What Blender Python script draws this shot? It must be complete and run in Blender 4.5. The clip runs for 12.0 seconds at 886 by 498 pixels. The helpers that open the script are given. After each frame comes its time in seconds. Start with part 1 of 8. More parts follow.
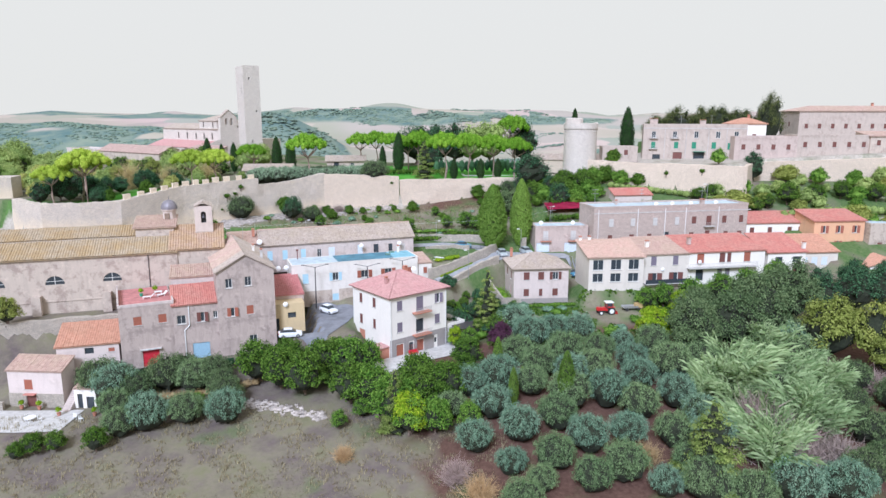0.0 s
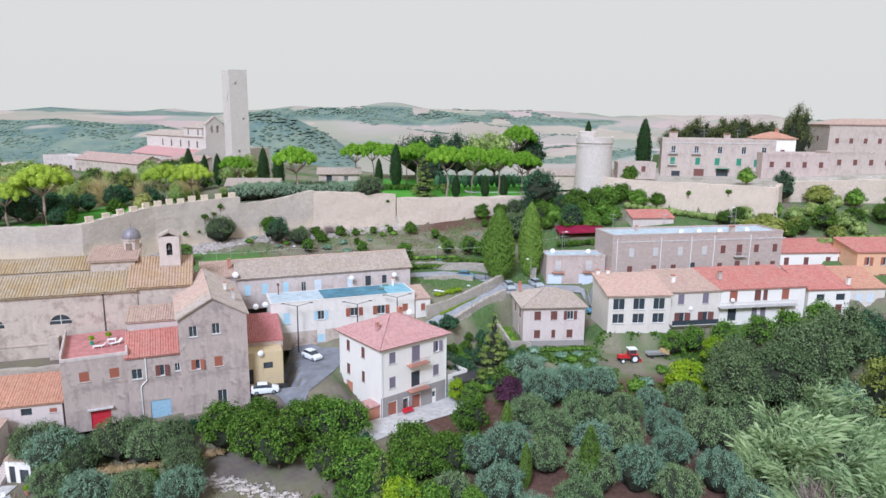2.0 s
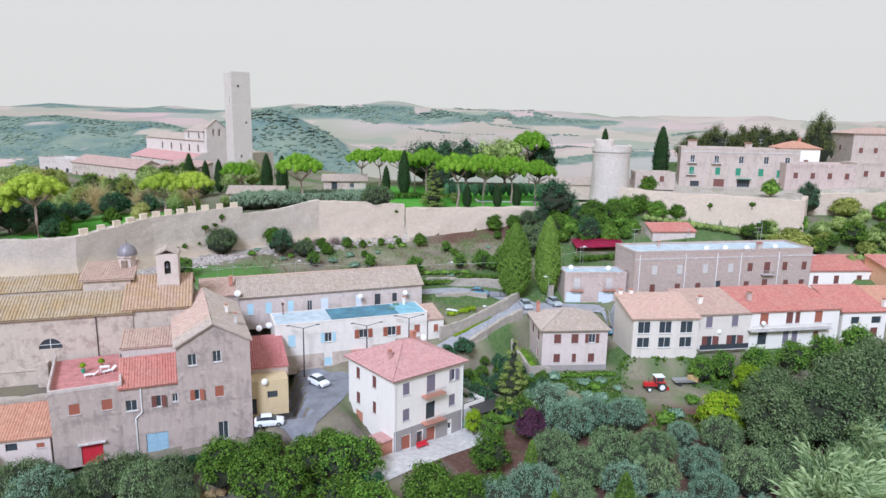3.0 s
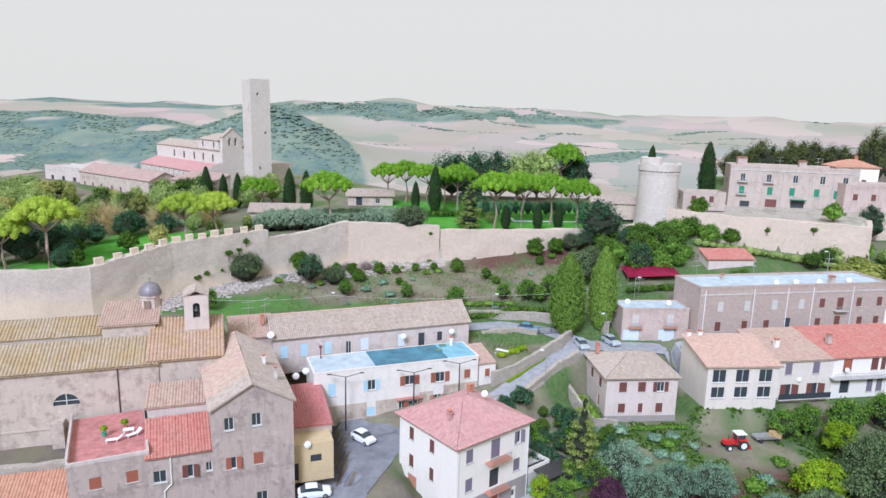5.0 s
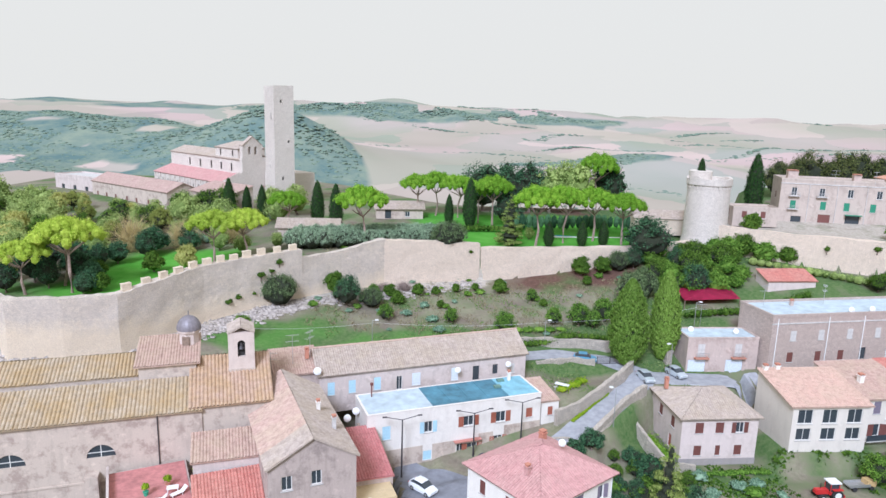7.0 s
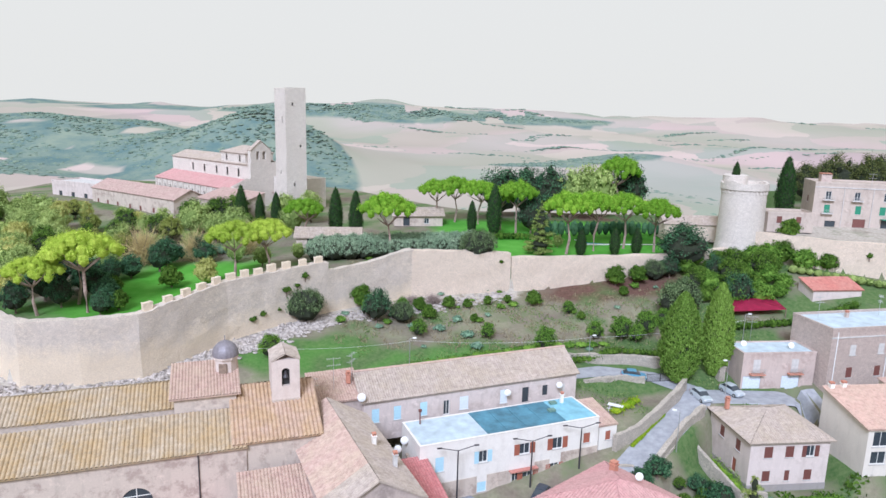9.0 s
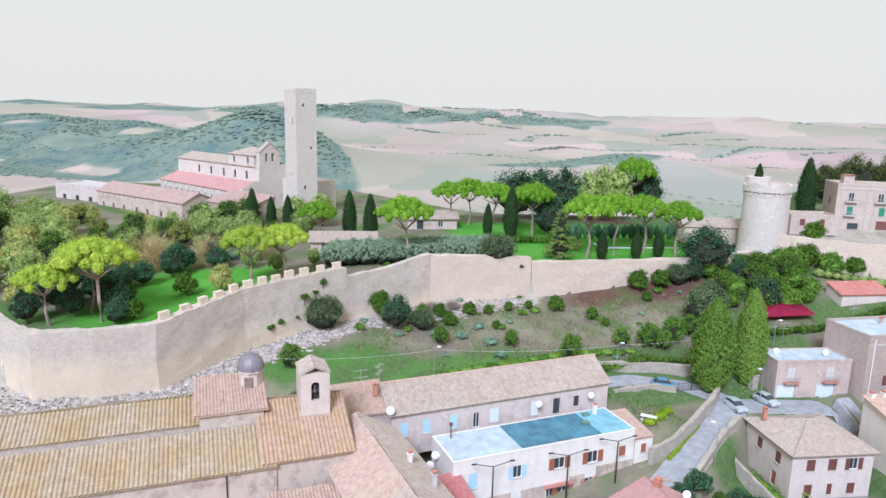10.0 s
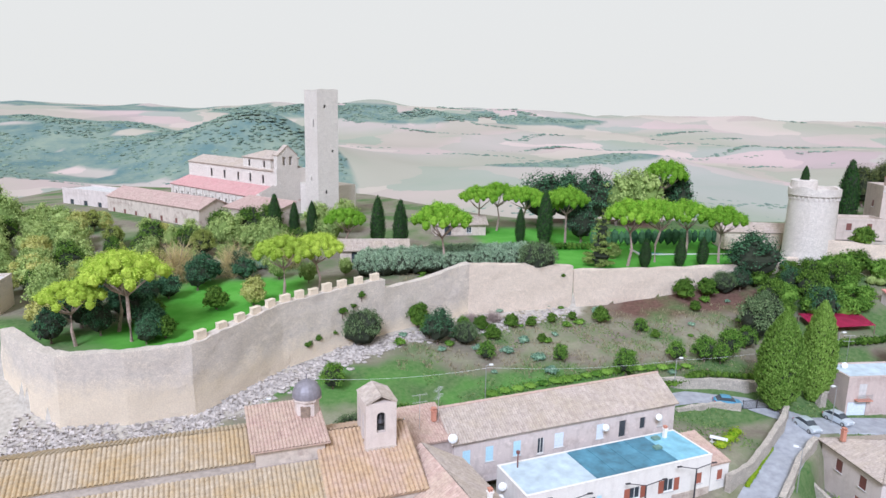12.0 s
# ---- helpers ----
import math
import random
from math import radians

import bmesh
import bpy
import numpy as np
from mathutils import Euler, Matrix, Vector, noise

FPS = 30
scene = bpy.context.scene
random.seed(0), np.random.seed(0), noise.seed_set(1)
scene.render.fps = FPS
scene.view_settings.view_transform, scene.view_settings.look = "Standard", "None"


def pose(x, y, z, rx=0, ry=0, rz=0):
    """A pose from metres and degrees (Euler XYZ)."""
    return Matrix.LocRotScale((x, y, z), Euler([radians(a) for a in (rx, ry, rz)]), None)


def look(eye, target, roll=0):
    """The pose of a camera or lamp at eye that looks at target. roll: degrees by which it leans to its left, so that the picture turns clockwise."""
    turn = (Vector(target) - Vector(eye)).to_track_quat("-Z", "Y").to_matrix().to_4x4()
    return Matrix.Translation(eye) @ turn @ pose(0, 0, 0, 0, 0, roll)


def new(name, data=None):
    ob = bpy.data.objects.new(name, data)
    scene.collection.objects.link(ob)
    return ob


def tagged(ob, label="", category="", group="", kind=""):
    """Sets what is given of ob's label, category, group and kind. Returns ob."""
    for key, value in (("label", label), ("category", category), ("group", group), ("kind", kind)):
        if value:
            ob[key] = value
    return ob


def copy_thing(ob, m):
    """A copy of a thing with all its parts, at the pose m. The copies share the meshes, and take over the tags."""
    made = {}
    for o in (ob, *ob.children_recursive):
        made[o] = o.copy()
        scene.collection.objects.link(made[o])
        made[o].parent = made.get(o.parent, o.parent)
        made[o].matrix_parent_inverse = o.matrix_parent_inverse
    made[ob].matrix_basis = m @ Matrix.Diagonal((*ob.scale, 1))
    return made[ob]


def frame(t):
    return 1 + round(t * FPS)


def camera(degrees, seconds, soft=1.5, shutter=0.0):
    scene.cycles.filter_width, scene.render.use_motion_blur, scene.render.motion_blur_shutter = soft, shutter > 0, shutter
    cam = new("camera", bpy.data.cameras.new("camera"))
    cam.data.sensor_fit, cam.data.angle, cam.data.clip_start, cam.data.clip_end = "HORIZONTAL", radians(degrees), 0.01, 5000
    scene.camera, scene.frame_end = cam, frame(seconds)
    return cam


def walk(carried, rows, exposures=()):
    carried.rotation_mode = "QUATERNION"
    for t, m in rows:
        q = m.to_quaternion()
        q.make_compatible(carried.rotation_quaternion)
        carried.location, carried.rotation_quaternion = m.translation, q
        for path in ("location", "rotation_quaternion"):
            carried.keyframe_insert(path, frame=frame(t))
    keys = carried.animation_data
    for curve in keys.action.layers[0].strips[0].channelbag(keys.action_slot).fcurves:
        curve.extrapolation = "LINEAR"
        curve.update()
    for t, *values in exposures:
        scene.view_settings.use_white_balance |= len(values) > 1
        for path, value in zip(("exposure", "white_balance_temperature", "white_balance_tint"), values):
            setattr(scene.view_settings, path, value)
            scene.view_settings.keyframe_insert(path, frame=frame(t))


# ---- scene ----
cam = camera(67.1, 12.0)
METRES, EYE, TILT, LEAN, TURN = 80.0, 30.0, 0.0, 0.0, 0.0
ROWS = [
    (0.0, 0.0, 0.0, 0.0, 0.01, -11.17, -0.03),
    (0.5, 0.0049, 0.0525, 0.0089, 0.01, -11.16, -0.06),
    (1.0, 0.0085, 0.1049, 0.0188, 0.02, -11.16, -0.14),
    (1.5, 0.0072, 0.1574, 0.0299, 0.07, -11.21, -0.26),
    (2.0, -0.001, 0.209, 0.0412, 0.13, -11.25, -0.54),
    (2.5, -0.0155, 0.2568, 0.0526, 0.17, -11.29, -0.76),
    (3.0, -0.0333, 0.3005, 0.0647, 0.21, -11.36, -0.97),
    (5.0, -0.1412, 0.4472, 0.1134, 0.25, -11.65, -1.47),
    (5.5, -0.1695, 0.4787, 0.1237, 0.26, -11.67, -1.51),
    (6.0, -0.1971, 0.5074, 0.1294, 0.25, -11.65, -1.6),
    (6.5, -0.2256, 0.534, 0.1353, 0.23, -11.65, -1.6),
    (7.0, -0.2533, 0.5587, 0.138, 0.14, -11.64, -1.64),
    (9.0, -0.3607, 0.6448, 0.1426, -1.11, -11.58, -1.44),
    (9.5, -0.3872, 0.6663, 0.1431, -1.35, -11.56, -1.38),
    (10.0, -0.4133, 0.6879, 0.1437, -1.41, -11.56, -1.34),
    (10.5, -0.4397, 0.7097, 0.1441, -1.49, -11.57, -1.29),
    (11.0, -0.4655, 0.7312, 0.1443, -1.6, -11.58, -1.26),
    (11.5, -0.4908, 0.7525, 0.1453, -1.73, -11.58, -1.19),
    (12.0, -0.5142, 0.7714, 0.146, -2.03, -11.56, -1.16),
]
walk(cam, [(t, pose(0, 0, EYE, TILT, LEAN, TURN) @ pose(METRES * x, METRES * y, METRES * z, 90 + pitch, roll, yaw)) for t, x, y, z, yaw, pitch, roll in ROWS], [(0.0, 0.0, 5640, 10), (1.0, -0.1, 5640, 10), (2.0, -0.16, 5640, 10), (3.0, -0.14, 5640, 10), (5.0, -0.08, 5640, 10), (6.5, 0.0, 5640, 10), (12.0, 0.0, 5640, 10)])

# ---- light: a hazy white evening sky and a low soft sun ----
SUN_AZ, SUN_EL = 196.0, 40.0  # compass degrees from +y, clockwise; height over the horizon
world = bpy.data.worlds.new("sky")
scene.world = world
world.use_nodes = True
wn, wl = world.node_tree.nodes, world.node_tree.links
sky = wn.new("ShaderNodeTexSky")
sky.sky_type, sky.sun_disc = "NISHITA", False
sky.sun_elevation, sky.sun_rotation = radians(SUN_EL), radians(SUN_AZ)
sky.dust_density, sky.air_density = 6.0, 1.0
sky_bg = wn["Background"]
sky_bg.inputs[1].default_value = 0.05
wl.new(sky.outputs[0], sky_bg.inputs[0])
haze_bg = wn.new("ShaderNodeBackground")
haze_bg.inputs[0].default_value, haze_bg.inputs[1].default_value = (1.0, 0.925, 0.80, 1), 0.92
both = wn.new("ShaderNodeMixShader")
both.inputs[0].default_value = 0.93
wl.new(sky_bg.outputs[0], both.inputs[1])
wl.new(haze_bg.outputs[0], both.inputs[2])
wl.new(both.outputs[0], wn["World Output"].inputs[0])
sun = new("sun", bpy.data.lights.new("sun", "SUN"))
sun.data.energy, sun.data.angle, sun.data.color = 3.9, radians(16), (0.925, 0.945, 1.065)
sun.matrix_world = look((100 * math.sin(radians(SUN_AZ)), 100 * math.cos(radians(SUN_AZ)), 100 * math.tan(radians(SUN_EL))), (0, 0, 0))

# ---- materials ----
MATS = {}


def nodes_of(name):
    m = bpy.data.materials.new(name)
    m.use_nodes = True
    nt = m.node_tree
    return m, nt, nt.nodes["Principled BSDF"]


def node(nt, kind, **given):
    n = nt.nodes.new("ShaderNode" + kind)
    for k, v in given.items():
        if k in n.inputs:
            n.inputs[k].default_value = v
    return n


def noise_of(nt, scale, detail=4.0, rough=0.6, stretch=None, coord="Object"):
    tc = nt.nodes.new("ShaderNodeTexCoord")
    src = tc.outputs[coord]
    if stretch:
        mp = nt.nodes.new("ShaderNodeMapping")
        mp.inputs["Scale"].default_value = stretch
        nt.links.new(src, mp.inputs[0])
        src = mp.outputs[0]
    n = node(nt, "TexNoise", Scale=scale, Detail=detail, Roughness=rough)
    nt.links.new(src, n.inputs["Vector"])
    return n


def ramp(nt, src, stops):
    r = nt.nodes.new("ShaderNodeValToRGB")
    els = r.color_ramp.elements
    while len(els) < len(stops):
        els.new(0.5)
    for e, (p, c) in zip(els, stops):
        e.position, e.color = p, (c, c, c, 1) if isinstance(c, (int, float)) else (*c, 1)
    nt.links.new(src, r.inputs[0])
    return r


def mix(nt, fac, a, b, blend="MIX"):
    m = nt.nodes.new("ShaderNodeMix")
    m.data_type, m.blend_type = "RGBA", blend
    for sock, v in ((m.inputs[0], fac), (m.inputs[6], a), (m.inputs[7], b)):
        if isinstance(v, (int, float)):
            sock.default_value = v
        elif isinstance(v, tuple):
            sock.default_value = (*v, 1)
        else:
            nt.links.new(v, sock)
    return m.outputs[2]


def bump(nt, bsdf, src, strength, dist):
    b = node(nt, "Bump", Strength=strength, Distance=dist)
    nt.links.new(src, b.inputs["Height"])
    nt.links.new(b.outputs[0], bsdf.inputs["Normal"])


def dim(c, k):
    return tuple(min(1, v * k) for v in c)


def plaster(name, c, stain=0.5, worn=(0.34, 0.27, 0.22), patch=0.3):
    """Old lime plaster: fine grain, rain streaks, patches of bare wall."""
    m, nt, b = nodes_of(name)
    grain, big, streak = noise_of(nt, 7, 6, 0.7), noise_of(nt, 0.42, 8, 0.72), noise_of(nt, 1.1, 5, 0.6, (1, 1, 0.2))
    col = mix(nt, ramp(nt, grain.outputs[0], [(0.3, 0.0), (0.75, 1.0)]).outputs[0], dim(c, 0.9), dim(c, 1.06))
    sk = nt.nodes.new("ShaderNodeMath")
    sk.operation = "MULTIPLY"
    sk.inputs[1].default_value = stain
    nt.links.new(ramp(nt, streak.outputs[0], [(0.5, 0.0), (0.8, 1.0)]).outputs[0], sk.inputs[0])
    col = mix(nt, sk.outputs[0], col, dim(c, 0.55))
    pk = nt.nodes.new("ShaderNodeMath")
    pk.operation = "MULTIPLY"
    pk.inputs[1].default_value = patch
    nt.links.new(ramp(nt, big.outputs[0], [(0.5, 0.0), (0.6, 1.0)]).outputs[0], pk.inputs[0])
    col = mix(nt, pk.outputs[0], col, worn)
    pale = noise_of(nt, 0.8, 6, 0.7)
    col = mix(nt, ramp(nt, pale.outputs[0], [(0.55, 0.0), (0.7, min(0.75, patch + 0.1))]).outputs[0], col, dim(c, 1.3))
    nt.links.new(col, b.inputs["Base Color"])
    b.inputs["Roughness"].default_value = 0.92
    bump(nt, b, grain.outputs[0], 0.35, 0.03)
    return m


def masonry(name, c, c2, size=0.45, rough_size=0.06, wear=1.0, low=None):
    """Rubble or ashlar wall: single stones by cells, mortar, lichen stains."""
    m, nt, b = nodes_of(name)
    tc = nt.nodes.new("ShaderNodeTexCoord")
    mp = nt.nodes.new("ShaderNodeMapping")
    mp.inputs["Scale"].default_value = (1 / size, 1 / size, 1.9 / size)
    nt.links.new(tc.outputs["Object"], mp.inputs[0])
    vo, ed = node(nt, "TexVoronoi"), node(nt, "TexVoronoi")
    ed.feature = "DISTANCE_TO_EDGE"
    nt.links.new(mp.outputs[0], vo.inputs["Vector"])
    nt.links.new(mp.outputs[0], ed.inputs["Vector"])
    big, fine = noise_of(nt, 0.16, 7, 0.7), noise_of(nt, 5, 5)
    stone = mix(nt, ramp(nt, vo.outputs["Color"], [(0.25, 0.0), (0.75, 1.0)]).outputs[0], dim(c, 1 - 0.42 * wear), dim(c, 1 + 0.2 * wear))
    col = mix(nt, ramp(nt, big.outputs[0], [(0.42, 0.0), (0.62, 0.6)]).outputs[0], stone, c2)
    col = mix(nt, ramp(nt, fine.outputs[0], [(0.33, 0.6 * wear), (0.5, 0.0)]).outputs[0], col, dim(c2, 0.55))
    mid = noise_of(nt, 0.7, 6, 0.7, (1, 1, 2.2))
    col = mix(nt, ramp(nt, mid.outputs[0], [(0.4, 0.0), (0.68, 0.7 * wear)]).outputs[0], col, dim(c2, 0.72))
    col = mix(nt, ramp(nt, ed.outputs["Distance"], [(0.0, 0.7), (0.10, 0.0)]).outputs[0], col, dim(c, 0.55))
    blot = noise_of(nt, 1.5, 8, 0.78)
    col = mix(nt, ramp(nt, blot.outputs[0], [(0.36, 0.6 * min(1, wear)), (0.56, 0.0)]).outputs[0], col, dim(c2, 0.62))
    if low:  # an older course of warmer stone below
        sep, add = nt.nodes.new("ShaderNodeSeparateXYZ"), nt.nodes.new("ShaderNodeMath")
        nt.links.new(tc.outputs["Object"], sep.inputs[0])
        add.operation = "MULTIPLY_ADD"
        add.inputs[1].default_value = 7.0
        nt.links.new(big.outputs[0], add.inputs[0])
        nt.links.new(sep.outputs[2], add.inputs[2])
        rng_ = nt.nodes.new("ShaderNodeMapRange")
        rng_.inputs[1].default_value, rng_.inputs[2].default_value, rng_.inputs[3].default_value, rng_.inputs[4].default_value = low[0] + 3.5, low[1] + 3.5, 0.75, 0.0
        nt.links.new(add.outputs[0], rng_.inputs[0])
        col = mix(nt, rng_.outputs[0], col, mix(nt, vo.outputs["Color"], dim(low[2], 0.85), dim(low[2], 1.1)))
    nt.links.new(col, b.inputs["Base Color"])
    b.inputs["Roughness"].default_value = 0.95
    bump(nt, b, ramp(nt, ed.outputs["Distance"], [(0.0, 0.0), (0.15, 1.0)]).outputs[0], 0.8, rough_size)
    return m


def tiles(name, c, c2, lichen=(0.42, 0.33, 0.12), amount=0.3):
    """Barrel roof tiles: every tile its own tone, lichen in patches."""
    m, nt, b = nodes_of(name)
    uv = nt.nodes.new("ShaderNodeUVMap")
    fl = nt.nodes.new("ShaderNodeVectorMath")
    fl.operation = "FLOOR"
    nt.links.new(uv.outputs[0], fl.inputs[0])
    wh = nt.nodes.new("ShaderNodeTexWhiteNoise")
    nt.links.new(fl.outputs[0], wh.inputs["Vector"])
    big, fine = noise_of(nt, 0.28, 6, 0.65), noise_of(nt, 6, 4)
    col = mix(nt, ramp(nt, wh.outputs["Value"], [(0.0, 0.22), (1.0, 0.78)]).outputs[0], c, c2)
    pk = nt.nodes.new("ShaderNodeMath")
    pk.operation = "MULTIPLY"
    pk.inputs[1].default_value = amount
    nt.links.new(ramp(nt, big.outputs[0], [(0.4, 0.0), (0.6, 1.0)]).outputs[0], pk.inputs[0])
    col = mix(nt, pk.outputs[0], col, lichen)
    col = mix(nt, ramp(nt, fine.outputs[0], [(0.3, 0.3), (0.5, 0.0)]).outputs[0], col, dim(c, 0.5))
    mid = noise_of(nt, 1.7, 7, 0.75)
    col = mix(nt, ramp(nt, mid.outputs[0], [(0.36, 0.55), (0.54, 0.0)]).outputs[0], col, dim(c, 0.62))
    nt.links.new(col, b.inputs["Base Color"])
    b.inputs["Roughness"].default_value = 0.9
    bump(nt, b, fine.outputs[0], 0.3, 0.03)
    return m


def leaves(name, c, c2, trans=0.35):
    """Foliage: leaf to leaf and plant to plant variation, light through the leaves."""
    m, nt, b = nodes_of(name)
    geo = nt.nodes.new("ShaderNodeNewGeometry")
    info = nt.nodes.new("ShaderNodeObjectInfo")
    col = mix(nt, geo.outputs["Random Per Island"], c, c2)
    var = mix(nt, info.outputs["Random"], (0.82, 0.86, 0.8), (1.14, 1.1, 1.05))
    col = mix(nt, 1.0, col, var, "MULTIPLY")
    nt.links.new(col, b.inputs["Base Color"])
    b.inputs["Roughness"].default_value = 0.8
    b.inputs["Specular IOR Level"].default_value = 0.08
    tr = nt.nodes.new("ShaderNodeBsdfTranslucent")
    nt.links.new(col, tr.inputs[0])
    ms = nt.nodes.new("ShaderNodeMixShader")
    ms.inputs[0].default_value = trans
    nt.links.new(b.outputs[0], ms.inputs[1])
    nt.links.new(tr.outputs[0], ms.inputs[2])
    nt.links.new(ms.outputs[0], nt.nodes["Material Output"].inputs[0])
    return m


def plain(name, c, rough=0.6, metal=0.0, var=0.15, scale=6.0, bumps=0.1):
    m, nt, b = nodes_of(name)
    n = noise_of(nt, scale, 5)
    nt.links.new(mix(nt, ramp(nt, n.outputs[0], [(0.3, 0.0), (0.7, 1.0)]).outputs[0], dim(c, 1 - var), dim(c, 1 + var)), b.inputs["Base Color"])
    b.inputs["Roughness"].default_value, b.inputs["Metallic"].default_value = rough, metal
    if bumps:
        bump(nt, b, n.outputs[0], bumps, 0.02)
    return m


M_WHITE = plaster("white_plaster", (0.82, 0.775, 0.715), 0.15, patch=0.05)
M_BLUEWHITE = plaster("whitewash", (0.76, 0.715, 0.66), 0.3, patch=0.12)
M_GREY = plaster("grey_render", (0.47, 0.385, 0.345), 0.8, (0.27, 0.22, 0.20), 0.75)
M_GREY2 = plaster("rough_grey_render", (0.58, 0.50, 0.465), 0.55, (0.40, 0.33, 0.295), 0.6)
M_PINKGREY = plaster("pinkish_render", (0.65, 0.555, 0.52), 0.35, patch=0.2)
M_CREAM = plaster("cream_plaster", (0.54, 0.455, 0.385), 0.6, (0.34, 0.265, 0.225), 0.85)
M_YELLOW = plaster("yellow_plaster", (0.60, 0.47, 0.28), 0.35, patch=0.15)
M_ORANGE = plaster("orange_plaster", (0.72, 0.42, 0.26), 0.25, patch=0.1)
M_VILLA = plaster("ivory_plaster", (0.70, 0.64, 0.57), 0.25, patch=0.1)
M_BRICKY = plaster("weathered_brick_render", (0.52, 0.42, 0.375), 0.5, (0.39, 0.30, 0.265), 0.75)
M_BASE = plaster("grey_cement_plinth", (0.33, 0.30, 0.29), 0.4, patch=0.2)
M_STONE = masonry("tufa_wall", (0.92, 0.775, 0.65), (0.76, 0.665, 0.595), 0.55, 0.05, 0.65, (6.0, 9.0, (0.93, 0.76, 0.57)))
M_STONE2 = masonry("warm_tufa", (0.90, 0.74, 0.60), (0.83, 0.69, 0.56), 0.6, 0.05, 0.45)
M_TOWER = masonry("pale_limestone", (0.79, 0.715, 0.645), (0.70, 0.615, 0.545), 0.7, 0.03, 0.45)
M_PALAZZO = masonry("coursed_palazzo_stone", (0.70, 0.575, 0.51), (0.60, 0.475, 0.42), 0.4, 0.03, 0.8)
M_RUBBLE = masonry("rubble_wall", (0.84, 0.745, 0.64), (0.66, 0.58, 0.49), 0.5, 0.10, 0.75)
M_TILE_OLD = tiles("old_roof_tiles", (0.42, 0.335, 0.24), (0.56, 0.465, 0.35), (0.46, 0.31, 0.13), 0.6)
M_TILE_GREY = tiles("faded_roof_tiles", (0.39, 0.32, 0.275), (0.56, 0.47, 0.405), (0.42, 0.34, 0.24), 0.45)
M_TILE_WARM = tiles("warm_roof_tiles", (0.44, 0.295, 0.215), (0.59, 0.44, 0.34), (0.50, 0.34, 0.16), 0.55)
M_TILE_PINK = tiles("pink_roof_tiles", (0.45, 0.295, 0.245), (0.59, 0.435, 0.365), (0.50, 0.40, 0.29), 0.5)
M_TILE_RED = tiles("new_red_roof_tiles", (0.48, 0.165, 0.135), (0.61, 0.275, 0.225), (0.5, 0.31, 0.25), 0.35)
M_TILE_ORANGE = tiles("orange_roof_tiles", (0.50, 0.25, 0.165), (0.64, 0.36, 0.26), (0.48, 0.30, 0.2), 0.35)
M_TILE_ROSE = tiles("rose_roof_tiles", (0.49, 0.255, 0.245), (0.60, 0.345, 0.325), (0.5, 0.34, 0.3), 0.35)
M_TILE_SALMON = tiles("salmon_roof_tiles", (0.54, 0.355, 0.285), (0.68, 0.48, 0.40), (0.54, 0.42, 0.32), 0.45)
M_TILE_CRIMSON = tiles("crimson_roof_sheet", (0.50, 0.17, 0.17), (0.57, 0.25, 0.24), (0.5, 0.3, 0.27), 0.2)
M_GLASS = plain("window_glass", (0.05, 0.06, 0.07), 0.08, 0.0, 0.1, 2.0, 0)
M_FRAME = plain("white_frame", (0.70, 0.69, 0.66), 0.5)
M_BELFRY = plaster("pale_rose_plaster", (0.62, 0.525, 0.47), 0.5, (0.44, 0.35, 0.30), 0.35)
M_UPPER = plaster("faded_cream_plaster", (0.50, 0.42, 0.365), 0.5, (0.36, 0.29, 0.25), 0.6)
M_SHUT_BROWN = plain("brown_shutter", (0.16, 0.06, 0.05), 0.6)
M_SHUT_RED = plain("red_brown_shutter", (0.33, 0.11, 0.07), 0.6)
M_SHUT_BLUE = plain("pale_blue_shutter", (0.42, 0.62, 0.72), 0.6)
M_SHUT_GREEN = plain("green_shutter", (0.03, 0.22, 0.13), 0.6)
M_SHUT_GREY = plain("grey_violet_shutter", (0.20, 0.17, 0.22), 0.6)
M_DOOR_RED = plain("red_door_paint", (0.55, 0.03, 0.05), 0.5)
M_DOOR_BLUE = plain("blue_door_paint", (0.33, 0.50, 0.62), 0.5)
M_DOOR_WHITE = plain("pale_garage_paint", (0.62, 0.68, 0.74), 0.5)
M_TERRA = plain("terracotta", (0.50, 0.22, 0.15), 0.8)
M_REDFLOOR = plain("red_terrace_tiles", (0.48, 0.20, 0.19), 0.8, 0, 0.25, 1.2)
M_BLUEROOF = plain("blue_membrane_roof", (0.075, 0.20, 0.27), 0.6, 0, 0.4, 0.5)
M_PALEROOF = plain("white_membrane_roof", (0.46, 0.54, 0.59), 0.6, 0, 0.2, 0.6)
M_GREENVENT = plain("green_vent_paint", (0.14, 0.24, 0.20), 0.6, 0, 0.2, 2.0)
M_CONCRETE = plain("pale_concrete", (0.52, 0.50, 0.48), 0.9, 0, 0.2, 1.5, 0.2)
M_ASPHALT = plain("worn_asphalt", (0.33, 0.335, 0.36), 0.9, 0, 0.2, 0.9, 0.2)
M_YARD = plain("dark_yard_asphalt", (0.20, 0.205, 0.23), 0.9, 0, 0.25, 0.6, 0.2)
M_METAL = plain("galvanised_metal", (0.50, 0.50, 0.50), 0.45, 0.7)
M_DARKMETAL = plain("dark_lamp_metal", (0.06, 0.055, 0.06), 0.5, 0.3)
M_WHITEPL = plain("white_plastic", (0.78, 0.78, 0.77), 0.4, 0, 0.05)
M_DARK = plain("dark_rubber_and_shade", (0.03, 0.03, 0.03), 0.8)
M_WOOD = plain("weathered_wood", (0.22, 0.16, 0.12), 0.85, 0, 0.3, 3)
M_BARK = plain("grey_brown_bark", (0.20, 0.15, 0.12), 0.95, 0, 0.35, 4, 0.6)
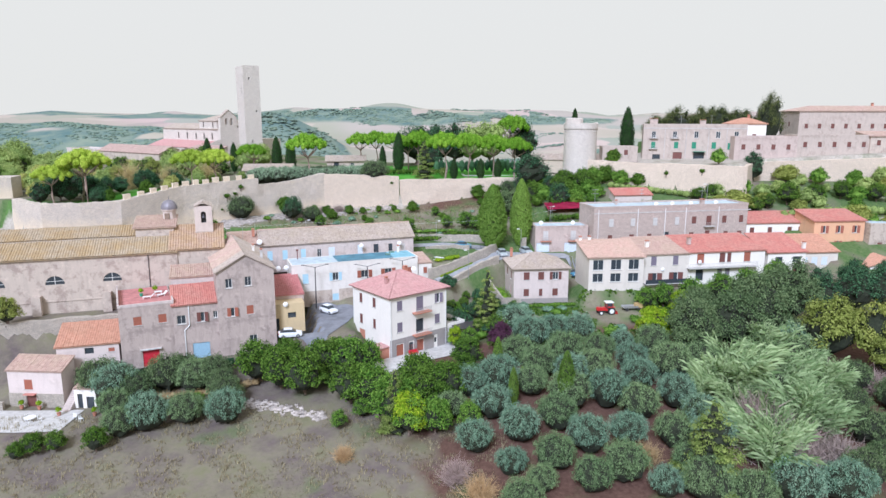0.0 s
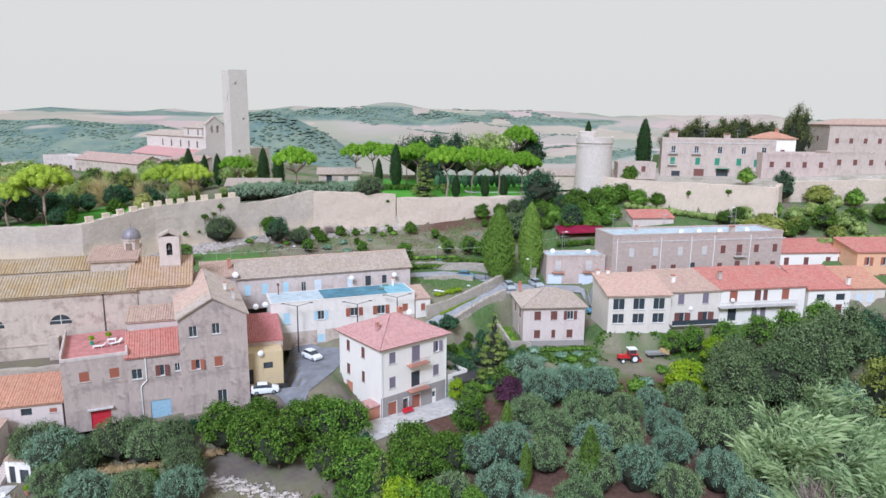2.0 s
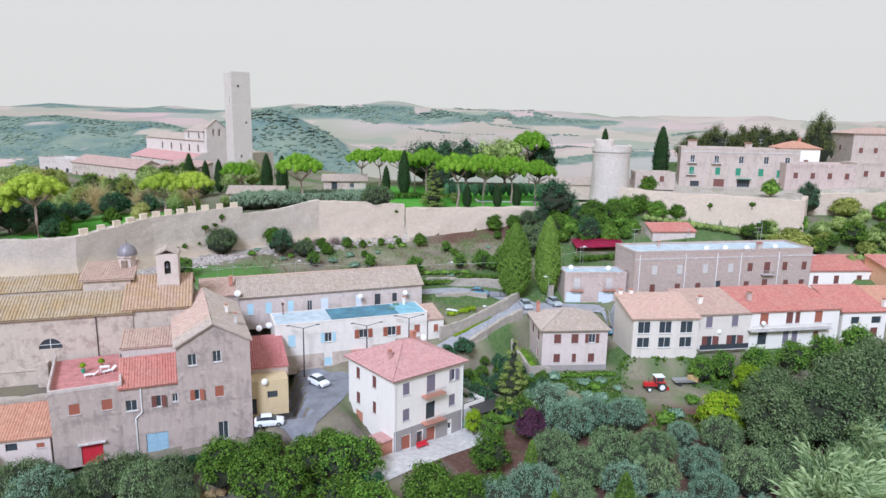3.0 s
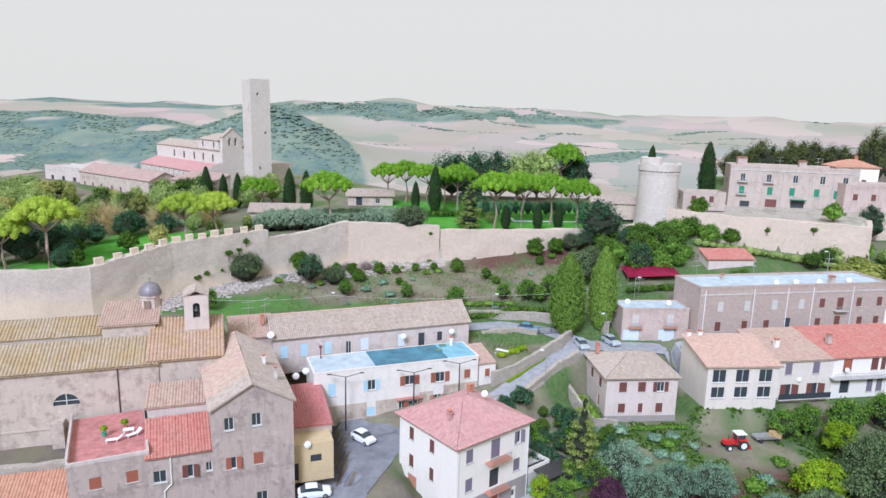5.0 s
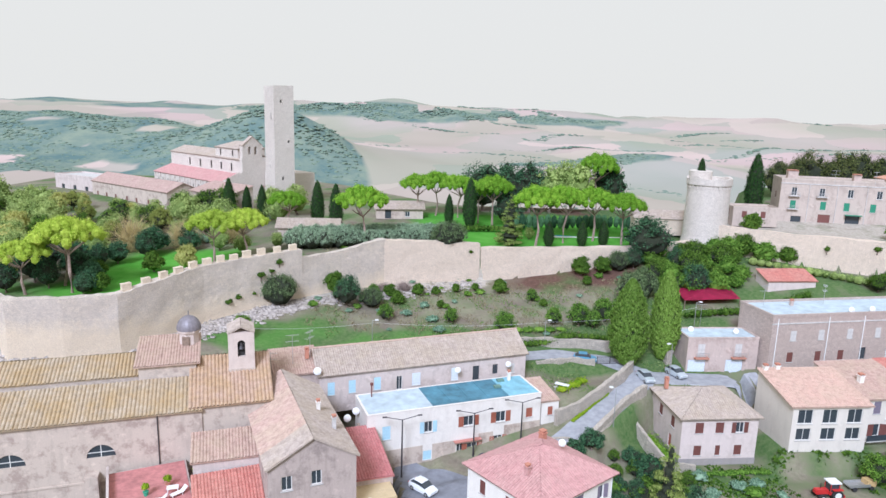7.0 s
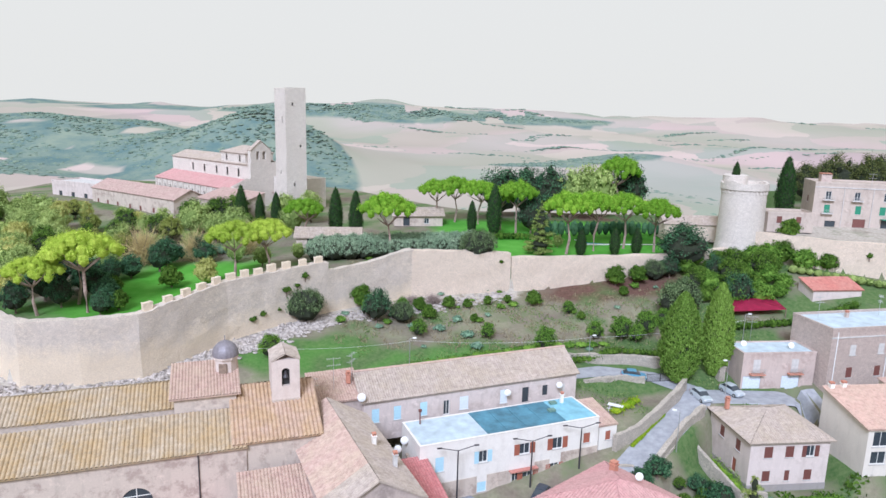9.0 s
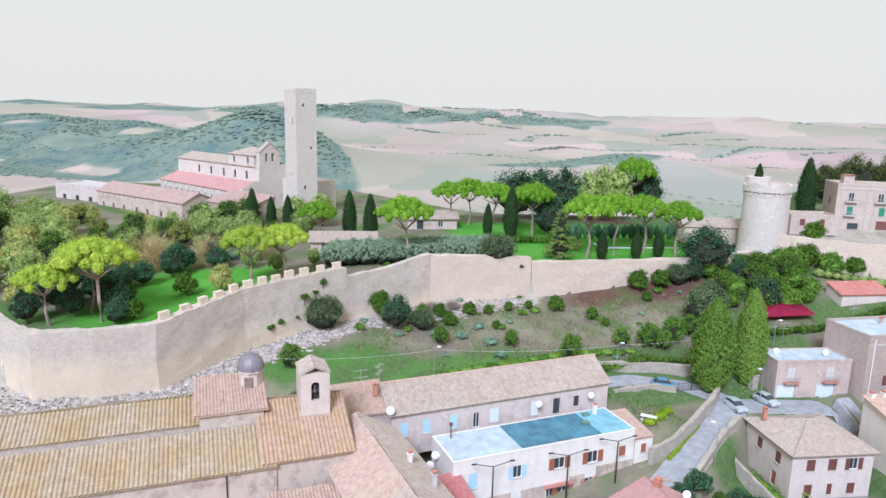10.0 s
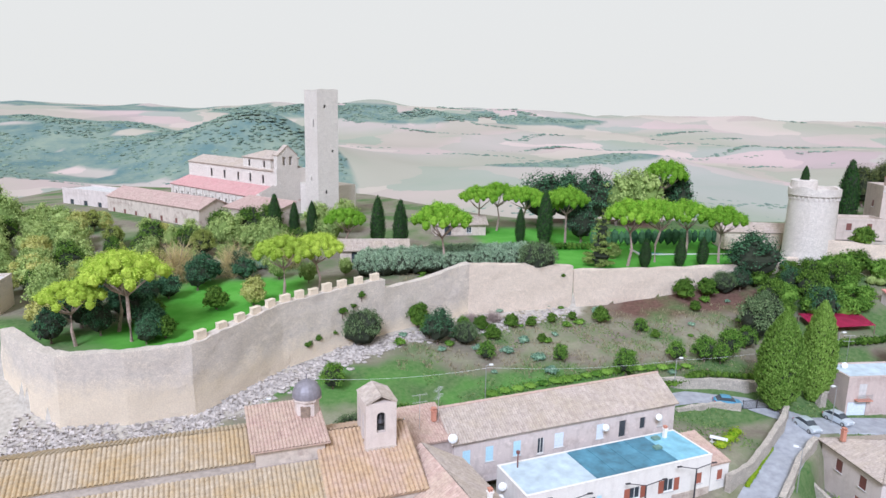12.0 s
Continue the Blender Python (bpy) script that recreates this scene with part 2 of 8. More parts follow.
M_PINEBARK = plain("pine_bark", (0.33, 0.24, 0.20), 0.95, 0, 0.35, 3, 0.6)
M_PINE = leaves("pine_needles", (0.13, 0.31, 0.02), (0.36, 0.57, 0.07))
M_PINE2 = leaves("yellowish_pine_needles", (0.27, 0.40, 0.035), (0.58, 0.70, 0.13))
M_CYP = leaves("cypress_green", (0.02, 0.06, 0.02), (0.07, 0.15, 0.04), 0.15)
M_CYP2 = leaves("light_cypress_green", (0.11, 0.215, 0.03), (0.33, 0.49, 0.11), 0.2)
M_CYP3 = leaves("young_cypress_green", (0.12, 0.22, 0.04), (0.22, 0.33, 0.07), 0.2)
M_OLIVE = leaves("olive_leaves", (0.085, 0.15, 0.062), (0.31, 0.42, 0.215), 0.18)
M_OLIVE2 = leaves("silvery_olive_leaves", (0.085, 0.175, 0.12), (0.33, 0.47, 0.34), 0.18)
M_HOLM = leaves("dark_grey_green_leaves", (0.045, 0.085, 0.035), (0.20, 0.27, 0.13), 0.15)
M_OLIVE3 = leaves("pale_silvery_leaves", (0.12, 0.20, 0.12), (0.46, 0.58, 0.42), 0.2)
M_HILLTREE = leaves("brownish_evergreen_leaves", (0.025, 0.045, 0.018), (0.16, 0.18, 0.06), 0.15)
M_BUSH = leaves("broad_leaves", (0.02, 0.06, 0.008), (0.16, 0.27, 0.045), 0.2)
M_DARKB = leaves("dark_evergreen_leaves", (0.014, 0.042, 0.024), (0.095, 0.20, 0.10), 0.12)
M_LIME = leaves("bright_green_leaves", (0.13, 0.28, 0.01), (0.42, 0.52, 0.04))
M_FIG = leaves("fresh_green_leaves", (0.035, 0.11, 0.014), (0.24, 0.40, 0.07), 0.25)
M_PERGOLA = leaves("vine_leaves", (0.09, 0.22, 0.02), (0.36, 0.53, 0.08), 0.25)
M_HAY = leaves("dry_grass_blades", (0.20, 0.165, 0.11), (0.42, 0.37, 0.24), 0.2)
M_THIN = leaves("thinning_autumn_leaves", (0.42, 0.33, 0.19), (0.66, 0.56, 0.28), 0.25)
M_OCHRE = leaves("ochre_leaves", (0.15, 0.19, 0.035), (0.42, 0.45, 0.13), 0.25)
M_CANE = leaves("cane_leaves", (0.20, 0.31, 0.13), (0.56, 0.68, 0.40), 0.3)
M_DRY = leaves("dry_brush", (0.42, 0.28, 0.14), (0.56, 0.42, 0.26), 0.2)
M_TWIG = leaves("bare_mauve_twigs", (0.33, 0.25, 0.25), (0.45, 0.36, 0.33), 0.1)
M_PURPLE = leaves("purple_leaves", (0.06, 0.02, 0.05), (0.14, 0.06, 0.10), 0.2)
M_BOUG = leaves("crimson_bracts", (0.42, 0.03, 0.08), (0.60, 0.07, 0.14), 0.2)
# leaf green paled and blued: distance haze painted into the colour
M_HAZED_WOOD = leaves("hazed_far_wood_leaves", (0.14, 0.205, 0.185), (0.215, 0.275, 0.215), 0.05)
# near-black green: the shade inside crowns, put in as a colour
M_CROWN_SHADE = plain("inner_crown_shade", (0.024, 0.03, 0.016), 1.0, 0, 0.4, 3, 0)
M_GARDENY = leaves("yellowing_garden_leaves", (0.24, 0.26, 0.06), (0.62, 0.60, 0.22), 0.25)
M_TILE_DULL = tiles("dull_rose_roof_tiles", (0.40, 0.27, 0.235), (0.53, 0.38, 0.335), (0.45, 0.36, 0.29), 0.4)
M_CONIF = leaves("conifer_sprays", (0.09, 0.15, 0.03), (0.38, 0.45, 0.14), 0.25)
M_GARDENW = leaves("garden_wood_leaves", (0.16, 0.235, 0.065), (0.50, 0.60, 0.22), 0.28)


# ---- mesh helpers ----
def part(name, bm, material, parent, label=""):
    """Links a bmesh, or ready mesh data, as one mesh object under its thing or part."""
    if isinstance(bm, bmesh.types.BMesh):
        me = bpy.data.meshes.new(name)
        bm.to_mesh(me)
        bm.free()
    else:
        me = bm
    if material and not me.materials:
        me.materials.append(material)
    ob = new(name, me)
    ob.parent = parent
    if label:
        ob["label"] = label
    return ob


def thing(name, m, label, category, group="", kind=""):
    ob = new(name)
    ob.matrix_world = m
    return tagged(ob, label, category, group, kind)


def solid(name, bm, material, m, label, category, group="", kind=""):
    ob = part(name, bm, material, None)
    ob.matrix_world = m
    return tagged(ob, label, category, group, kind)


def box(bm, x0, x1, y0, y1, z0, z1):
    v = [bm.verts.new((x, y, z)) for z in (z0, z1) for x, y in ((x0, y0), (x1, y0), (x1, y1), (x0, y1))]
    for f in ((3, 2, 1, 0), (4, 5, 6, 7), (0, 1, 5, 4), (1, 2, 6, 5), (2, 3, 7, 6), (3, 0, 4, 7)):
        bm.faces.new([v[i] for i in f])
    return v


def boxes(*list_of):
    bm = bmesh.new()
    for b in list_of:
        box(bm, *b)
    return bm


def tube(bm, pts, radii, seg=6):
    """A tapering round bar along points."""
    rings = []
    for i, (p, r) in enumerate(zip(pts, radii)):
        a, b = Vector(pts[max(i - 1, 0)]), Vector(pts[min(i + 1, len(pts) - 1)])
        q = (b - a).to_track_quat("Z", "Y")
        rings.append([bm.verts.new(Vector(p) + q @ Vector((r * math.cos(k * math.tau / seg), r * math.sin(k * math.tau / seg), 0))) for k in range(seg)])
    for r0, r1 in zip(rings, rings[1:]):
        for k in range(seg):
            bm.faces.new((r0[k], r0[(k + 1) % seg], r1[(k + 1) % seg], r1[k]))
    bm.faces.new(rings[0][::-1])
    bm.faces.new(rings[-1])


def lathe(bm, profile, seg=20, centre=(0, 0)):
    """A turned form from (radius, z) pairs."""
    rings = [[bm.verts.new((centre[0] + r * math.cos(k * math.tau / seg), centre[1] + r * math.sin(k * math.tau / seg), z)) for k in range(seg)] for r, z in profile]
    for r0, r1 in zip(rings, rings[1:]):
        for k in range(seg):
            bm.faces.new((r0[k], r0[(k + 1) % seg], r1[(k + 1) % seg], r1[k]))
    bm.faces.new(rings[0][::-1])
    bm.faces.new(rings[-1])


def mesh_from(name, verts, faces, material=None, uvs=None, smooth_faces=False):
    """Mesh data from numpy arrays of verts and of equal-sided faces."""
    me = bpy.data.meshes.new(name)
    verts, faces = np.asarray(verts, np.float32), np.asarray(faces, np.int32)
    n, k = faces.shape
    me.vertices.add(len(verts))
    me.vertices.foreach_set("co", verts.ravel())
    me.loops.add(n * k)
    me.loops.foreach_set("vertex_index", faces.ravel())
    me.polygons.add(n)
    me.polygons.foreach_set("loop_start", np.arange(0, n * k, k, dtype=np.int32))
    if uvs is not None:
        layer = me.uv_layers.new(name="UVMap")
        layer.data.foreach_set("uv", np.asarray(uvs, np.float32)[faces.ravel()].ravel())
    me.update(calc_edges=True)
    me.polygons.foreach_set("use_smooth", np.full(n, smooth_faces))
    if material:
        me.materials.append(material)
    return me
# ---- the lie of the land ----
GX = np.array([-130, -85, -55, -30, -8, 15, 32, 60, 100, 150.0])
GY = np.array([40, 75, 95, 108, 122, 135, 148, 160, 172, 186.0])
GZ = np.array([
    [-18, -18, -18, -18, -18, -18, -18, -18, -18, -18],
    [-15, -15.5, -15.5, -15, -15, -14.5, -14, -14, -15, -16],
    [-12.5, -13, -12.8, -12, -11.8, -11.5, -11.5, -11.5, -12, -13],
    [-7, -8, -9.6, -9.4, -10.6, -10, -9.5, -9.5, -10.5, -11],
    [-3, -3, -4.5, -6.4, -8, -8.3, -7.4, -7, -8, -9],
    [1, 1.5, -1, -5, -3, -6, -5, -4.8, -5, -6],
    [4, 5, 3, 0.4, 0.5, -0.4, -0.6, 0, 0, -1],
    [5, 6, 5, 3, 2.4, 2.2, 3, 4.5, 4, 3],
    [6, 7, 7, 5, 4.6, 5.5, 7, 8.5, 8.5, 8],
    [7, 8, 8, 7, 7, 9, 11.5, 12, 12.5, 12]])
TOWN_WALL = [(-96.4, 150), (-89, 143), (-84.5, 140.3), (-77, 141.4), (-70, 143.8), (-61.2, 155.5), (-46.8, 168), (-31.9, 178.9), (-11.9, 182.7), (8, 185.3), (22, 187.5), (37, 192)]
RIGHT_WALL = [(41, 190.5), (55, 184.5), (79, 176), (87, 189), (128, 187), (160, 190)]
ROADS = [  # x, y, z along the middle, then half a width
    ([(26, 146.6, -0.4), (18, 146.4, -0.3), (13, 146, -0.3), (8.6, 141.4, -0.9), (3.5, 136, -2.1), (-1, 131, -3.1), (-6, 126, -4.3), (-12, 122.5, -5.4), (-19, 119.5, -6.4)], 2.3),
    ([(14, 147, -0.2), (8, 152.5, 0.3), (0, 153.6, 0.8), (-9, 150.5, 1), (-24, 145, 1.4), (-36, 140.6, 1.8)], 2.0)]
PADS = [  # middle, half sizes, yaw, height, blend
    (20.5, 138, 8.5, 9, 5, -7.4, 3), (-4, 109, 11, 5.5, 40, -10.5, 4), (-23.5, 117, 5.5, 8.5, 20, -6.6, 2.5), (-63, 91, 11, 4.5, 0, -13.5, 3),
    (2, 143.5, 6, 5, 30, -0.7, 2), (36, 126.5, 12, 3.5, 5, -7.3, 4), (-37, 117, 12, 9, 18, -9.3, 1.5), (-69, 115, 24, 11, 18, -3.2, 1.5), (36, 137.5, 8, 6, 5, -4.6, 1.5), (53, 142, 14, 7, 10, -4.9, 2), (74, 145, 9, 7, 8, -4.0, 3), (60, 150, 20, 9, 10, -1, 3)]


def seg_dist(x, y, pts):
    """Distance to a polyline, and the third coordinate along it where it has one."""
    best, val = np.full(np.shape(x), 1e9), np.zeros(np.shape(x))
    for a, b in zip(pts, pts[1:]):
        dx, dy = b[0] - a[0], b[1] - a[1]
        k = np.clip(((x - a[0]) * dx + (y - a[1]) * dy) / (dx * dx + dy * dy), 0, 1)
        d = np.hypot(x - a[0] - k * dx, y - a[1] - k * dy)
        if len(a) > 2:
            val = np.where(d < best, a[2] + k * (b[2] - a[2]), val)
        best = np.minimum(best, d)
    return best, val


def inside(x, y, pts):
    c = np.zeros(np.shape(x), bool)
    for (x0, y0), (x1, y1) in zip(pts, pts[1:] + pts[:1]):
        with np.errstate(divide="ignore", invalid="ignore"):
            c ^= ((y0 > y) != (y1 > y)) & (x < (x1 - x0) * (y - y0) / (y1 - y0 + 1e-12) + x0)
    return c


def smooth(a, b, v):
    k = np.clip((v - a) / (b - a), 0, 1)
    return k * k * (3 - 2 * k)


def waves(x, y, s, seed=0.0):
    """A cheap rolling relief, about -1 to 1."""
    u, v = x / s + seed, y / s - seed * 1.7
    return (np.sin(u * 6.1 + 1.7 * np.sin(v * 3.3 + seed)) + np.sin(v * 5.3 + 1.3 * np.sin(u * 4.1 - seed)) + np.sin((u + v) * 4.7 + seed * 3)) / 3


def far_height(x, y):
    r = np.hypot(x, y - 100)
    h = -75 + 0 * x
    h = h + 101 * smooth(1100, 3600, r)
    for cx, cy, sx, sy, a, top in [(-900, 1500, 560, 260, 10, 84), (-345, 1330, 165, 140, -6, 92), (-1500, 2500, 900, 350, 10, 24), (-250, 2900, 900, 300, 5, 66), (900, 2700, 800, 260, -12, 34), (330, 1300, 260, 150, 20, 34), (1500, 1700, 500, 260, 25, 22), (620, 760, 330, 140, 15, 12)]:
        c, s = math.cos(math.radians(a)), math.sin(math.radians(a))
        u, v = ((x - cx) * c + (y - cy) * s) / sx, (-(x - cx) * s + (y - cy) * c) / sy
        h = h + top * np.exp(-u * u - v * v)
    return h + waves(x, y, 900) * 13 + waves(x, y, 380, 2.0) * 11 + waves(x, y, 230, 6.0) * 5 + waves(x, y, 150, 4.0) * 1.5


def height(x, y):
    x, y = np.asarray(x, float), np.asarray(y, float)
    gx, gy = np.clip(x, GX[0], GX[-1]), np.clip(y, GY[0], GY[-1])
    i, j = np.clip(np.searchsorted(GX, gx) - 1, 0, len(GX) - 2), np.clip(np.searchsorted(GY, gy) - 1, 0, len(GY) - 2)
    u, v = (gx - GX[i]) / (GX[i + 1] - GX[i]), (gy - GY[j]) / (GY[j + 1] - GY[j])
    u = u * u * (3 - 2 * u)
    z = (GZ[j, i] * (1 - u) + GZ[j, i + 1] * u) * (1 - v) + (GZ[j + 1, i] * (1 - u) + GZ[j + 1, i + 1] * u) * v
    for cx, cy, hx, hy, a, pz, bl in PADS:
        c, s = math.cos(math.radians(a)), math.sin(math.radians(a))
        du, dv = np.abs((x - cx) * c + (y - cy) * s) - hx, np.abs(-(x - cx) * s + (y - cy) * c) - hy
        z = z + (pz - z) * (1 - smooth(0, bl, np.maximum(du, dv)))
    for pts, half in ROADS:
        d, rz = seg_dist(x, y, pts)
        z = z + (rz - z) * (1 - smooth(half + 0.4, half + 2.2, d))
    z = z + waves(x, y, 23, 0.6) * 0.12 + waves(x, y, 7, 1.9) * 0.05
    garden = inside(x, y, TOWN_WALL + [(70, 205), (90, 330), (-150, 330), (-190, 240), (-120, 168)])
    upper = inside(x, y, RIGHT_WALL + [(190, 330), (90, 330), (64, 217), (38, 204)])
    gz = 12.6 + 1.6 * smooth(190, 235, y) - 1.7 * smooth(-45, -80, x) * (1 - smooth(185, 205, y)) + waves(x, y, 40) * 0.15
    uz = 16.8 + 0.05 * (x - 60) * (x > 60) + 0.1 * np.maximum(y - 195, 0)
    z = np.where(garden, gz, z)
    z = np.where(upper, np.minimum(uz, 24), z)
    # beyond the hill the land falls into the valley and rises to the far ridges
    out = np.maximum.reduce([smooth(0, 130, y - 236 - 52 * smooth(-10, -70, x) - np.maximum(0, -x - 90) * 0.15), smooth(150, 330, np.abs(x)) * smooth(100, 320, y), smooth(210, 500, np.abs(x)), smooth(0, -350, y)])
    low = np.where(y < 60, -40, far_height(x, y))
    return z * (1 - out) + low * out


# ---- the ground, one sheet to the horizon ----
def spaced(lo, hi, step, reach, grow=1.12):
    mid = list(np.arange(lo, hi + step / 2, step))
    up, d = [mid[-1]], step
    while up[-1] < reach:
        d *= grow
        up.append(up[-1] + d)
    down, d = [mid[0]], step
    while down[-1] > -reach:
        d *= grow
        down.append(down[-1] - d)
    return np.array(down[:0:-1] + mid + up[1:])


def land():
    xs, ys = spaced(-100, 130, 1.3, 4300, 1.06), spaced(62, 205, 1.15, 4600, 1.055)
    ys = ys[ys > -700]
    X, Y = np.meshgrid(xs, ys)
    Zs = height(X, Y)
    nx, ny = len(xs), len(ys)
    idx = np.arange(nx * ny).reshape(ny, nx)
    faces = np.stack([idx[:-1, :-1], idx[:-1, 1:], idx[1:, 1:], idx[1:, :-1]], -1).reshape(-1, 4)
    me = mesh_from("ground", np.stack([X, Y, Zs], -1).reshape(-1, 3), faces, None, None, True)
    # what grows or lies where: red green blue of the first layer are green growth, red soil, lawn; of the second far
    # wood, far stubble, white rubble
    far = smooth(300, 480, np.hypot(X, Y - 100))
    n1, n2 = waves(X, Y, 17, 3.0), waves(X, Y, 6, 4.0)
    garden = inside(X, Y, TOWN_WALL + [(70, 205), (90, 330), (-150, 330), (-190, 240), (-120, 168)])
    slope_zone = smooth(140, 150, Y) * (1 - far)
    foot = smooth(145, 150, Y) * (1 - smooth(158, 166, Y + n2 * 3 - 0.1 * X)) * (X < 24)
    green = np.clip(slope_zone * (0.06 + 0.40 * n1 + 0.22 * n2 + 0.75 * foot + 0.4 * smooth(20, 28, X)) + smooth(114, 122, Y) * smooth(0, 8, X) * (1 - slope_zone) * (0.28 + 0.5 * n1 + 0.35 * n2) + garden * 0.1 + smooth(0.3, 0.8, n1 * 0.7 + n2 * 0.3) * 0.4, 0, 1)
    soil = smooth(-6, 8, X + (Y - 80) * 0.15 + n1 * 8 + n2 * 4) * (1 - smooth(114, 122, Y)) + smooth(-14, 2, X) * smooth(174, 180, Y) * 0.6 * (1 - smooth(22, 30, X))
    lawn = np.clip(garden * (smooth(-86, -80, X + n1 * 2) * (1 - smooth(178, 184, Y + n2 * 2)) * (1 - smooth(-62, -58, X)) + smooth(-30, -24, X) * (1 - smooth(30, 34, X)) * (1 - smooth(222, 228, Y))) + 0.38 * foot * (1 - smooth(-16, -4, X)) * smooth(-0.5, 0.5, n1 + n2), 0, 1)
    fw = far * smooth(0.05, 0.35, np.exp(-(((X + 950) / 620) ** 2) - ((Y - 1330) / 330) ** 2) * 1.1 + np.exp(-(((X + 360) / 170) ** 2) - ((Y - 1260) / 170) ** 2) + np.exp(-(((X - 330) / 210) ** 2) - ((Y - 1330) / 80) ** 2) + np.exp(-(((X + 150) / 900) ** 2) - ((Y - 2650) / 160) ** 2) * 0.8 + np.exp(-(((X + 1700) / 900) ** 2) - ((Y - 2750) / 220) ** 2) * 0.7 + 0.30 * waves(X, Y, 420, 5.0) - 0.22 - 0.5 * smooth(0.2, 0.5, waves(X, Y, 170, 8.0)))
    stub = far * smooth(-0.3, 0.5, waves(X, Y, 700, 7.0))
    rub = (1 - smooth(2.0, 6.5, seg_dist(X, Y, TOWN_WALL)[0] + n2 * 1.6)) * (1 - garden) * (1 - smooth(-14, -8, X)) + (1 - smooth(3, 7, np.hypot((X + 80) / 3.2, Y - 134) + n2)) * 0.9
    rub = rub + inside(X, Y, RIGHT_WALL + [(190, 330), (90, 330), (64, 217), (38, 204)]) * (1 - smooth(214, 222, Y)) * 0.45
    for name, chans in (("cover", (green, np.clip(soil, 0, 1), lawn)), ("outland", (fw, stub, np.clip(rub, 0, 1)))):
        at = me.color_attributes.new(name, "FLOAT_COLOR", "POINT")
        at.data.foreach_set("color", np.stack([*chans, smooth(112, 124, Y + n2 * 3)], -1).astype(np.float32).ravel())
    m, nt, b = nodes_of("land")
    fine, mid, big = noise_of(nt, 1.6, 6, 0.7), noise_of(nt, 0.16, 6, 0.65), noise_of(nt, 0.004, 5, 0.6)
    blotch = ramp(nt, mid.outputs[0], [(0.35, 0.0), (0.65, 1.0)]).outputs[0]
    speck = ramp(nt, fine.outputs[0], [(0.3, 0.0), (0.7, 1.0)]).outputs[0]
    dry = mix(nt, blotch, (0.165, 0.133, 0.128), (0.245, 0.215, 0.155))
    dry = mix(nt, speck, dry, mix(nt, blotch, (0.12, 0.098, 0.092), (0.20, 0.195, 0.12)))
    a1, a2 = nt.nodes.new("ShaderNodeAttribute"), nt.nodes.new("ShaderNodeAttribute")
    a1.attribute_name, a2.attribute_name = "cover", "outland"
    s1, s2 = nt.nodes.new("ShaderNodeSeparateColor"), nt.nodes.new("ShaderNodeSeparateColor")
    nt.links.new(a1.outputs["Color"], s1.inputs[0])
    nt.links.new(a2.outputs["Color"], s2.inputs[0])

    bank = mix(nt, speck, mix(nt, blotch, (0.215, 0.178, 0.14), (0.30, 0.28, 0.195)), mix(nt, blotch, (0.155, 0.13, 0.105), (0.20, 0.22, 0.125)))
    dry = mix(nt, a1.outputs["Alpha"], dry, bank)

    def grainy(sock, edge=0.25):
        add = nt.nodes.new("ShaderNodeMath")
        add.operation = "ADD"
        nt.links.new(sock, add.inputs[0])
        nt.links.new(mid.outputs[0], add.inputs[1])
        return ramp(nt, add.outputs[0], [(0.82 - edge, 0.0), (0.82 + edge, 1.0)]).outputs[0]

    col = mix(nt, grainy(s1.outputs[1]), dry, mix(nt, speck, (0.085, 0.046, 0.036), (0.165, 0.098, 0.075)))
    col = mix(nt, grainy(s1.outputs[0]), col, mix(nt, speck, (0.05, 0.115, 0.032), (0.145, 0.19, 0.08)))
    col = mix(nt, s1.outputs[2], col, mix(nt, blotch, (0.07, 0.26, 0.025), (0.12, 0.34, 0.05)))
    col = mix(nt, grainy(s2.outputs[2], 0.12), col, mix(nt, speck, (0.31, 0.275, 0.23), (0.54, 0.485, 0.42)))
    # stubble and field tones, paled by haze painted into them
    hazed_stubble = mix(nt, ramp(nt, big.outputs[0], [(0.4, 0.0), (0.6, 1.0)]).outputs[0], (0.47, 0.365, 0.345), (0.39, 0.345, 0.305))
    patch = node(nt, "TexVoronoi", Scale=0.0045)
    tc = nt.nodes.new("ShaderNodeTexCoord")
    warp = nt.nodes.new("ShaderNodeVectorMath")
    warp.operation = "MULTIPLY_ADD"
    warp.inputs[1].default_value = (260, 260, 0)
    nt.links.new(big.outputs["Color"], warp.inputs[0])
    nt.links.new(tc.outputs["Object"], warp.inputs[2])
    nt.links.new(warp.outputs[0], patch.inputs["Vector"])
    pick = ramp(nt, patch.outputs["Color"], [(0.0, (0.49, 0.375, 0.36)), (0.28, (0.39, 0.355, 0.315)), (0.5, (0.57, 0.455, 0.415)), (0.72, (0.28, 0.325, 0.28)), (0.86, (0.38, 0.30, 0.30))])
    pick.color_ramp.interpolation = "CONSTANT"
    hazed_stubble = mix(nt, 0.62, hazed_stubble, pick.outputs[0])
    farc = mix(nt, s2.outputs[1], mix(nt, 0.35, hazed_stubble, (0.22, 0.28, 0.16)), hazed_stubble)
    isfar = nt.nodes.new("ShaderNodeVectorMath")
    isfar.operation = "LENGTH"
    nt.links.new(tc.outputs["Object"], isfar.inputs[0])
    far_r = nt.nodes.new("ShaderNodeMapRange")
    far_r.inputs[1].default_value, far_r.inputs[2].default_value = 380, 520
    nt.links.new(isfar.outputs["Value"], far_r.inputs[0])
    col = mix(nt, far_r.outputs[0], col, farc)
    # far woodland floor, with bluish haze mixed into its base colours
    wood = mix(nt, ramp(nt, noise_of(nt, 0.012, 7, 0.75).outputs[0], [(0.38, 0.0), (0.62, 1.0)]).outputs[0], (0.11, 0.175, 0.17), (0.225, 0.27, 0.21))
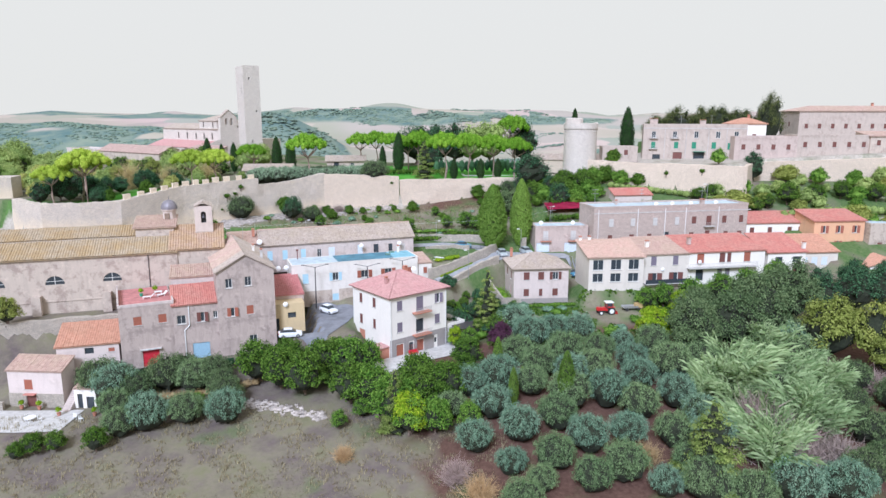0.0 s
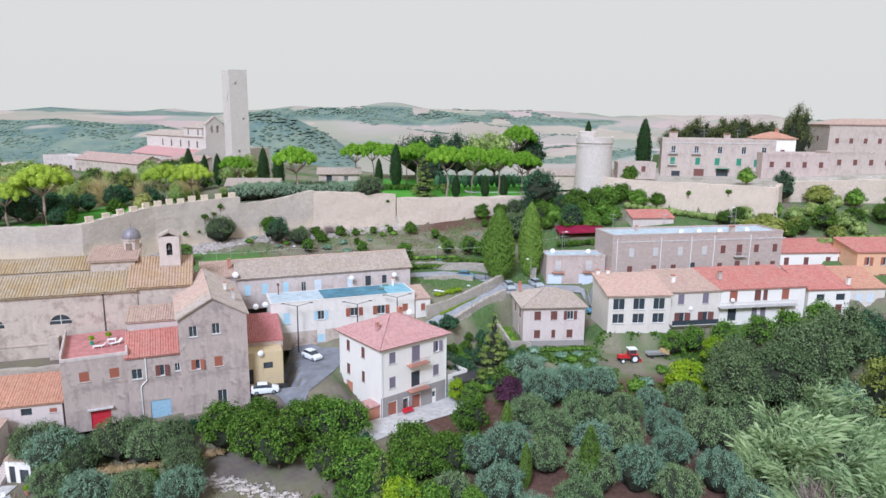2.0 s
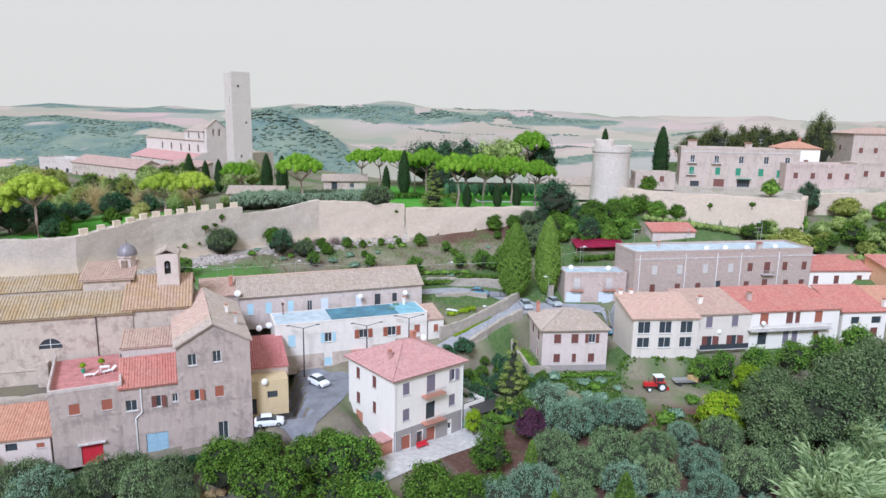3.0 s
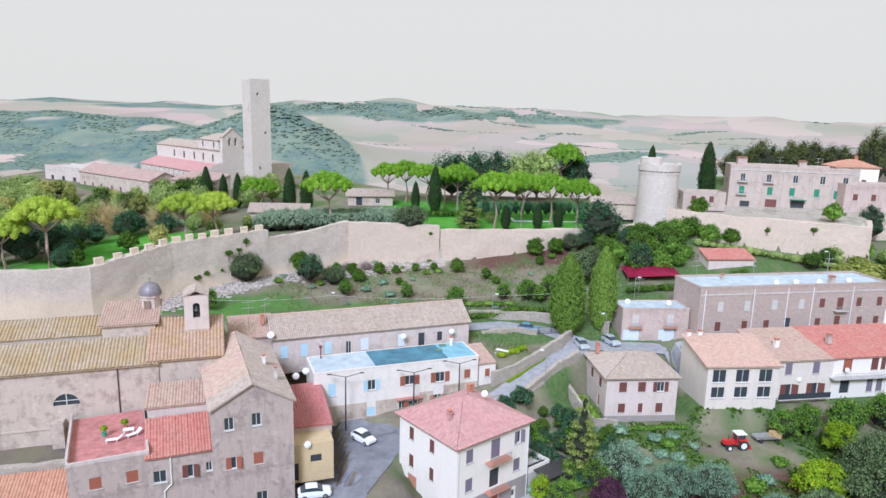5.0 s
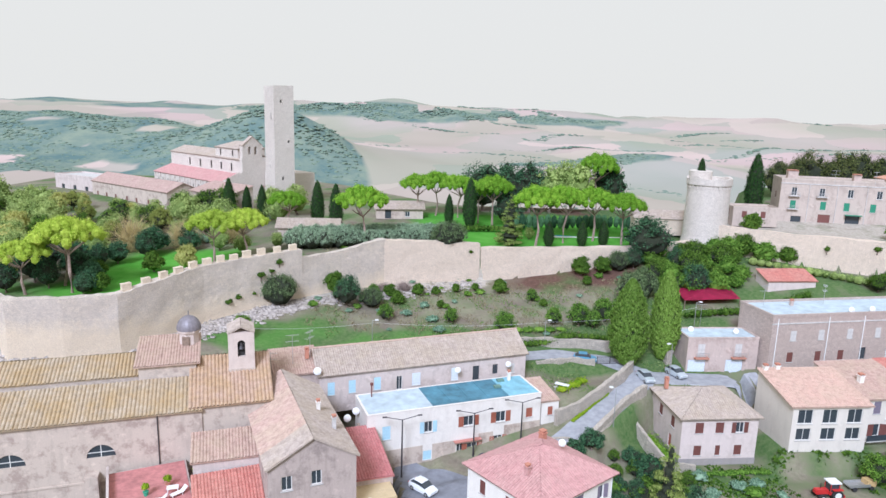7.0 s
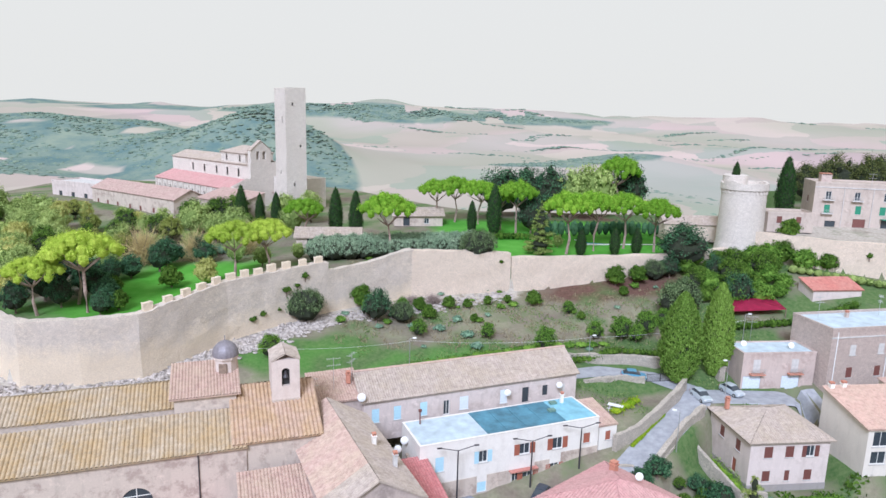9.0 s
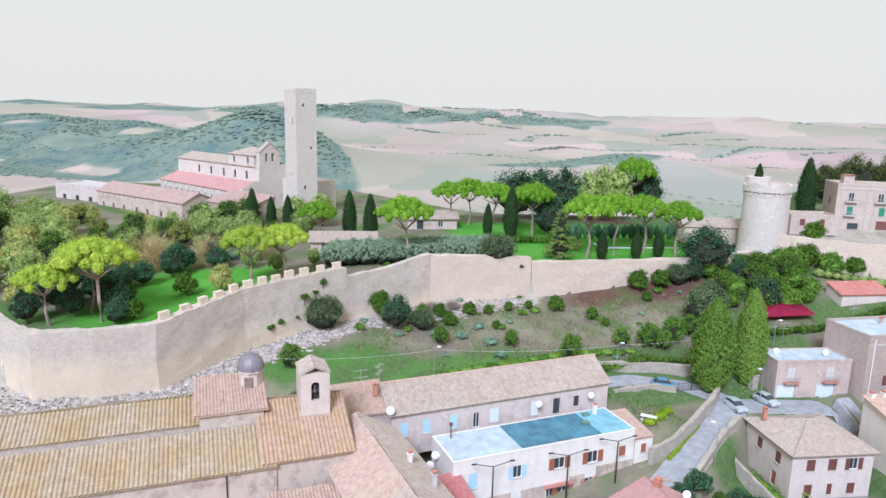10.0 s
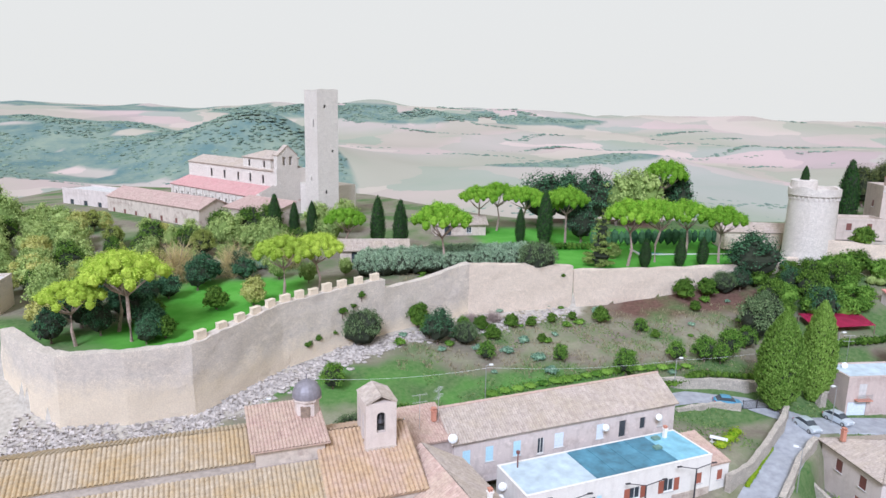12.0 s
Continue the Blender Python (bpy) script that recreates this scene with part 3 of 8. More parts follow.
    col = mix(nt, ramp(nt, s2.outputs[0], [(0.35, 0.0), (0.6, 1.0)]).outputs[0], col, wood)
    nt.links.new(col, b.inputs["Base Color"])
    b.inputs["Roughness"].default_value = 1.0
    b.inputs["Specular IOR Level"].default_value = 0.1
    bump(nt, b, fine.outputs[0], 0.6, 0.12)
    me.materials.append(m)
    return tagged(new("ground", me), "rolling ground of dry grass, red soil and fields", "ground", kind="structure")


land()


def ribbon(name, pts, half, lift, material, label, category, cross=4, step=1.5):
    """A strip laid over the ground along a line."""
    P = [Vector(p[:2]) for p in pts]
    line = []
    for a, b in zip(P, P[1:]):
        n = max(1, int((b - a).length / step))
        line += [a.lerp(b, i / n) for i in range(n)]
    line.append(P[-1])
    vs = []
    for i, p in enumerate(line):
        t = (line[min(i + 1, len(line) - 1)] - line[max(i - 1, 0)]).normalized()
        s = Vector((t.y, -t.x))
        for c in range(cross + 1):
            q = p + s * half * (2 * c / cross - 1)
            vs.append((q.x, q.y, float(height(q.x, q.y)) + lift))
    w = cross + 1
    fs = [(i * w + c, i * w + c + 1, (i + 1) * w + c + 1, (i + 1) * w + c) for i in range(len(line) - 1) for c in range(cross)]
    return tagged(new(name, mesh_from(name, vs, fs, material)), label, category, kind="structure")


for k, (pts, half) in enumerate(ROADS):
    ribbon("road", pts, half, 0.07, M_ASPHALT, "narrow grey asphalt lane between stone walls", "road", 6, 1.0)
ribbon("pavement", [(16.5, 145.9), (33, 147.0)], 2.7, 0.09, M_ASPHALT, "worn asphalt forecourt of the garages", "yard", 8, 1.0)
ribbon("pavement", [(-26.5, 108.5), (-20, 127)], 6.2, 0.10, M_YARD, "worn asphalt parking yard between houses", "yard", 12, 1.0)
ribbon("pavement", [(-12, 102.5), (4.5, 116)], 2.6, 0.10, M_CONCRETE, "pale concrete apron in front of a house", "yard", 6, 1.0)
ribbon("pavement", [(-75, 90.5), (-54, 90.5)], 3.6, 0.10, M_CONCRETE, "grey paved yard of a cottage", "yard", 6, 1.0)


# ---- walls of the town ----
def wall_run(name, pts, tops, thick, material, label, sink=2.0, crenels=(), group="", base=None):
    """A standing wall along a line with a top height at each point; merlons on the runs named."""
    th = tagged(new(name), label, "wall", group, "structure")
    bm = bmesh.new()
    rows = []
    for i, p in enumerate(pts):
        a, b = Vector(pts[max(i - 1, 0)]), Vector(pts[min(i + 1, len(pts) - 1)])
        t = (b - a).normalized()
        s = Vector((t.y, -t.x)) * thick / 2
        z0 = (min(float(height(p[0] + s.x * 2, p[1] + s.y * 2)), tops[i] - 1) if base is None else base) - sink
        lean = s * 1.35
        q = Vector(p)
        rows.append([bm.verts.new((*(q + lean), z0)), bm.verts.new((*(q + s), tops[i])), bm.verts.new((*(q - s), tops[i])), bm.verts.new((*(q - s), z0))])
    for r0, r1 in zip(rows, rows[1:]):
        for k in range(4):
            bm.faces.new((r0[k], r1[k], r1[(k + 1) % 4], r0[(k + 1) % 4]))
    bm.faces.new(rows[0])
    bm.faces.new(rows[-1][::-1])
    bmesh.ops.subdivide_edges(bm, edges=[e for e in bm.edges if e.calc_length() > 3], cuts=8, use_grid_fill=True)
    for v in bm.verts:
        n = noise.noise_vector(v.co * 0.35)
        v.co += Vector((n.x, n.y, n.z * 0.9)) * 0.18
        v.co.z += noise.noise(v.co * 1.1) * 0.22
    bmesh.ops.recalc_face_normals(bm, faces=bm.faces)
    part("wall_body", bm, material, th)
    made = None
    for i in crenels:
        a, b = Vector((*pts[i], tops[i])), Vector((*pts[i + 1], tops[i + 1]))
        n = max(1, int((b - a).to_2d().length / 2.35))
        yaw = math.degrees(math.atan2(b.y - a.y, b.x - a.x))
        for k in range(n):
            p = a.lerp(b, (k + 0.5) / n)
            if made is None:
                mb = bmesh.new()
                box(mb, -0.62, 0.62, -0.4, 0.4, -0.7, 0.95)
                bmesh.ops.subdivide_edges(mb, edges=mb.edges[:], cuts=2, use_grid_fill=True)
                for v in mb.verts:
                    v.co += noise.noise_vector(v.co * 1.3) * 0.1
                made = part("merlon", mb, material, th)
                ob = made
            else:
                ob = new("merlon", made.data)
                ob.parent = th
            s = 0.9 + 0.25 * random.random()
            ob.matrix_world = pose(p.x, p.y, p.z, 0, 0, yaw) @ Matrix.Diagonal((s, 1, 0.85 + 0.4 * random.random(), 1))
    return th


wall_run("wall_town", TOWN_WALL[:5] + [(-66, 148.8), (-61.2, 155.5), (-54, 162), (-46.8, 168)], [12, 12, 12, 12, 12.2, 13.2, 14.2, 14.6, 14.9], 1.6, M_STONE, "tall weathered tufa town wall with battlements", crenels=(4, 5, 6, 7))
wall_run("wall_town", [(-46.8, 168), (-42, 171.7), (-31.9, 178.9)], [13.4, 13.5, 15.3], 1.5, M_STONE, "plain grey stretch of old town wall")
wall_run("wall_town", [(-31.9, 178.9), (-22, 180.8), (-12.2, 182.7)], [15.0, 14.7, 14.2], 1.7, M_STONE2, "warm tufa stretch of old town wall")
wall_run("wall_town", [(-11.9, 182.9), (8, 185.3), (22, 187.5), (37, 192)], [13.2, 13.3, 13.5, 14.5], 1.5, M_STONE2, "warm tufa garden wall below umbrella pines")
wall_run("wall_upper", RIGHT_WALL[:3], [18.2, 17.7, 17.4], 1.6, M_STONE2, "cream retaining wall below the upper town")
wall_run("wall_upper", RIGHT_WALL[2:5], [17.4, 17.6, 19.2], 1.6, M_STONE2, "cream retaining wall below upper houses")
wall_run("wall_upper", RIGHT_WALL[4:], [19.2, 20], 1.6, M_STONE2, "cream retaining wall at the hill's edge")
# stone walls along the lane
wall_run("wall_lane", [(12.2, 150.6), (11.6, 148.2), (9.5, 145.4), (5, 140.7), (0.5, 136.2), (-3, 134.3)], [1.9, 1.8, 1.5, 0.7, -0.3, -0.7], 0.7, M_RUBBLE, "old rubble garden wall along the lane", 1.5)
wall_run("wall_lane", [(12, 141.6), (7.5, 137.5), (2.8, 132), (-1.5, 127.6)], [0.7, -0.2, -1.5, -2.7], 0.7, M_RUBBLE, "broken rubble wall below the lane", 3)
wall_run("wall_lane", [(-6, 156.6), (4, 156.6), (13, 155)], [2.6, 2.6, 2.5], 0.6, M_RUBBLE, "low rubble wall below the green bank", 1.5)
wall_run("wall_lane", [(-4, 149), (2, 150.8), (6, 150.4)], [1.2, 1.2, 1.2], 0.5, M_RUBBLE, "low stone wall of a small garden", 1.5)
wall_run("wall_lane", [(-72, 102.6), (-60, 106.4), (-53, 108.4)], [-2.6, -2.5, -2.4], 0.8, M_RUBBLE, "rubble terrace wall below the church", 7)
wall_run("wall_lane", [(-75, 94.4), (-66.5, 94.6)], [-12.3, -12.2], 0.5, M_RUBBLE, "low stone wall of a cottage yard", 2)


wall_run("wall_lane", [(9.2, 139.4), (10.6, 133), (12.0, 128.4), (15.5, 128.6)], [-3.2, -4.4, -5.2, -5.4], 0.5, M_RUBBLE, "pale retaining wall round a house garden", 3)
wall_run("wall_lane", [(-4, 131.0), (1.5, 130.2), (5, 134.2)], [-3.2, -3.0, -2.0], 0.5, M_RUBBLE, "ruined rubble wall below the lane", 3)


# ---- buildings ----
def roof_plane(o, u, v, length, slope, a=0.0, b=0.0, a0=0.0, b0=0.0, period=0.34, row=0.5, lift=0.1):
    """Verts, faces, uvs of one tiled slope: barrel columns up v, cut by hips or valleys at both sides."""
    n_col = max(2, int(length / period))
    us = np.linspace(0, length, n_col * 4 + 1)
    prof = np.tile(np.array([0, 0.75, 1.0, 0.75]), n_col)
    prof = np.append(prof, 0) * lift
    n_row = max(1, int(slope / row))
    vv = np.linspace(0, slope, n_row + 1)
    top = np.full_like(us, slope)
    if a > 0:
        top = np.minimum(top, us / a * slope)
    if b > 0:
        top = np.minimum(top, (length - us) / b * slope)
    o, u, v = np.array(o, float), np.array(u, float), np.array(v, float)
    n = np.cross(u, v)
    verts, faces, uvs = [], [], []
    rng = np.random.RandomState(int(abs(o.sum() * 100)) % 9999)
    wob = rng.normal(0, 0.012, n_col + 1)[np.minimum(np.arange(len(us)) // 4, n_col)]
    m = len(us)
    for j in range(n_row):
        for vj, h in ((vv[j], 0.035), (vv[j + 1], 0.0)):
            y = np.minimum(vj, top)
            sag = 0.03 * np.sin(us * 0.7 + o[0]) * np.sin(vj * 0.9)
            verts.append(o + us[:, None] * u + y[:, None] * v + (prof + h + wob + sag)[:, None] * n)
            uvs.append(np.stack([us / period + 0.5, np.full(m, vj * 0 + j + (0.1 if h else 0.9))], -1))
        base = 2 * j * m
        i = np.arange(m - 1)
        keep = np.maximum(top[:-1], top[1:]) > vv[j] + 1e-6
        i = i[keep]
        faces.append(np.stack([base + i, base + i + 1, base + m + i + 1, base + m + i], -1))
        if j + 1 < n_row:
            faces.append(np.stack([base + m + i, base + m + i + 1, base + 2 * m + i + 1, base + 2 * m + i], -1))
    return np.concatenate(verts), np.concatenate(faces), np.concatenate(uvs)


def roof_mesh(name, planes, material, slab=0.14):
    """Tiled slopes plus the boarding below them."""
    V, Fs, U, k, ridge = [], [], [], 0, None
    for p in planes:
        v, f, u = roof_plane(**p)
        V.append(v), Fs.append(f + k), U.append(u)
        first, last = k, k + 4 * max(2, int(p["length"] / p.get("period", 0.34)))
        k += len(v)
        o, uu, vv = (np.array(p[q], float) for q in ("o", "u", "v"))
        n, L, S = np.cross(uu, vv), p["length"], p["slope"]
        a, b = p.get("a", 0), p.get("b", 0)
        quad = [o, o + L * uu, o + (L - b) * uu + S * vv, o + a * uu + S * vv]
        q = np.array([c - 0.01 * n for c in quad] + [c - slab * n for c in quad])
        V.append(q), U.append(np.zeros((8, 2)))
        Fs.append(np.array([(0, 1, 2, 3), (7, 6, 5, 4), (0, 4, 5, 1), (1, 5, 6, 2), (2, 6, 7, 3), (3, 7, 4, 0)]) + k)
        Fs.append(np.array([(first, last, k + 1, k)]))  # the eave board
        if ridge is not None:
            Fs.append(np.array([(ridge + 2, ridge + 3, k + 2, k + 3)]))
        ridge = k
        k += 8
    return mesh_from(name, np.concatenate(V), np.concatenate(Fs), material, np.concatenate(U))


def slope_of(run, rise):
    s = math.hypot(run, rise)
    return s, rise / s, run / s  # length, sine, cosine


def gable(W, D, z, rise, over, axis, mat, row=0.5, period=0.34, name="roof"):
    """A saddle roof with its ridge along x or y, over a W by D plan with eaves at z."""
    if axis == "x":
        s, sn, cs = slope_of(D / 2, rise)
        e, L = over, W + 2 * over
        return roof_mesh(name, [dict(o=(-over, -e * cs, z - e * sn), u=(1, 0, 0), v=(0, cs, sn), length=L, slope=s + e, row=row, period=period),
                                dict(o=(W + over, D + e * cs, z - e * sn), u=(-1, 0, 0), v=(0, -cs, sn), length=L, slope=s + e, row=row, period=period)], mat)
    s, sn, cs = slope_of(W / 2, rise)
    e, L = over, D + 2 * over
    return roof_mesh(name, [dict(o=(W + e * cs, -over, z - e * sn), u=(0, 1, 0), v=(-cs, 0, sn), length=L, slope=s + e, row=row, period=period),
                            dict(o=(-e * cs, D + over, z - e * sn), u=(0, -1, 0), v=(cs, 0, sn), length=L, slope=s + e, row=row, period=period)], mat)


def hip(W, D, z, rise, over, mat, row=0.5, period=0.34):
    """A hipped roof over a W by D plan."""
    w, d = W + 2 * over, D + 2 * over
    h = min(w, d) / 2
    s, sn, cs = slope_of(h, rise * h / (h - over))
    z0 = z - over * sn / cs
    return roof_mesh("roof", [dict(o=(-over, -over, z0), u=(1, 0, 0), v=(0, cs, sn), length=w, slope=s, a=h, b=h, row=row, period=period),
                              dict(o=(W + over, D + over, z0), u=(-1, 0, 0), v=(0, -cs, sn), length=w, slope=s, a=h, b=h, row=row, period=period),
                              dict(o=(W + over, -over, z0), u=(0, 1, 0), v=(-cs, 0, sn), length=d, slope=s, a=h, b=h, row=row, period=period),
                              dict(o=(-over, D + over, z0), u=(0, -1, 0), v=(cs, 0, sn), length=d, slope=s, a=h, b=h, row=row, period=period)], mat)


def mono(W, D, z, rise, over, mat, row=0.5, period=0.34):
    """A lean-to roof that rises to the back."""
    s, sn, cs = slope_of(D, rise)
    return roof_mesh("roof", [dict(o=(-over, -over * cs, z - over * sn), u=(1, 0, 0), v=(0, cs, sn), length=W + 2 * over, slope=s + over, row=row, period=period)], mat)


SIDES = {"front": (lambda W, D: ((0, 0), (1, 0), (0, 1), W)), "right": (lambda W, D: ((W, 0), (0, 1), (-1, 0), D)),
         "back": (lambda W, D: ((W, D), (-1, 0), (0, -1), W)), "left": (lambda W, D: ((0, D), (0, -1), (1, 0), D))}


def shell(W, D, H, openings, tops=None, reveal=0.22):
    """Four outer walls with real openings; tops: a wall's extra height profile as (u, rise) points."""
    bm = bmesh.new()
    for side, plan in SIDES.items():
        (ox, oy), (ux, uy), (nx, ny), L = plan(W, D)

        def at(u, z, d=0.0):
            return bm.verts.new((ox + ux * u + nx * d, oy + uy * u + ny * d, z))

        holes = [(o[0] - o[2] / 2, o[0] + o[2] / 2, o[1], o[1] + o[3]) for o in openings.get(side, ())]
        us = sorted({0.0, float(L), *(max(0, h[0]) for h in holes), *(min(L, h[1]) for h in holes)})
        zs = sorted({0.0, float(H), *(h[2] for h in holes), *(min(H, h[3]) for h in holes)})
        for u0, u1 in zip(us, us[1:]):
            for z0, z1 in zip(zs, zs[1:]):
                cu, cz = (u0 + u1) / 2, (z0 + z1) / 2
                if not any(h[0] < cu < h[1] and h[2] < cz < h[3] for h in holes):
                    bm.faces.new((at(u0, z0), at(u1, z0), at(u1, z1), at(u0, z1)))
        for u0, u1, z0, z1 in holes:
            for p, q in (((u0, z0), (u1, z0)), ((u1, z0), (u1, z1)), ((u1, z1), (u0, z1)), ((u0, z1), (u0, z0))):
                bm.faces.new((at(*p), at(*q), at(*q, reveal), at(*p, reveal)))
        if tops and side in tops:
            prof = tops[side]
            bm.faces.new([at(0, H), at(L, H)] + [at(u, H + r) for u, r in reversed(prof)])
    bm.faces.new([bm.verts.new(p) for p in ((0, 0, H), (W, 0, H), (W, D, H), (0, D, H))])
    return bm


WIN_MESH = {}


def window_mesh(kind, w, h, material):
    key = (kind, round(w, 2), round(h, 2), material.name)
    if key not in WIN_MESH:
        t = 0.07
        if kind == "frame":
            bm = boxes((-w / 2, -w / 2 + t, 0.08, 0.16, 0, h), (w / 2 - t, w / 2, 0.08, 0.16, 0, h), (-w / 2 + t, w / 2 - t, 0.08, 0.16, 0, t), (-w / 2 + t, w / 2 - t, 0.08, 0.16, h - t, h), (-0.03, 0.03, 0.09, 0.15, t, h - t))
        elif kind == "pane":
            bm = boxes((-w / 2 + 0.01, w / 2 - 0.01, 0.17, 0.2, 0.01, h - 0.01))
        elif kind == "sill":
            bm = boxes((-w / 2 - 0.12, w / 2 + 0.12, -0.12, 0.05, -0.09, -0.003))
        elif kind == "leaf":  # one shutter leaf with slats, hinged at its left edge
            n = max(4, int(h / 0.16))
            bm = boxes((0, 0.07, 0, 0.05, 0, h), (w - 0.07, w, 0, 0.05, 0, h), (0.07, w - 0.07, 0, 0.05, 0, 0.08), (0.07, w - 0.07, 0, 0.05, h - 0.08, h), (0.07, w - 0.07, 0.015, 0.03, 0.08, h - 0.08),
                       *((0.07, w - 0.07, 0.002, 0.014, 0.09 + (h - 0.18) * i / n, 0.09 + (h - 0.18) * (i + 0.6) / n) for i in range(n)))
        elif kind == "door":
            bm = boxes((-w / 2 + 0.01, w / 2 - 0.01, 0.12, 0.18, 0.01, h - 0.01), *((x0, x1, 0.09, 0.12, z0, z1) for x0, x1 in ((-w / 2 + 0.12, -0.06), (0.06, w / 2 - 0.12)) for z0, z1 in ((0.15, h * 0.45), (h * 0.52, h - 0.15))))
        me = bpy.data.meshes.new(kind)
        bm.to_mesh(me)
        bm.free()
        me.materials.append(material)
        WIN_MESH[key] = me
    return WIN_MESH[key]


def opening(parent, m, w, h, style, paint):
    """Fills one opening of a wall: a window with panes and shutters, or a door."""
    def sub(name, me, mm, under):
        ob = new(name, me)
        ob.parent = under
        ob.matrix_local = mm
        return ob
    one = Matrix.Identity(4)
    if style == "door":
        return sub("door", window_mesh("door", w, h, paint), m, parent)
    if style == "dark":
        win = sub("window", window_mesh("pane", w, h, M_GLASS), m, parent)
        return win
    win = sub("window", window_mesh("frame", w, h, M_FRAME), m, parent)
    sub("pane", window_mesh("pane", w, h, M_GLASS), one, win)
    sub("sill", window_mesh("sill", w, h, M_CONCRETE), one, win)
    leaf = window_mesh("leaf", w / 2, h, paint)
    if style == "shut":
        sub("shutter", leaf, pose(-w / 2, 0.015, 0), win)
        sub("shutter", leaf, pose(0, 0.015, 0), win)
    elif style == "half":
        sub("shutter", leaf, pose(-w / 2, 0.015, 0), win)
        sub("shutter", leaf, pose(w / 2, -0.03, 0, 0, 0, -25), win)
    elif style == "open":
        sub("shutter", leaf, pose(-w / 2 - w / 2 - 0.02, -0.06, 0, 0, 0, 0), win)
        sub("shutter", leaf, pose(w / 2 + 0.02, -0.06, 0, 0, 0, 0), win)
    return win


def building(name, label, x, y, z, yaw, W, D, H, wall, roof=None, roof_mat=None, rise=0.0, over=0.35, wins=None, paint=None, group="", category="house", row=0.5, period=0.34, band=None):
    """A house: an empty at its front left foot with walls, roof, windows and doors. wins: side -> (u, z, w, h, style[, paint])."""
    wins = wins or {}
    th = thing(name, pose(x, y, z, 0, 0, yaw), label, category, group)
    tops = None
    if roof == "gable_x":
        tops = {s: [(0, 0), (D / 2, rise), (D, 0)] for s in ("left", "right")}
    elif roof == "gable_y":
        tops = {s: [(0, 0), (W / 2, rise), (W, 0)] for s in ("front", "back")}
    elif roof == "mono":
        tops = {"right": [(0, 0), (D, rise)], "left": [(0, rise), (D, 0)], "back": [(0, rise), (W, rise)]}
    part("wall", shell(W, D, H, wins, tops), wall, th)
    if roof in ("gable_x", "gable_y"):
        part("roof", gable(W, D, H, rise, over, roof[-1], roof_mat, row, period), None, th)
    elif roof == "hip":
        part("roof", hip(W, D, H + 0.02, rise, over, roof_mat, row, period), None, th)
    elif roof == "mono":
        part("roof", mono(W, D, H, rise, over, roof_mat, row, period), None, th)
    elif roof == "flat":
        part("roof", boxes((0.25, W - 0.25, 0.25, D - 0.25, H, H + 0.08)), roof_mat, th)
        part("parapet", boxes((-0.05, W + 0.05, -0.05, 0.25, H, H + rise), (-0.05, W + 0.05, D - 0.25, D + 0.05, H, H + rise), (-0.05, 0.25, 0.25, D - 0.25, H, H + rise), (W - 0.25, W + 0.05, 0.25, D - 0.25, H, H + rise)), wall, th)
    if band:
        z0, z1, bmat = band
        part("plinth", shell_band(W, D, z0, z1), bmat, th)
    for side, items in wins.items():
        (ox, oy), (ux, uy), _, _ = SIDES[side](W, D)
        turn = math.degrees(math.atan2(uy, ux))
        for o in items:
            opening(th, pose(ox + ux * o[0], oy + uy * o[0], o[1], 0, 0, turn), o[2], o[3], o[4], o[5] if len(o) > 5 else paint or M_SHUT_BROWN)
    return th


def shell_band(W, D, z0, z1, out=0.05):
    return boxes((-out, W + out, -out, -0.003, z0, z1), (-out, W + out, D + 0.003, D + out, z0, z1), (-out, -0.003, -0.003, D + 0.003, z0, z1), (W + 0.003, W + out, -0.003, D + 0.003, z0, z1))


def chimney(parent, x, y, z, w=0.5, h=1.1, mat=None):
    bm = boxes((x - w / 2, x + w / 2, y - w / 2, y + w / 2, z, z + h), (x - w / 2 - 0.08, x + w / 2 + 0.08, y - w / 2 - 0.08, y + w / 2 + 0.08, z + h, z + h + 0.12))
    ob = part("chimney", bm, mat or M_TERRA, parent)
    cap = boxes((x - w / 2 + 0.03, x - w / 2 + 0.12, y - w / 2 + 0.03, y + w / 2 - 0.03, z + h + 0.12, z + h + 0.35), (x + w / 2 - 0.12, x + w / 2 - 0.03, y - w / 2 + 0.03, y + w / 2 - 0.03, z + h + 0.12, z + h + 0.35), (x - w / 2 - 0.03, x + w / 2 + 0.03, y - w / 2 - 0.03, y + w / 2 + 0.03, z + h + 0.35, z + h + 0.43))
    part("chimney_cap", cap, M_TERRA, ob)


def grid_wins(us, zs, w, h, style, paint=None):
    return [(u, z, w, h, style) + ((paint,) if paint else ()) for z in zs for u in us]


def rail(bal, x0, x1, y, z, h, step=0.2):
    """A balcony railing: a top rail and single upright bars."""
    part("top_rail", boxes((x0, x1, y, y + 0.045, z + h, z + h + 0.05)), M_METAL, bal)
    key = ("bar", h)
    if key not in WIN_MESH:
        me = bpy.data.meshes.new("railing_bar")
        bm = boxes((-0.016, 0.016, 0.008, 0.036, 0, h))
        bm.to_mesh(me)
        bm.free()
        me.materials.append(M_METAL)
        WIN_MESH[key] = me
    for i in range(int((x1 - x0) / step) + 1):
        ob = new("railing_bar", WIN_MESH[key])
        ob.parent = bal
        ob.matrix_local = pose(x0 + 0.02 + i * step, y, z)


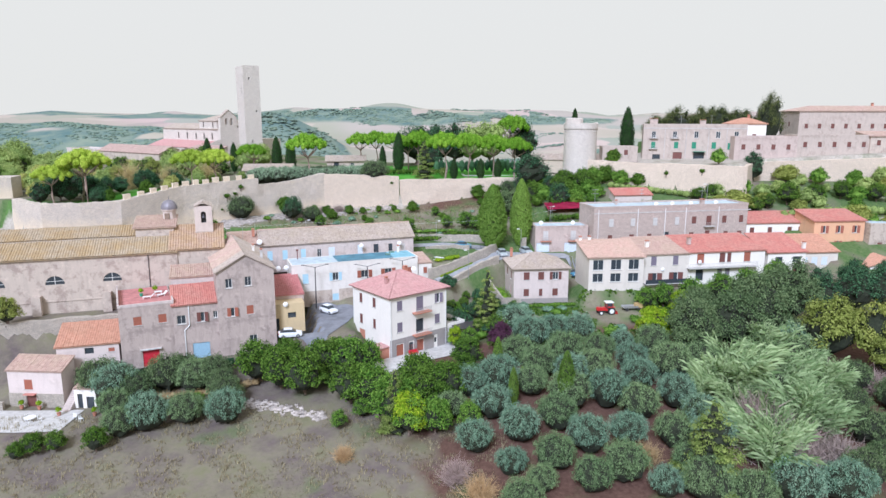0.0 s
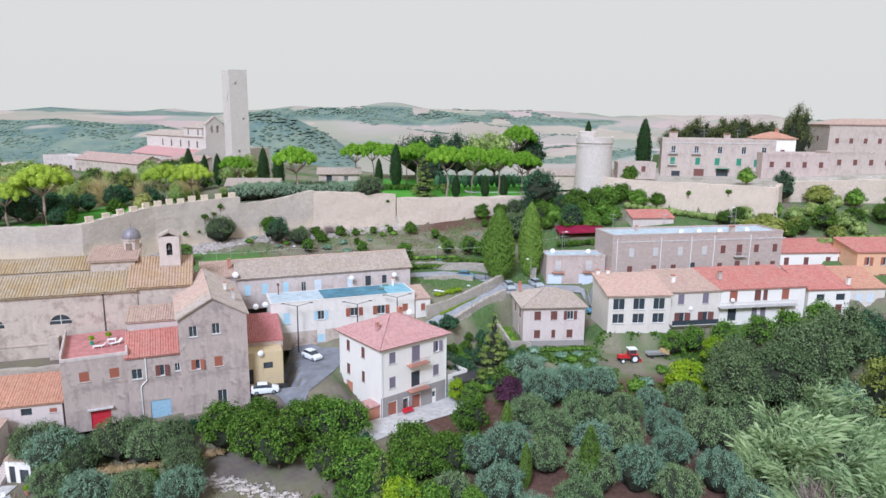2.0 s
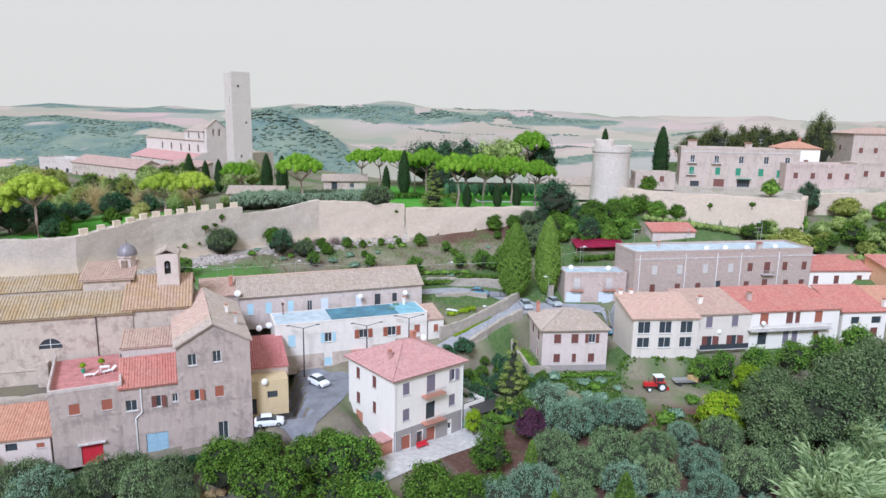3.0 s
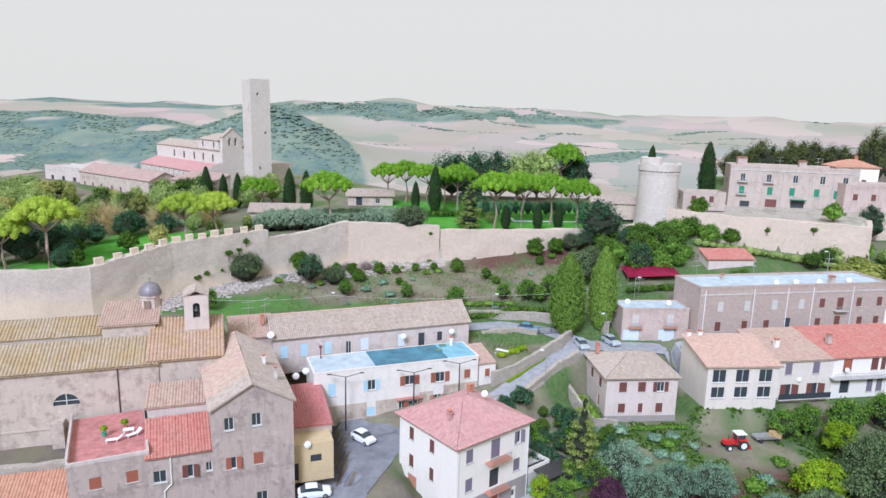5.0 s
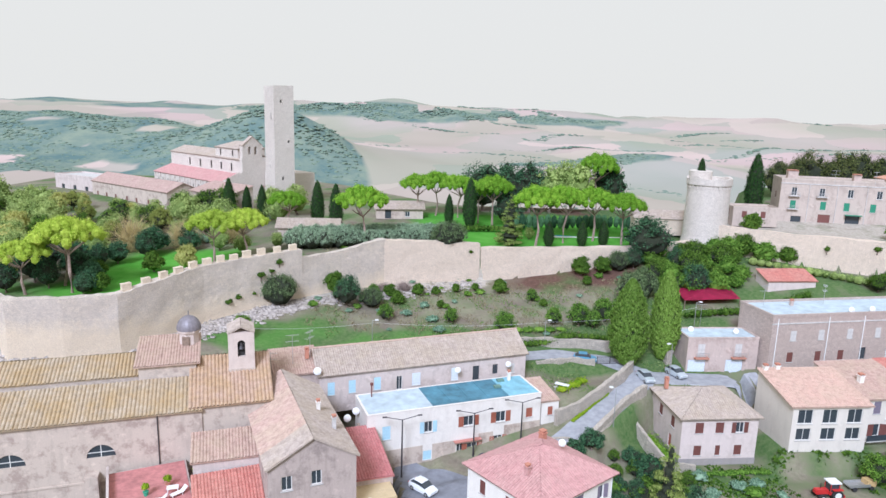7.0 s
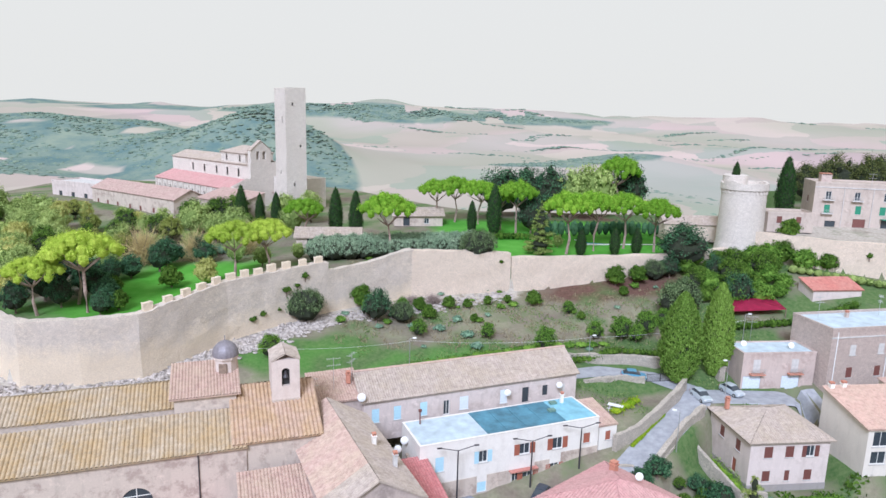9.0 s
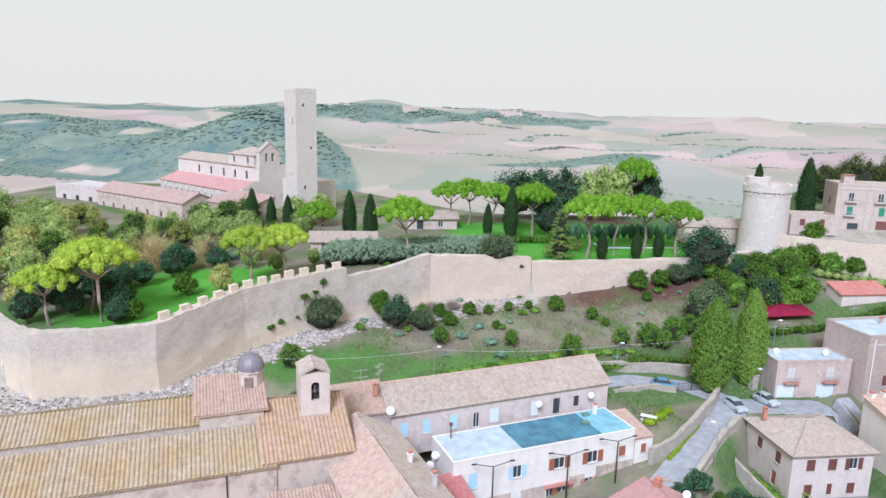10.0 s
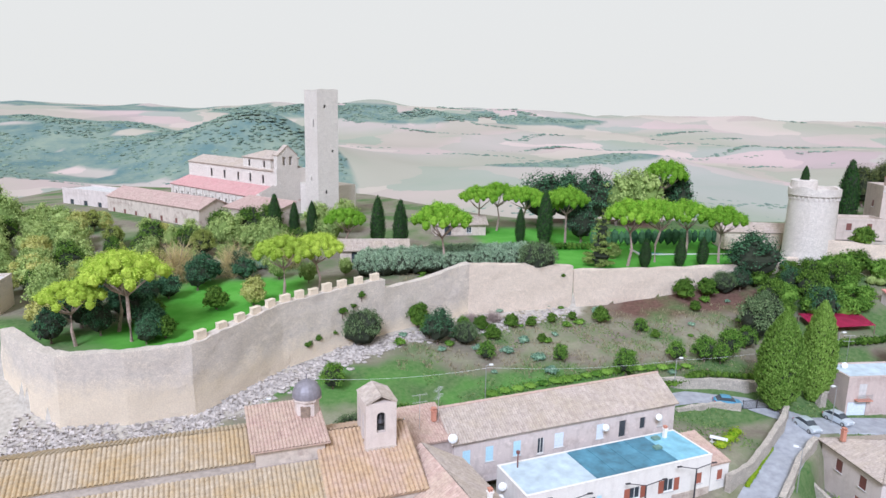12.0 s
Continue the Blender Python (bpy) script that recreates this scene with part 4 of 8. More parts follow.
# white house on the slope
wh = building("house", "white three-storey house with a hipped rose tile roof", -8.9, 108.1, -10.6, 39.5, 12.3, 11.6, 11.1, M_WHITE, "hip", M_TILE_ROSE, 2.7, 0.55, {
    "front": [(2.0, 8.3, 1.1, 1.7, "shut", M_SHUT_GREY), (2.0, 4.5, 1.1, 1.7, "shut", M_SHUT_GREY), (6.3, 7.6, 1.5, 2.5, "shut", M_SHUT_GREY), (6.3, 3.6, 1.7, 2.5, "dark"), (10.2, 8.3, 1.1, 1.7, "half", M_SHUT_GREY), (10.2, 4.5, 1.1, 1.7, "shut", M_SHUT_GREY),
              (2.0, 0.1, 1.5, 2.2, "door", M_SHUT_RED), (4.4, 0.1, 1.0, 2.1, "dark"), (6.4, 0.1, 1.5, 2.2, "door", M_SHUT_RED), (9.8, 1.0, 0.6, 0.9, "dark")],
    "left": [(2.6, 8.2, 0.9, 1.7, "shut"), (6.8, 8.2, 0.9, 1.7, "shut"), (2.6, 4.4, 0.9, 1.7, "shut"), (6.8, 4.4, 0.8, 1.7, "shut"), (2.8, 1.0, 1.9, 2.3, "door", M_TERRA)],
    "right": [(3, 8.2, 1.0, 1.7, "shut"), (7, 8.2, 1.0, 1.7, "shut"), (3, 4.4, 1.0, 1.7, "shut")]}, M_SHUT_BROWN, band=None)
part("plinth", boxes((-0.06, 12.36, -0.06, -0.003, 2.45, 3.35), (-0.06, 1.2, -0.06, -0.003, 0, 2.45), (2.8, 3.8, -0.06, -0.003, 0, 2.45), (5.0, 5.6, -0.06, -0.003, 0, 2.45), (7.2, 9.4, -0.06, -0.003, 0, 2.45), (10.2, 12.36, -0.06, -0.003, 0, 2.45)), M_BASE, wh, "grey cement plinth")
for bz in (3.3, 7.3):
    bal = part("balcony", boxes((4.6, 8.2, -1.15, -0.02, bz, bz + 0.16)), M_TERRA, wh)
    rail(bal, 4.6, 8.2, -1.15, bz + 0.16, 0.85)
chimney(wh, 2.2, 4.2, 12.2, 0.5, 0.9, M_TILE_ROSE)
chimney(wh, 9.5, 8.6, 12.0, 0.7, 1.2)
part("side_shed", boxes((-1.9, -0.02, 0.4, 2.8, -0.3, 2.2)), M_TERRA, wh)
part("shed_roof", boxes((-2.1, -0.02, 0.2, 3.0, 2.2, 2.34)), M_TILE_ROSE, wh)
for px, py in ((0.1, -0.12), (12.1, -0.12), (12.42, 11.2), (-0.1, 11.3)):
    pipe_bm = bmesh.new()
    tube(pipe_bm, [(px, py, 0.2), (px, py, 10.9)], [0.05, 0.05])
    part("downpipe", pipe_bm, M_WHITEPL, wh)

# grey house by the lane
gh = building("house", "pinkish grey two-storey house with a hipped faded tile roof", 14.4, 131.8, -7.4, 5.5, 11.3, 10.4, 7.4, M_PINKGREY, "hip", M_TILE_GREY, 2.2, 0.5, {
    "front": [(2.6, 4.9, 1.2, 1.6, "shut"), (5.6, 4.9, 1.2, 1.6, "shut"), (8.6, 4.9, 1.2, 1.6, "open"), (2.6, 1.5, 1.1, 1.5, "shut"), (5.6, 1.5, 0.7, 1.5, "shut"), (8.6, 1.5, 1.1, 1.5, "shut")],
    "left": [(7.5, 4.6, 1.1, 1.6, "shut"), (3.4, 4.6, 1.1, 1.6, "shut"), (7.0, 1.2, 1.0, 2.0, "door", M_SHUT_RED)]}, M_SHUT_BROWN)
part("plinth", shell_band(11.3, 10.4, -0.6, 1.0), M_BASE, gh)
chimney(gh, 1.0, 8.2, 8.2, 0.5, 1.4)

# whitewashed building with blue roof, and its lower end
bl = building("house", "long whitewashed building with a flat blue and white roof", -29.2, 125.6, -6.6, 20.5, 25.6, 6.8, 8.4, M_BLUEWHITE, "flat", M_PALEROOF, 0.12, wins={
    "front": [(2.6, 4.7, 1.1, 1.9, "shut", M_SHUT_BLUE), (8.5, 4.9, 1.2, 1.6, "open", M_SHUT_BLUE), (14.4, 5.0, 1.5, 1.5, "open", M_SHUT_RED), (19.3, 4.9, 1.5, 1.6, "open", M_SHUT_RED), (23.8, 5.0, 1.0, 1.4, "shut", M_SHUT_RED),
              (8.4, 0.9, 1.2, 1.3, "shut", M_SHUT_BLUE), (13.2, 0.2, 1.0, 2.3, "glass", M_SHUT_BLUE), (15.0, 0.8, 1.5, 1.6, "open", M_SHUT_RED), (19.0, 1.1, 1.3, 1.8, "open", M_SHUT_RED)]}, paint=M_SHUT_RED)
part("roof_sheet", boxes((9.2, 20.6, 0.3, 6.5, 8.485, 8.55)), M_BLUEROOF, bl, "dark blue roofing membrane")
part("roof_sheet", boxes((20.65, 25.3, 0.3, 6.5, 8.485, 8.56)), plain("light_blue_membrane", (0.22, 0.45, 0.55), 0.6, 0, 0.2, 0.8), bl, "light blue roofing membrane")
for u in (12.0, 14.8, 17.6):
    part("roof_seam", boxes((u - 0.06, u + 0.06, 0.3, 6.5, 8.552, 8.585)), M_BLUEROOF, bl)
for u, v in ((21.6, 5.4), (20.2, 3.4)):
    part("roof_vent", boxes((u - 0.5, u + 0.5, v - 0.35, v + 0.35, 8.56, 8.85)), M_GREENVENT, bl)
pb = bmesh.new()
tube(pb, [(2.0, 5.6, 8.4), (2.0, 5.6, 10.2)], [0.09, 0.09])
lathe(pb, [(0.22, 10.2), (0.24, 10.5), (0.05, 10.6)], 10, (2.0, 5.6))
part("flue", pb, M_SHUT_BROWN, bl)
part("lower_wall", boxes((-0.05, 12.55, -0.05, -0.003, 0, 0.85), (-0.05, 7.7, -0.05, -0.003, 0.85, 3.1), (9.1, 12.55, -0.05, -0.003, 0.85, 3.1), (16.0, 18.2, -0.05, -0.003, 0, 3.6), (19.9, 25.6, -0.05, -0.003, 0, 4.3)), M_CREAM, bl)
part("door_canopy", boxes((12.2, 16.2, -0.7, -0.06, 2.95, 3.1)), M_TILE_RED, bl)
chimney(bl, 23.0, 5.4, 8.5, 0.4, 1.2, M_WHITE)
building("house", "low cream extension with a lean-to tile roof", -5.0, 134.75, -4.0, 20.5, 2.8, 6.2, 4.4, M_BLUEWHITE, "mono", M_TILE_PINK, 1.1, 0.15, {"front": [(1.4, 2.2, 0.8, 1.3, "shut", M_SHUT_RED)]})

# long building behind, with old tile roof
lg = building("house", "long low grey building with a weathered tile saddle roof", -36.6, 132.2, -1.2, 20.8, 32.2, 8.6, 5.8, M_GREY2, "gable_x", M_TILE_GREY, 2.4, 0.4, {
    "front": [(1.6, 2.6, 1.0, 1.9, "shut", M_SHUT_BLUE), (4.6, 2.6, 1.0, 1.9, "shut", M_SHUT_BLUE), (8.3, 2.6, 1.0, 1.9, "shut", M_SHUT_BLUE), (11.6, 2.2, 0.9, 2.1, "glass"), (14.2, 2.6, 1.3, 1.9, "shut", M_DOOR_WHITE), (20.3, 2.6, 1.1, 2.0, "shut", M_DOOR_WHITE), (23.8, 2.2, 1.1, 2.3, "dark"), (27.0, 2.8, 0.9, 1.6, "dark"), (29.9, 2.7, 0.8, 1.5, "shut", M_CONCRETE)],
    "right": [(3, 2.6, 0.9, 1.4, "shut")]})
rb = bmesh.new()
tube(rb, [(-0.4 + 33.0 * i / 40, 4.3, 8.26) for i in range(41)], [0.17 + 0.02 * (i % 2) for i in range(41)], 6)
part("ridge_tiles", rb, M_TILE_PINK, lg)
chimney(lg, -1.2, 3.4, 7.2, 0.5, 1.2)
building("house", "dark low lean-to building with a tile roof", -42.4, 130.4, -1.2, 20.8, 6.2, 6.5, 6.2, M_GREY, "mono", M_TILE_PINK, 1.6, 0.25)

# palazzo and garages
pal = building("house", "long weathered stone palazzo with a flat white roof", 34.0, 148.7, -1.6, 11.3, 38.6, 8.6, 11.4, M_PALAZZO, "flat", M_PALEROOF, 0.45, wins={
    "front": [(u, 7.3, 1.1, 1.7, "shut", M_CONCRETE) for u in (4.2, 9.5, 15.0, 20.5)] + [(u, 7.3, 1.1, 1.7, "shut") for u in (24.8, 32.6, 37.0)] + [(28.6, 6.8, 1.3, 2.3, "shut")] + [(u, 3.6, 1.1, 1.7, "shut") for u in (4.0, 9.3, 13.7, 24.3, 33.2, 36.8)] + [(18.0, 3.2, 1.3, 2.4, "dark"), (28.4, 3.2, 1.2, 2.4, "shut")],
    "left": [(4.2, 4.9, 1.2, 2.0, "dark"), (4.6, 1.8, 0.9, 1.5, "dark")]}, paint=M_SHUT_BROWN)
for u, bz in ((28.6, 6.6), (18.0, 3.0), (28.4, 3.0)):
    bal = part("balcony", boxes((u - 1.3, u + 1.3, -0.9, -0.02, bz, bz + 0.14)), M_CONCRETE, pal)
    rail(bal, u - 1.3, u + 1.3, -0.9, bz + 0.14, 0.82)
part("string_course", boxes((-0.08, 39.28, -0.1, -0.003, 10.2, 10.4)), M_CONCRETE, pal)
chimney(pal, 27.5, 1.6, 11.4, 0.9, 1.1, M_BRICKY)
chimney(pal, 8.0, 6.0, 11.4, 0.5, 0.8, M_BRICKY)
gar = building("house", "low rendered house with balconies over pale garage doors", 21.0, 149.6, -0.9, 5.0, 12.2, 5.4, 6.4, M_BRICKY, "flat", M_PALEROOF, 0.25, wins={
    "front": [(1.8, 0.05, 3.0, 2.7, "door", M_DOOR_WHITE), (8.3, 0.05, 3.0, 2.7, "door", M_DOOR_WHITE), (2.4, 3.4, 1.2, 2.1, "shut", M_CONCRETE), (8.8, 3.4, 1.2, 2.1, "shut", M_CONCRETE)]})
for u in (2.4, 8.8):
    bal = part("balcony", boxes((u - 1.2, u + 1.2, -0.8, -0.02, 3.1, 3.24)), M_TERRA, gar)
    rail(bal, u - 1.2, u + 1.2, -0.8, 3.24, 0.86)

# row of villas
v1 = building("house", "ivory villa with a glazed veranda and salmon tile roof", 29.4, 131.2, -4.9, 5.5, 11.4, 9.2, 7.3, M_VILLA, "mono", M_TILE_SALMON, 2.0, 0.4, {
    "front": [(1.9, 4.6, 2.2, 2.1, "glass"), (5.6, 4.6, 2.2, 2.1, "glass"), (9.3, 4.6, 2.2, 2.1, "glass"), (1.9, 2.1, 2.2, 1.8, "glass"), (5.6, 2.1, 2.2, 1.8, "glass"), (9.3, 2.1, 2.2, 1.8, "glass")]})
chimney(v1, 0.6, 8.6, 8.8, 0.6, 0.9, M_WHITE)
chimney(v1, 2.6, 8.8, 8.8, 0.6, 0.9, M_WHITE)
v2 = building("house", "ivory row house with brown shutters and pink tile roof", 40.9, 134.4, -5.0, 10.5, 10.6, 10.0, 7.3, M_VILLA, "mono", M_TILE_PINK, 1.9, 0.35, {
    "front": [(2.7, 4.9, 1.2, 1.9, "shut", M_SHUT_GREY), (7.6, 4.9, 1.2, 1.9, "shut", M_SHUT_GREY), (2.6, 1.4, 2.0, 1.9, "half"), (7.3, 1.4, 2.0, 1.9, "half")]})
bal = part("balcony", boxes((0.6, 9.8, -1.2, -0.02, 1.1, 1.28)), M_CONCRETE, v2)
part("railing", boxes((0.6, 9.8, -1.2, -1.14, 1.28, 2.15)), M_GLASS, bal)
chimney(v2, 3.0, 4.0, 8.0, 0.7, 1.1, M_WHITE)
v3 = building("house", "white row house with brown shutters and red tile roof", 51.4, 136.4, -4.6, 10.5, 17.6, 10.0, 7.0, M_WHITE, "mono", M_TILE_RED, 1.9, 0.35, {
    "front": [(2.6, 4.6, 1.6, 2.0, "shut", M_SHUT_RED), (7.6, 4.6, 1.3, 2.0, "shut"), (9.2, 4.6, 0.9, 2.0, "shut"), (13.4, 4.6, 1.5, 2.0, "shut", M_SHUT_RED), (2.6, 0.8, 1.8, 2.4, "dark"), (7.2, 0.9, 1.1, 2.3, "shut", M_SHUT_GREY), (9.0, 0.9, 1.1, 2.3, "shut", M_SHUT_GREY), (13.2, 1.4, 1.0, 1.5, "shut")]})
bal = part("balcony", boxes((-0.5, 15.4, -1.2, -0.02, 3.6, 3.8)), M_CONCRETE, v3)
rail(bal, -0.5, 15.3, -1.2, 3.8, 0.8, 0.3)
chimney(v3, 2.0, 4.0, 7.9, 0.7, 1.3, M_BRICKY)
v4 = building("house", "small white house with a red tile roof", 69.6, 140.0, -3.9, 8, 8.8, 9.0, 5.6, M_WHITE, "mono", M_TILE_RED, 2.6, 0.4, {
    "front": [(2.6, 3.2, 1.7, 1.3, "dark"), (6.8, 3.2, 1.9, 1.3, "dark"), (2.6, 0.6, 1.2, 1.8, "shut"), (6.6, 0.6, 1.4, 1.8, "shut")]})
chimney(v4, 8.8, 1.0, 6.0, 0.6, 1.2, M_WHITE)
building("house", "ivory house with a wide orange tile roof", 78.0, 143.6, -3.2, 8, 9.6, 8.0, 4.2, M_VILLA, "mono", M_TILE_ORANGE, 2.6, 0.4, {"front": [(u, 1.2, 1.4, 1.8, "shut", M_DOOR_WHITE) for u in (1.6, 4.0, 6.4)]})
building("house", "low white house with a long red tile roof", 71.5, 156.6, -1.0, 6, 15.5, 7, 6.4, M_WHITE, "mono", M_TILE_RED, 1.8, 0.35, {"front": [(u, 3.6, 1.1, 1.7, "shut") for u in (2, 6.5, 11.5, 14.3)]})
building("house", "tall orange house with red shutters", 85.8, 152.4, -4.5, 4, 12.2, 8, 11.1, M_ORANGE, "mono", M_TILE_RED, 1.6, 0.4, {"front": [(u, z, 1.2, 1.7, "half", M_SHUT_RED) for u in (2.2, 5.8, 9.8) for z in (8.2, 4.6)] + [(9.8, 1.2, 1.4, 2.0, "dark")]})
building("house", "cream house with a flat parapet roof", 98.3, 151.6, -4.5, 3, 10, 9, 10, M_CREAM, "flat", M_PALEROOF, 0.6, wins={"front": [(2.6, 4.4, 1.1, 1.7, "shut"), (6.4, 4.4, 1.1, 1.7, "shut")]})
building("house", "small house with an orange saddle roof", 92.5, 141.6, -5.0, -4, 8.4, 6, 3.4, M_WHITE, "gable_y", M_TILE_ORANGE, 1.6, 0.5, {"front": [(4.2, 0.2, 1.6, 2.2, "dark")]})
building("shed", "low shed with a red tile roof on the bank", 44.6, 172.6, 7.2, 6, 10.0, 4.5, 3.0, M_PINKGREY, "mono", M_TILE_RED, 1.4, 0.3, category="shed")

# row below the church
tall = building("house", "tall grey rendered house with a pinkish saddle roof", -37.2, 106.5, -9.7, 23, 9.3, 19, 14.8, M_GREY, "gable_y", M_TILE_GREY, 2.7, 0.35, {
    "front": [(1.9, 11.9, 1.1, 1.6, "glass"), (5.0, 12.0, 1.1, 1.6, "glass"), (2.0, 7.0, 1.2, 1.5, "half", M_SHUT_RED), (5.1, 7.1, 1.1, 1.5, "shut", M_SHUT_RED), (5.4, 0.8, 1.3, 2.6, "glass")],
    "right": [(4, 10.5, 1.0, 1.4, "shut"), (9, 10.5, 1.0, 1.4, "shut")]})
for ob in tall.children:
    if ob.name.startswith("roof"):
        ob.data.materials.append(M_TILE_PINK)
        for p in ob.data.polygons:
            p.material_index = 1 if p.normal.x < -0.05 and p.center.y > 3 else 0
chimney(tall, 7.2, 9.0, 16.0, 0.4, 1.0, M_WHITE)
chimney(tall, 8.0, 4.6, 15.6, 0.4, 1.3, M_CONCRETE)
for u in (1.0, 10.6, 17.4, 22.6, 31.0):
    pipe_bm = bmesh.new()
    tube(pipe_bm, [(u, -0.1, 0.2), (u, -0.1, 11.2)], [0.07, 0.07])
    part("downpipe", pipe_bm, M_WHITEPL, pal)
mid = building("house", "grey rendered house with a new red tile roof", -43.9, 104.5, -9.8, 22, 7.3, 6.0, 9.8, M_GREY, "mono", M_TILE_RED, 2.0, 0.3, {
    "front": [(1.2, 6.5, 1.4, 1.5, "glass"), (4.2, 6.6, 1.2, 1.6, "half"), (6.5, 7.0, 0.7, 1.2, "glass"), (4.0, 0.1, 2.7, 2.9, "door", M_DOOR_BLUE)]})
for pts in ([(2.4, -0.1, 9.6), (2.4, -0.1, 6.2), (1.6, -0.1, 5.4), (1.6, -0.1, 0.2)], [(7.15, -0.1, 9.6), (7.15, -0.1, 0.2)]):
    pipe_bm = bmesh.new()
    tube(pipe_bm, pts, [0.09] * len(pts))
    part("downpipe", pipe_bm, M_WHITEPL, mid)
ter = building("house", "grey rendered house with a red-tiled roof terrace", -51.2, 101.2, -9.9, 26, 8.2, 12.5, 10.3, M_GREY, None, wins={
    "front": [(2.7, 7.2, 1.2, 1.4, "shut", M_SHUT_RED), (6.4, 7.2, 1.2, 1.4, "shut", M_SHUT_RED), (4.3, 0.1, 2.5, 2.8, "door", M_DOOR_RED)]})
part("terrace_floor", boxes((0.2, 8.0, 0.2, 12.3, 10.3, 10.36)), M_REDFLOOR, ter, "red terrace tiles")
part("parapet", boxes((-0.05, 8.25, -0.05, 0.2, 10.3, 10.75), (-0.05, 0.2, 0.2, 12.5, 10.3, 11.2), (8.0, 8.25, 0.2, 3.2, 10.3, 10.9)), M_GREY2, ter)
part("door_canopy", boxes((2.7, 5.9, -0.5, -0.02, 2.98, 3.15)), M_CONCRETE, ter)
building("house", "grey wall building with a narrow tile roof", -46.4, 110.6, -9.0, 18, 8.2, 4.6, 12.2, M_GREY2, "mono", M_TILE_PINK, 1.2, 0.25)
building("shed", "low pinkish shed with an orange tile roof", -60.2, 98.9, -9.2, 17, 8.9, 6.4, 4.1, M_PINKGREY, "mono", M_TILE_ORANGE, 2.0, 0.3, {"front": [(4.6, 2.5, 1.3, 1.0, "dark"), (7.8, 2.6, 0.9, 0.6, "shut", M_SHUT_RED)]}, category="shed")
hut = building("house", "small pale cottage with a pink tile roof and stone base", -66.2, 95.8, -13.6, -4, 8.6, 3.4, 6.0, M_PINKGREY, "mono", M_TILE_PINK, 1.3, 0.25, {"front": [(3.2, 2.9, 1.3, 1.6, "shut", M_SHUT_RED), (3.5, 0.05, 1.6, 2.1, "door", M_SHUT_BROWN)]})
part("plinth", boxes((-0.07, 2.7, -0.07, -0.003, -0.3, 2.3), (4.3, 8.67, -0.07, -0.003, -0.3, 2.3)), M_RUBBLE, hut)
part("door_hood", boxes((2.6, 4.4, -0.7, -0.02, 2.2, 2.32)), M_TILE_RED, hut)
stair_bm = boxes(*((9.0, 10.3, -1.6 + 0.28 * i, 2.4, 0.19 * i, 0.19 * (i + 1)) for i in range(12)))
solid("stairs", stair_bm, M_GREY2, pose(-66.2, 95.8, -13.5, 0, 0, -4), "grey concrete outdoor stairs beside a cottage", "stairs")
building("shed", "narrow white store with a dark doorway", -55.9, 95.0, -13.5, -4, 3.4, 2.6, 3.2, M_WHITE, "mono", M_TILE_PINK, 0.6, 0.1, {"front": [(0.9, 0.05, 0.8, 2.3, "dark"), (2.5, 0.05, 1.2, 1.9, "dark")]}, category="shed")
building("house", "yellow house with a red lean-to roof", -30.0, 111.6, -7.2, 19, 5.9, 3.8, 5.2, M_YELLOW, None, wins={"front": [(3.7, 2.6, 1.4, 1.0, "dark"), (0.9, 0.3, 1.2, 2.4, "dark")]}, category="house")
building("shed", "brownish annex under a red sheet roof", -31.2, 114.6, -7.2, 19, 6.4, 10.5, 6.0, M_BRICKY, "mono", M_TILE_CRIMSON, 1.4, 0.15, category="shed")
for k, (dx, w) in enumerate(((0, 4.4), (4.0, 3.0))):
    building("shed", "cluttered lean-to between two houses", -31.0 + dx * 0.3, 122 + k * 4.2, -6.4, 19, 2.2, 3.6, 5.6 - k, M_GREY2, "mono", M_TILE_GREY, 0.6, 0.1, category="shed")

# church below the walls
ch = thing("church", pose(-84.5, 104.6, -3.4, 0, 0, 18.2), "old plastered church with long lichen-covered tile roofs", "church")
CW = 39.0
part("wall", shell(CW, 15.1, 9.7, {"front": [(u, 5.3, 3.0, 1.5, "x") for u in (28.2, 19.3, 10.4)]}), M_CREAM, ch)
s, sn, cs = slope_of(5.2, 1.98)
part("roof", roof_mesh("aisle_roof", [dict(o=(-0.3, -0.4, 9.8), u=(1, 0, 0), v=(0, cs, sn), length=CW + 0.4, slope=s + 0.4, row=0.45, period=0.42, lift=0.17)], M_TILE_OLD), None, ch, "lichen-yellow barrel tiles")
part("gutter_strip", boxes((-0.3, CW, 5.22, 6.74, 9.0, 11.84)), plain("mortar_strip", (0.36, 0.30, 0.26), 0.9, 0, 0.25, 2), ch)
part("roof_hatch", boxes((33.0, 33.8, 5.9, 6.6, 11.8, 12.45)), M_DARKMETAL, ch)
s, sn, cs = slope_of(4.15, 1.55)
part("roof", roof_mesh("nave_roof", [dict(o=(-0.3, 6.75, 11.9), u=(1, 0, 0), v=(0, cs, sn), length=CW - 3, slope=s, row=0.45, period=0.42, lift=0.17), dict(o=(CW - 3.3, 6.75 + 8.3, 11.9), u=(-1, 0, 0), v=(0, -cs, sn), length=CW - 3, slope=s, row=0.45, period=0.42, lift=0.17)], M_TILE_OLD), None, ch, "lichen-yellow barrel tiles")
part("nave_wall", boxes((0, CW - 3.5, 6.8, 15.0, 9.0, 11.8)), M_CREAM, ch)
part("end_gable", shell(0.6, 8.3, 2.8, {}, {q: [(0, 0), (4.15, 1.5), (8.3, 0)] for q in ("left", "right")}), M_CREAM, ch).matrix_local = pose(CW - 3.6, 6.75, 9.0)
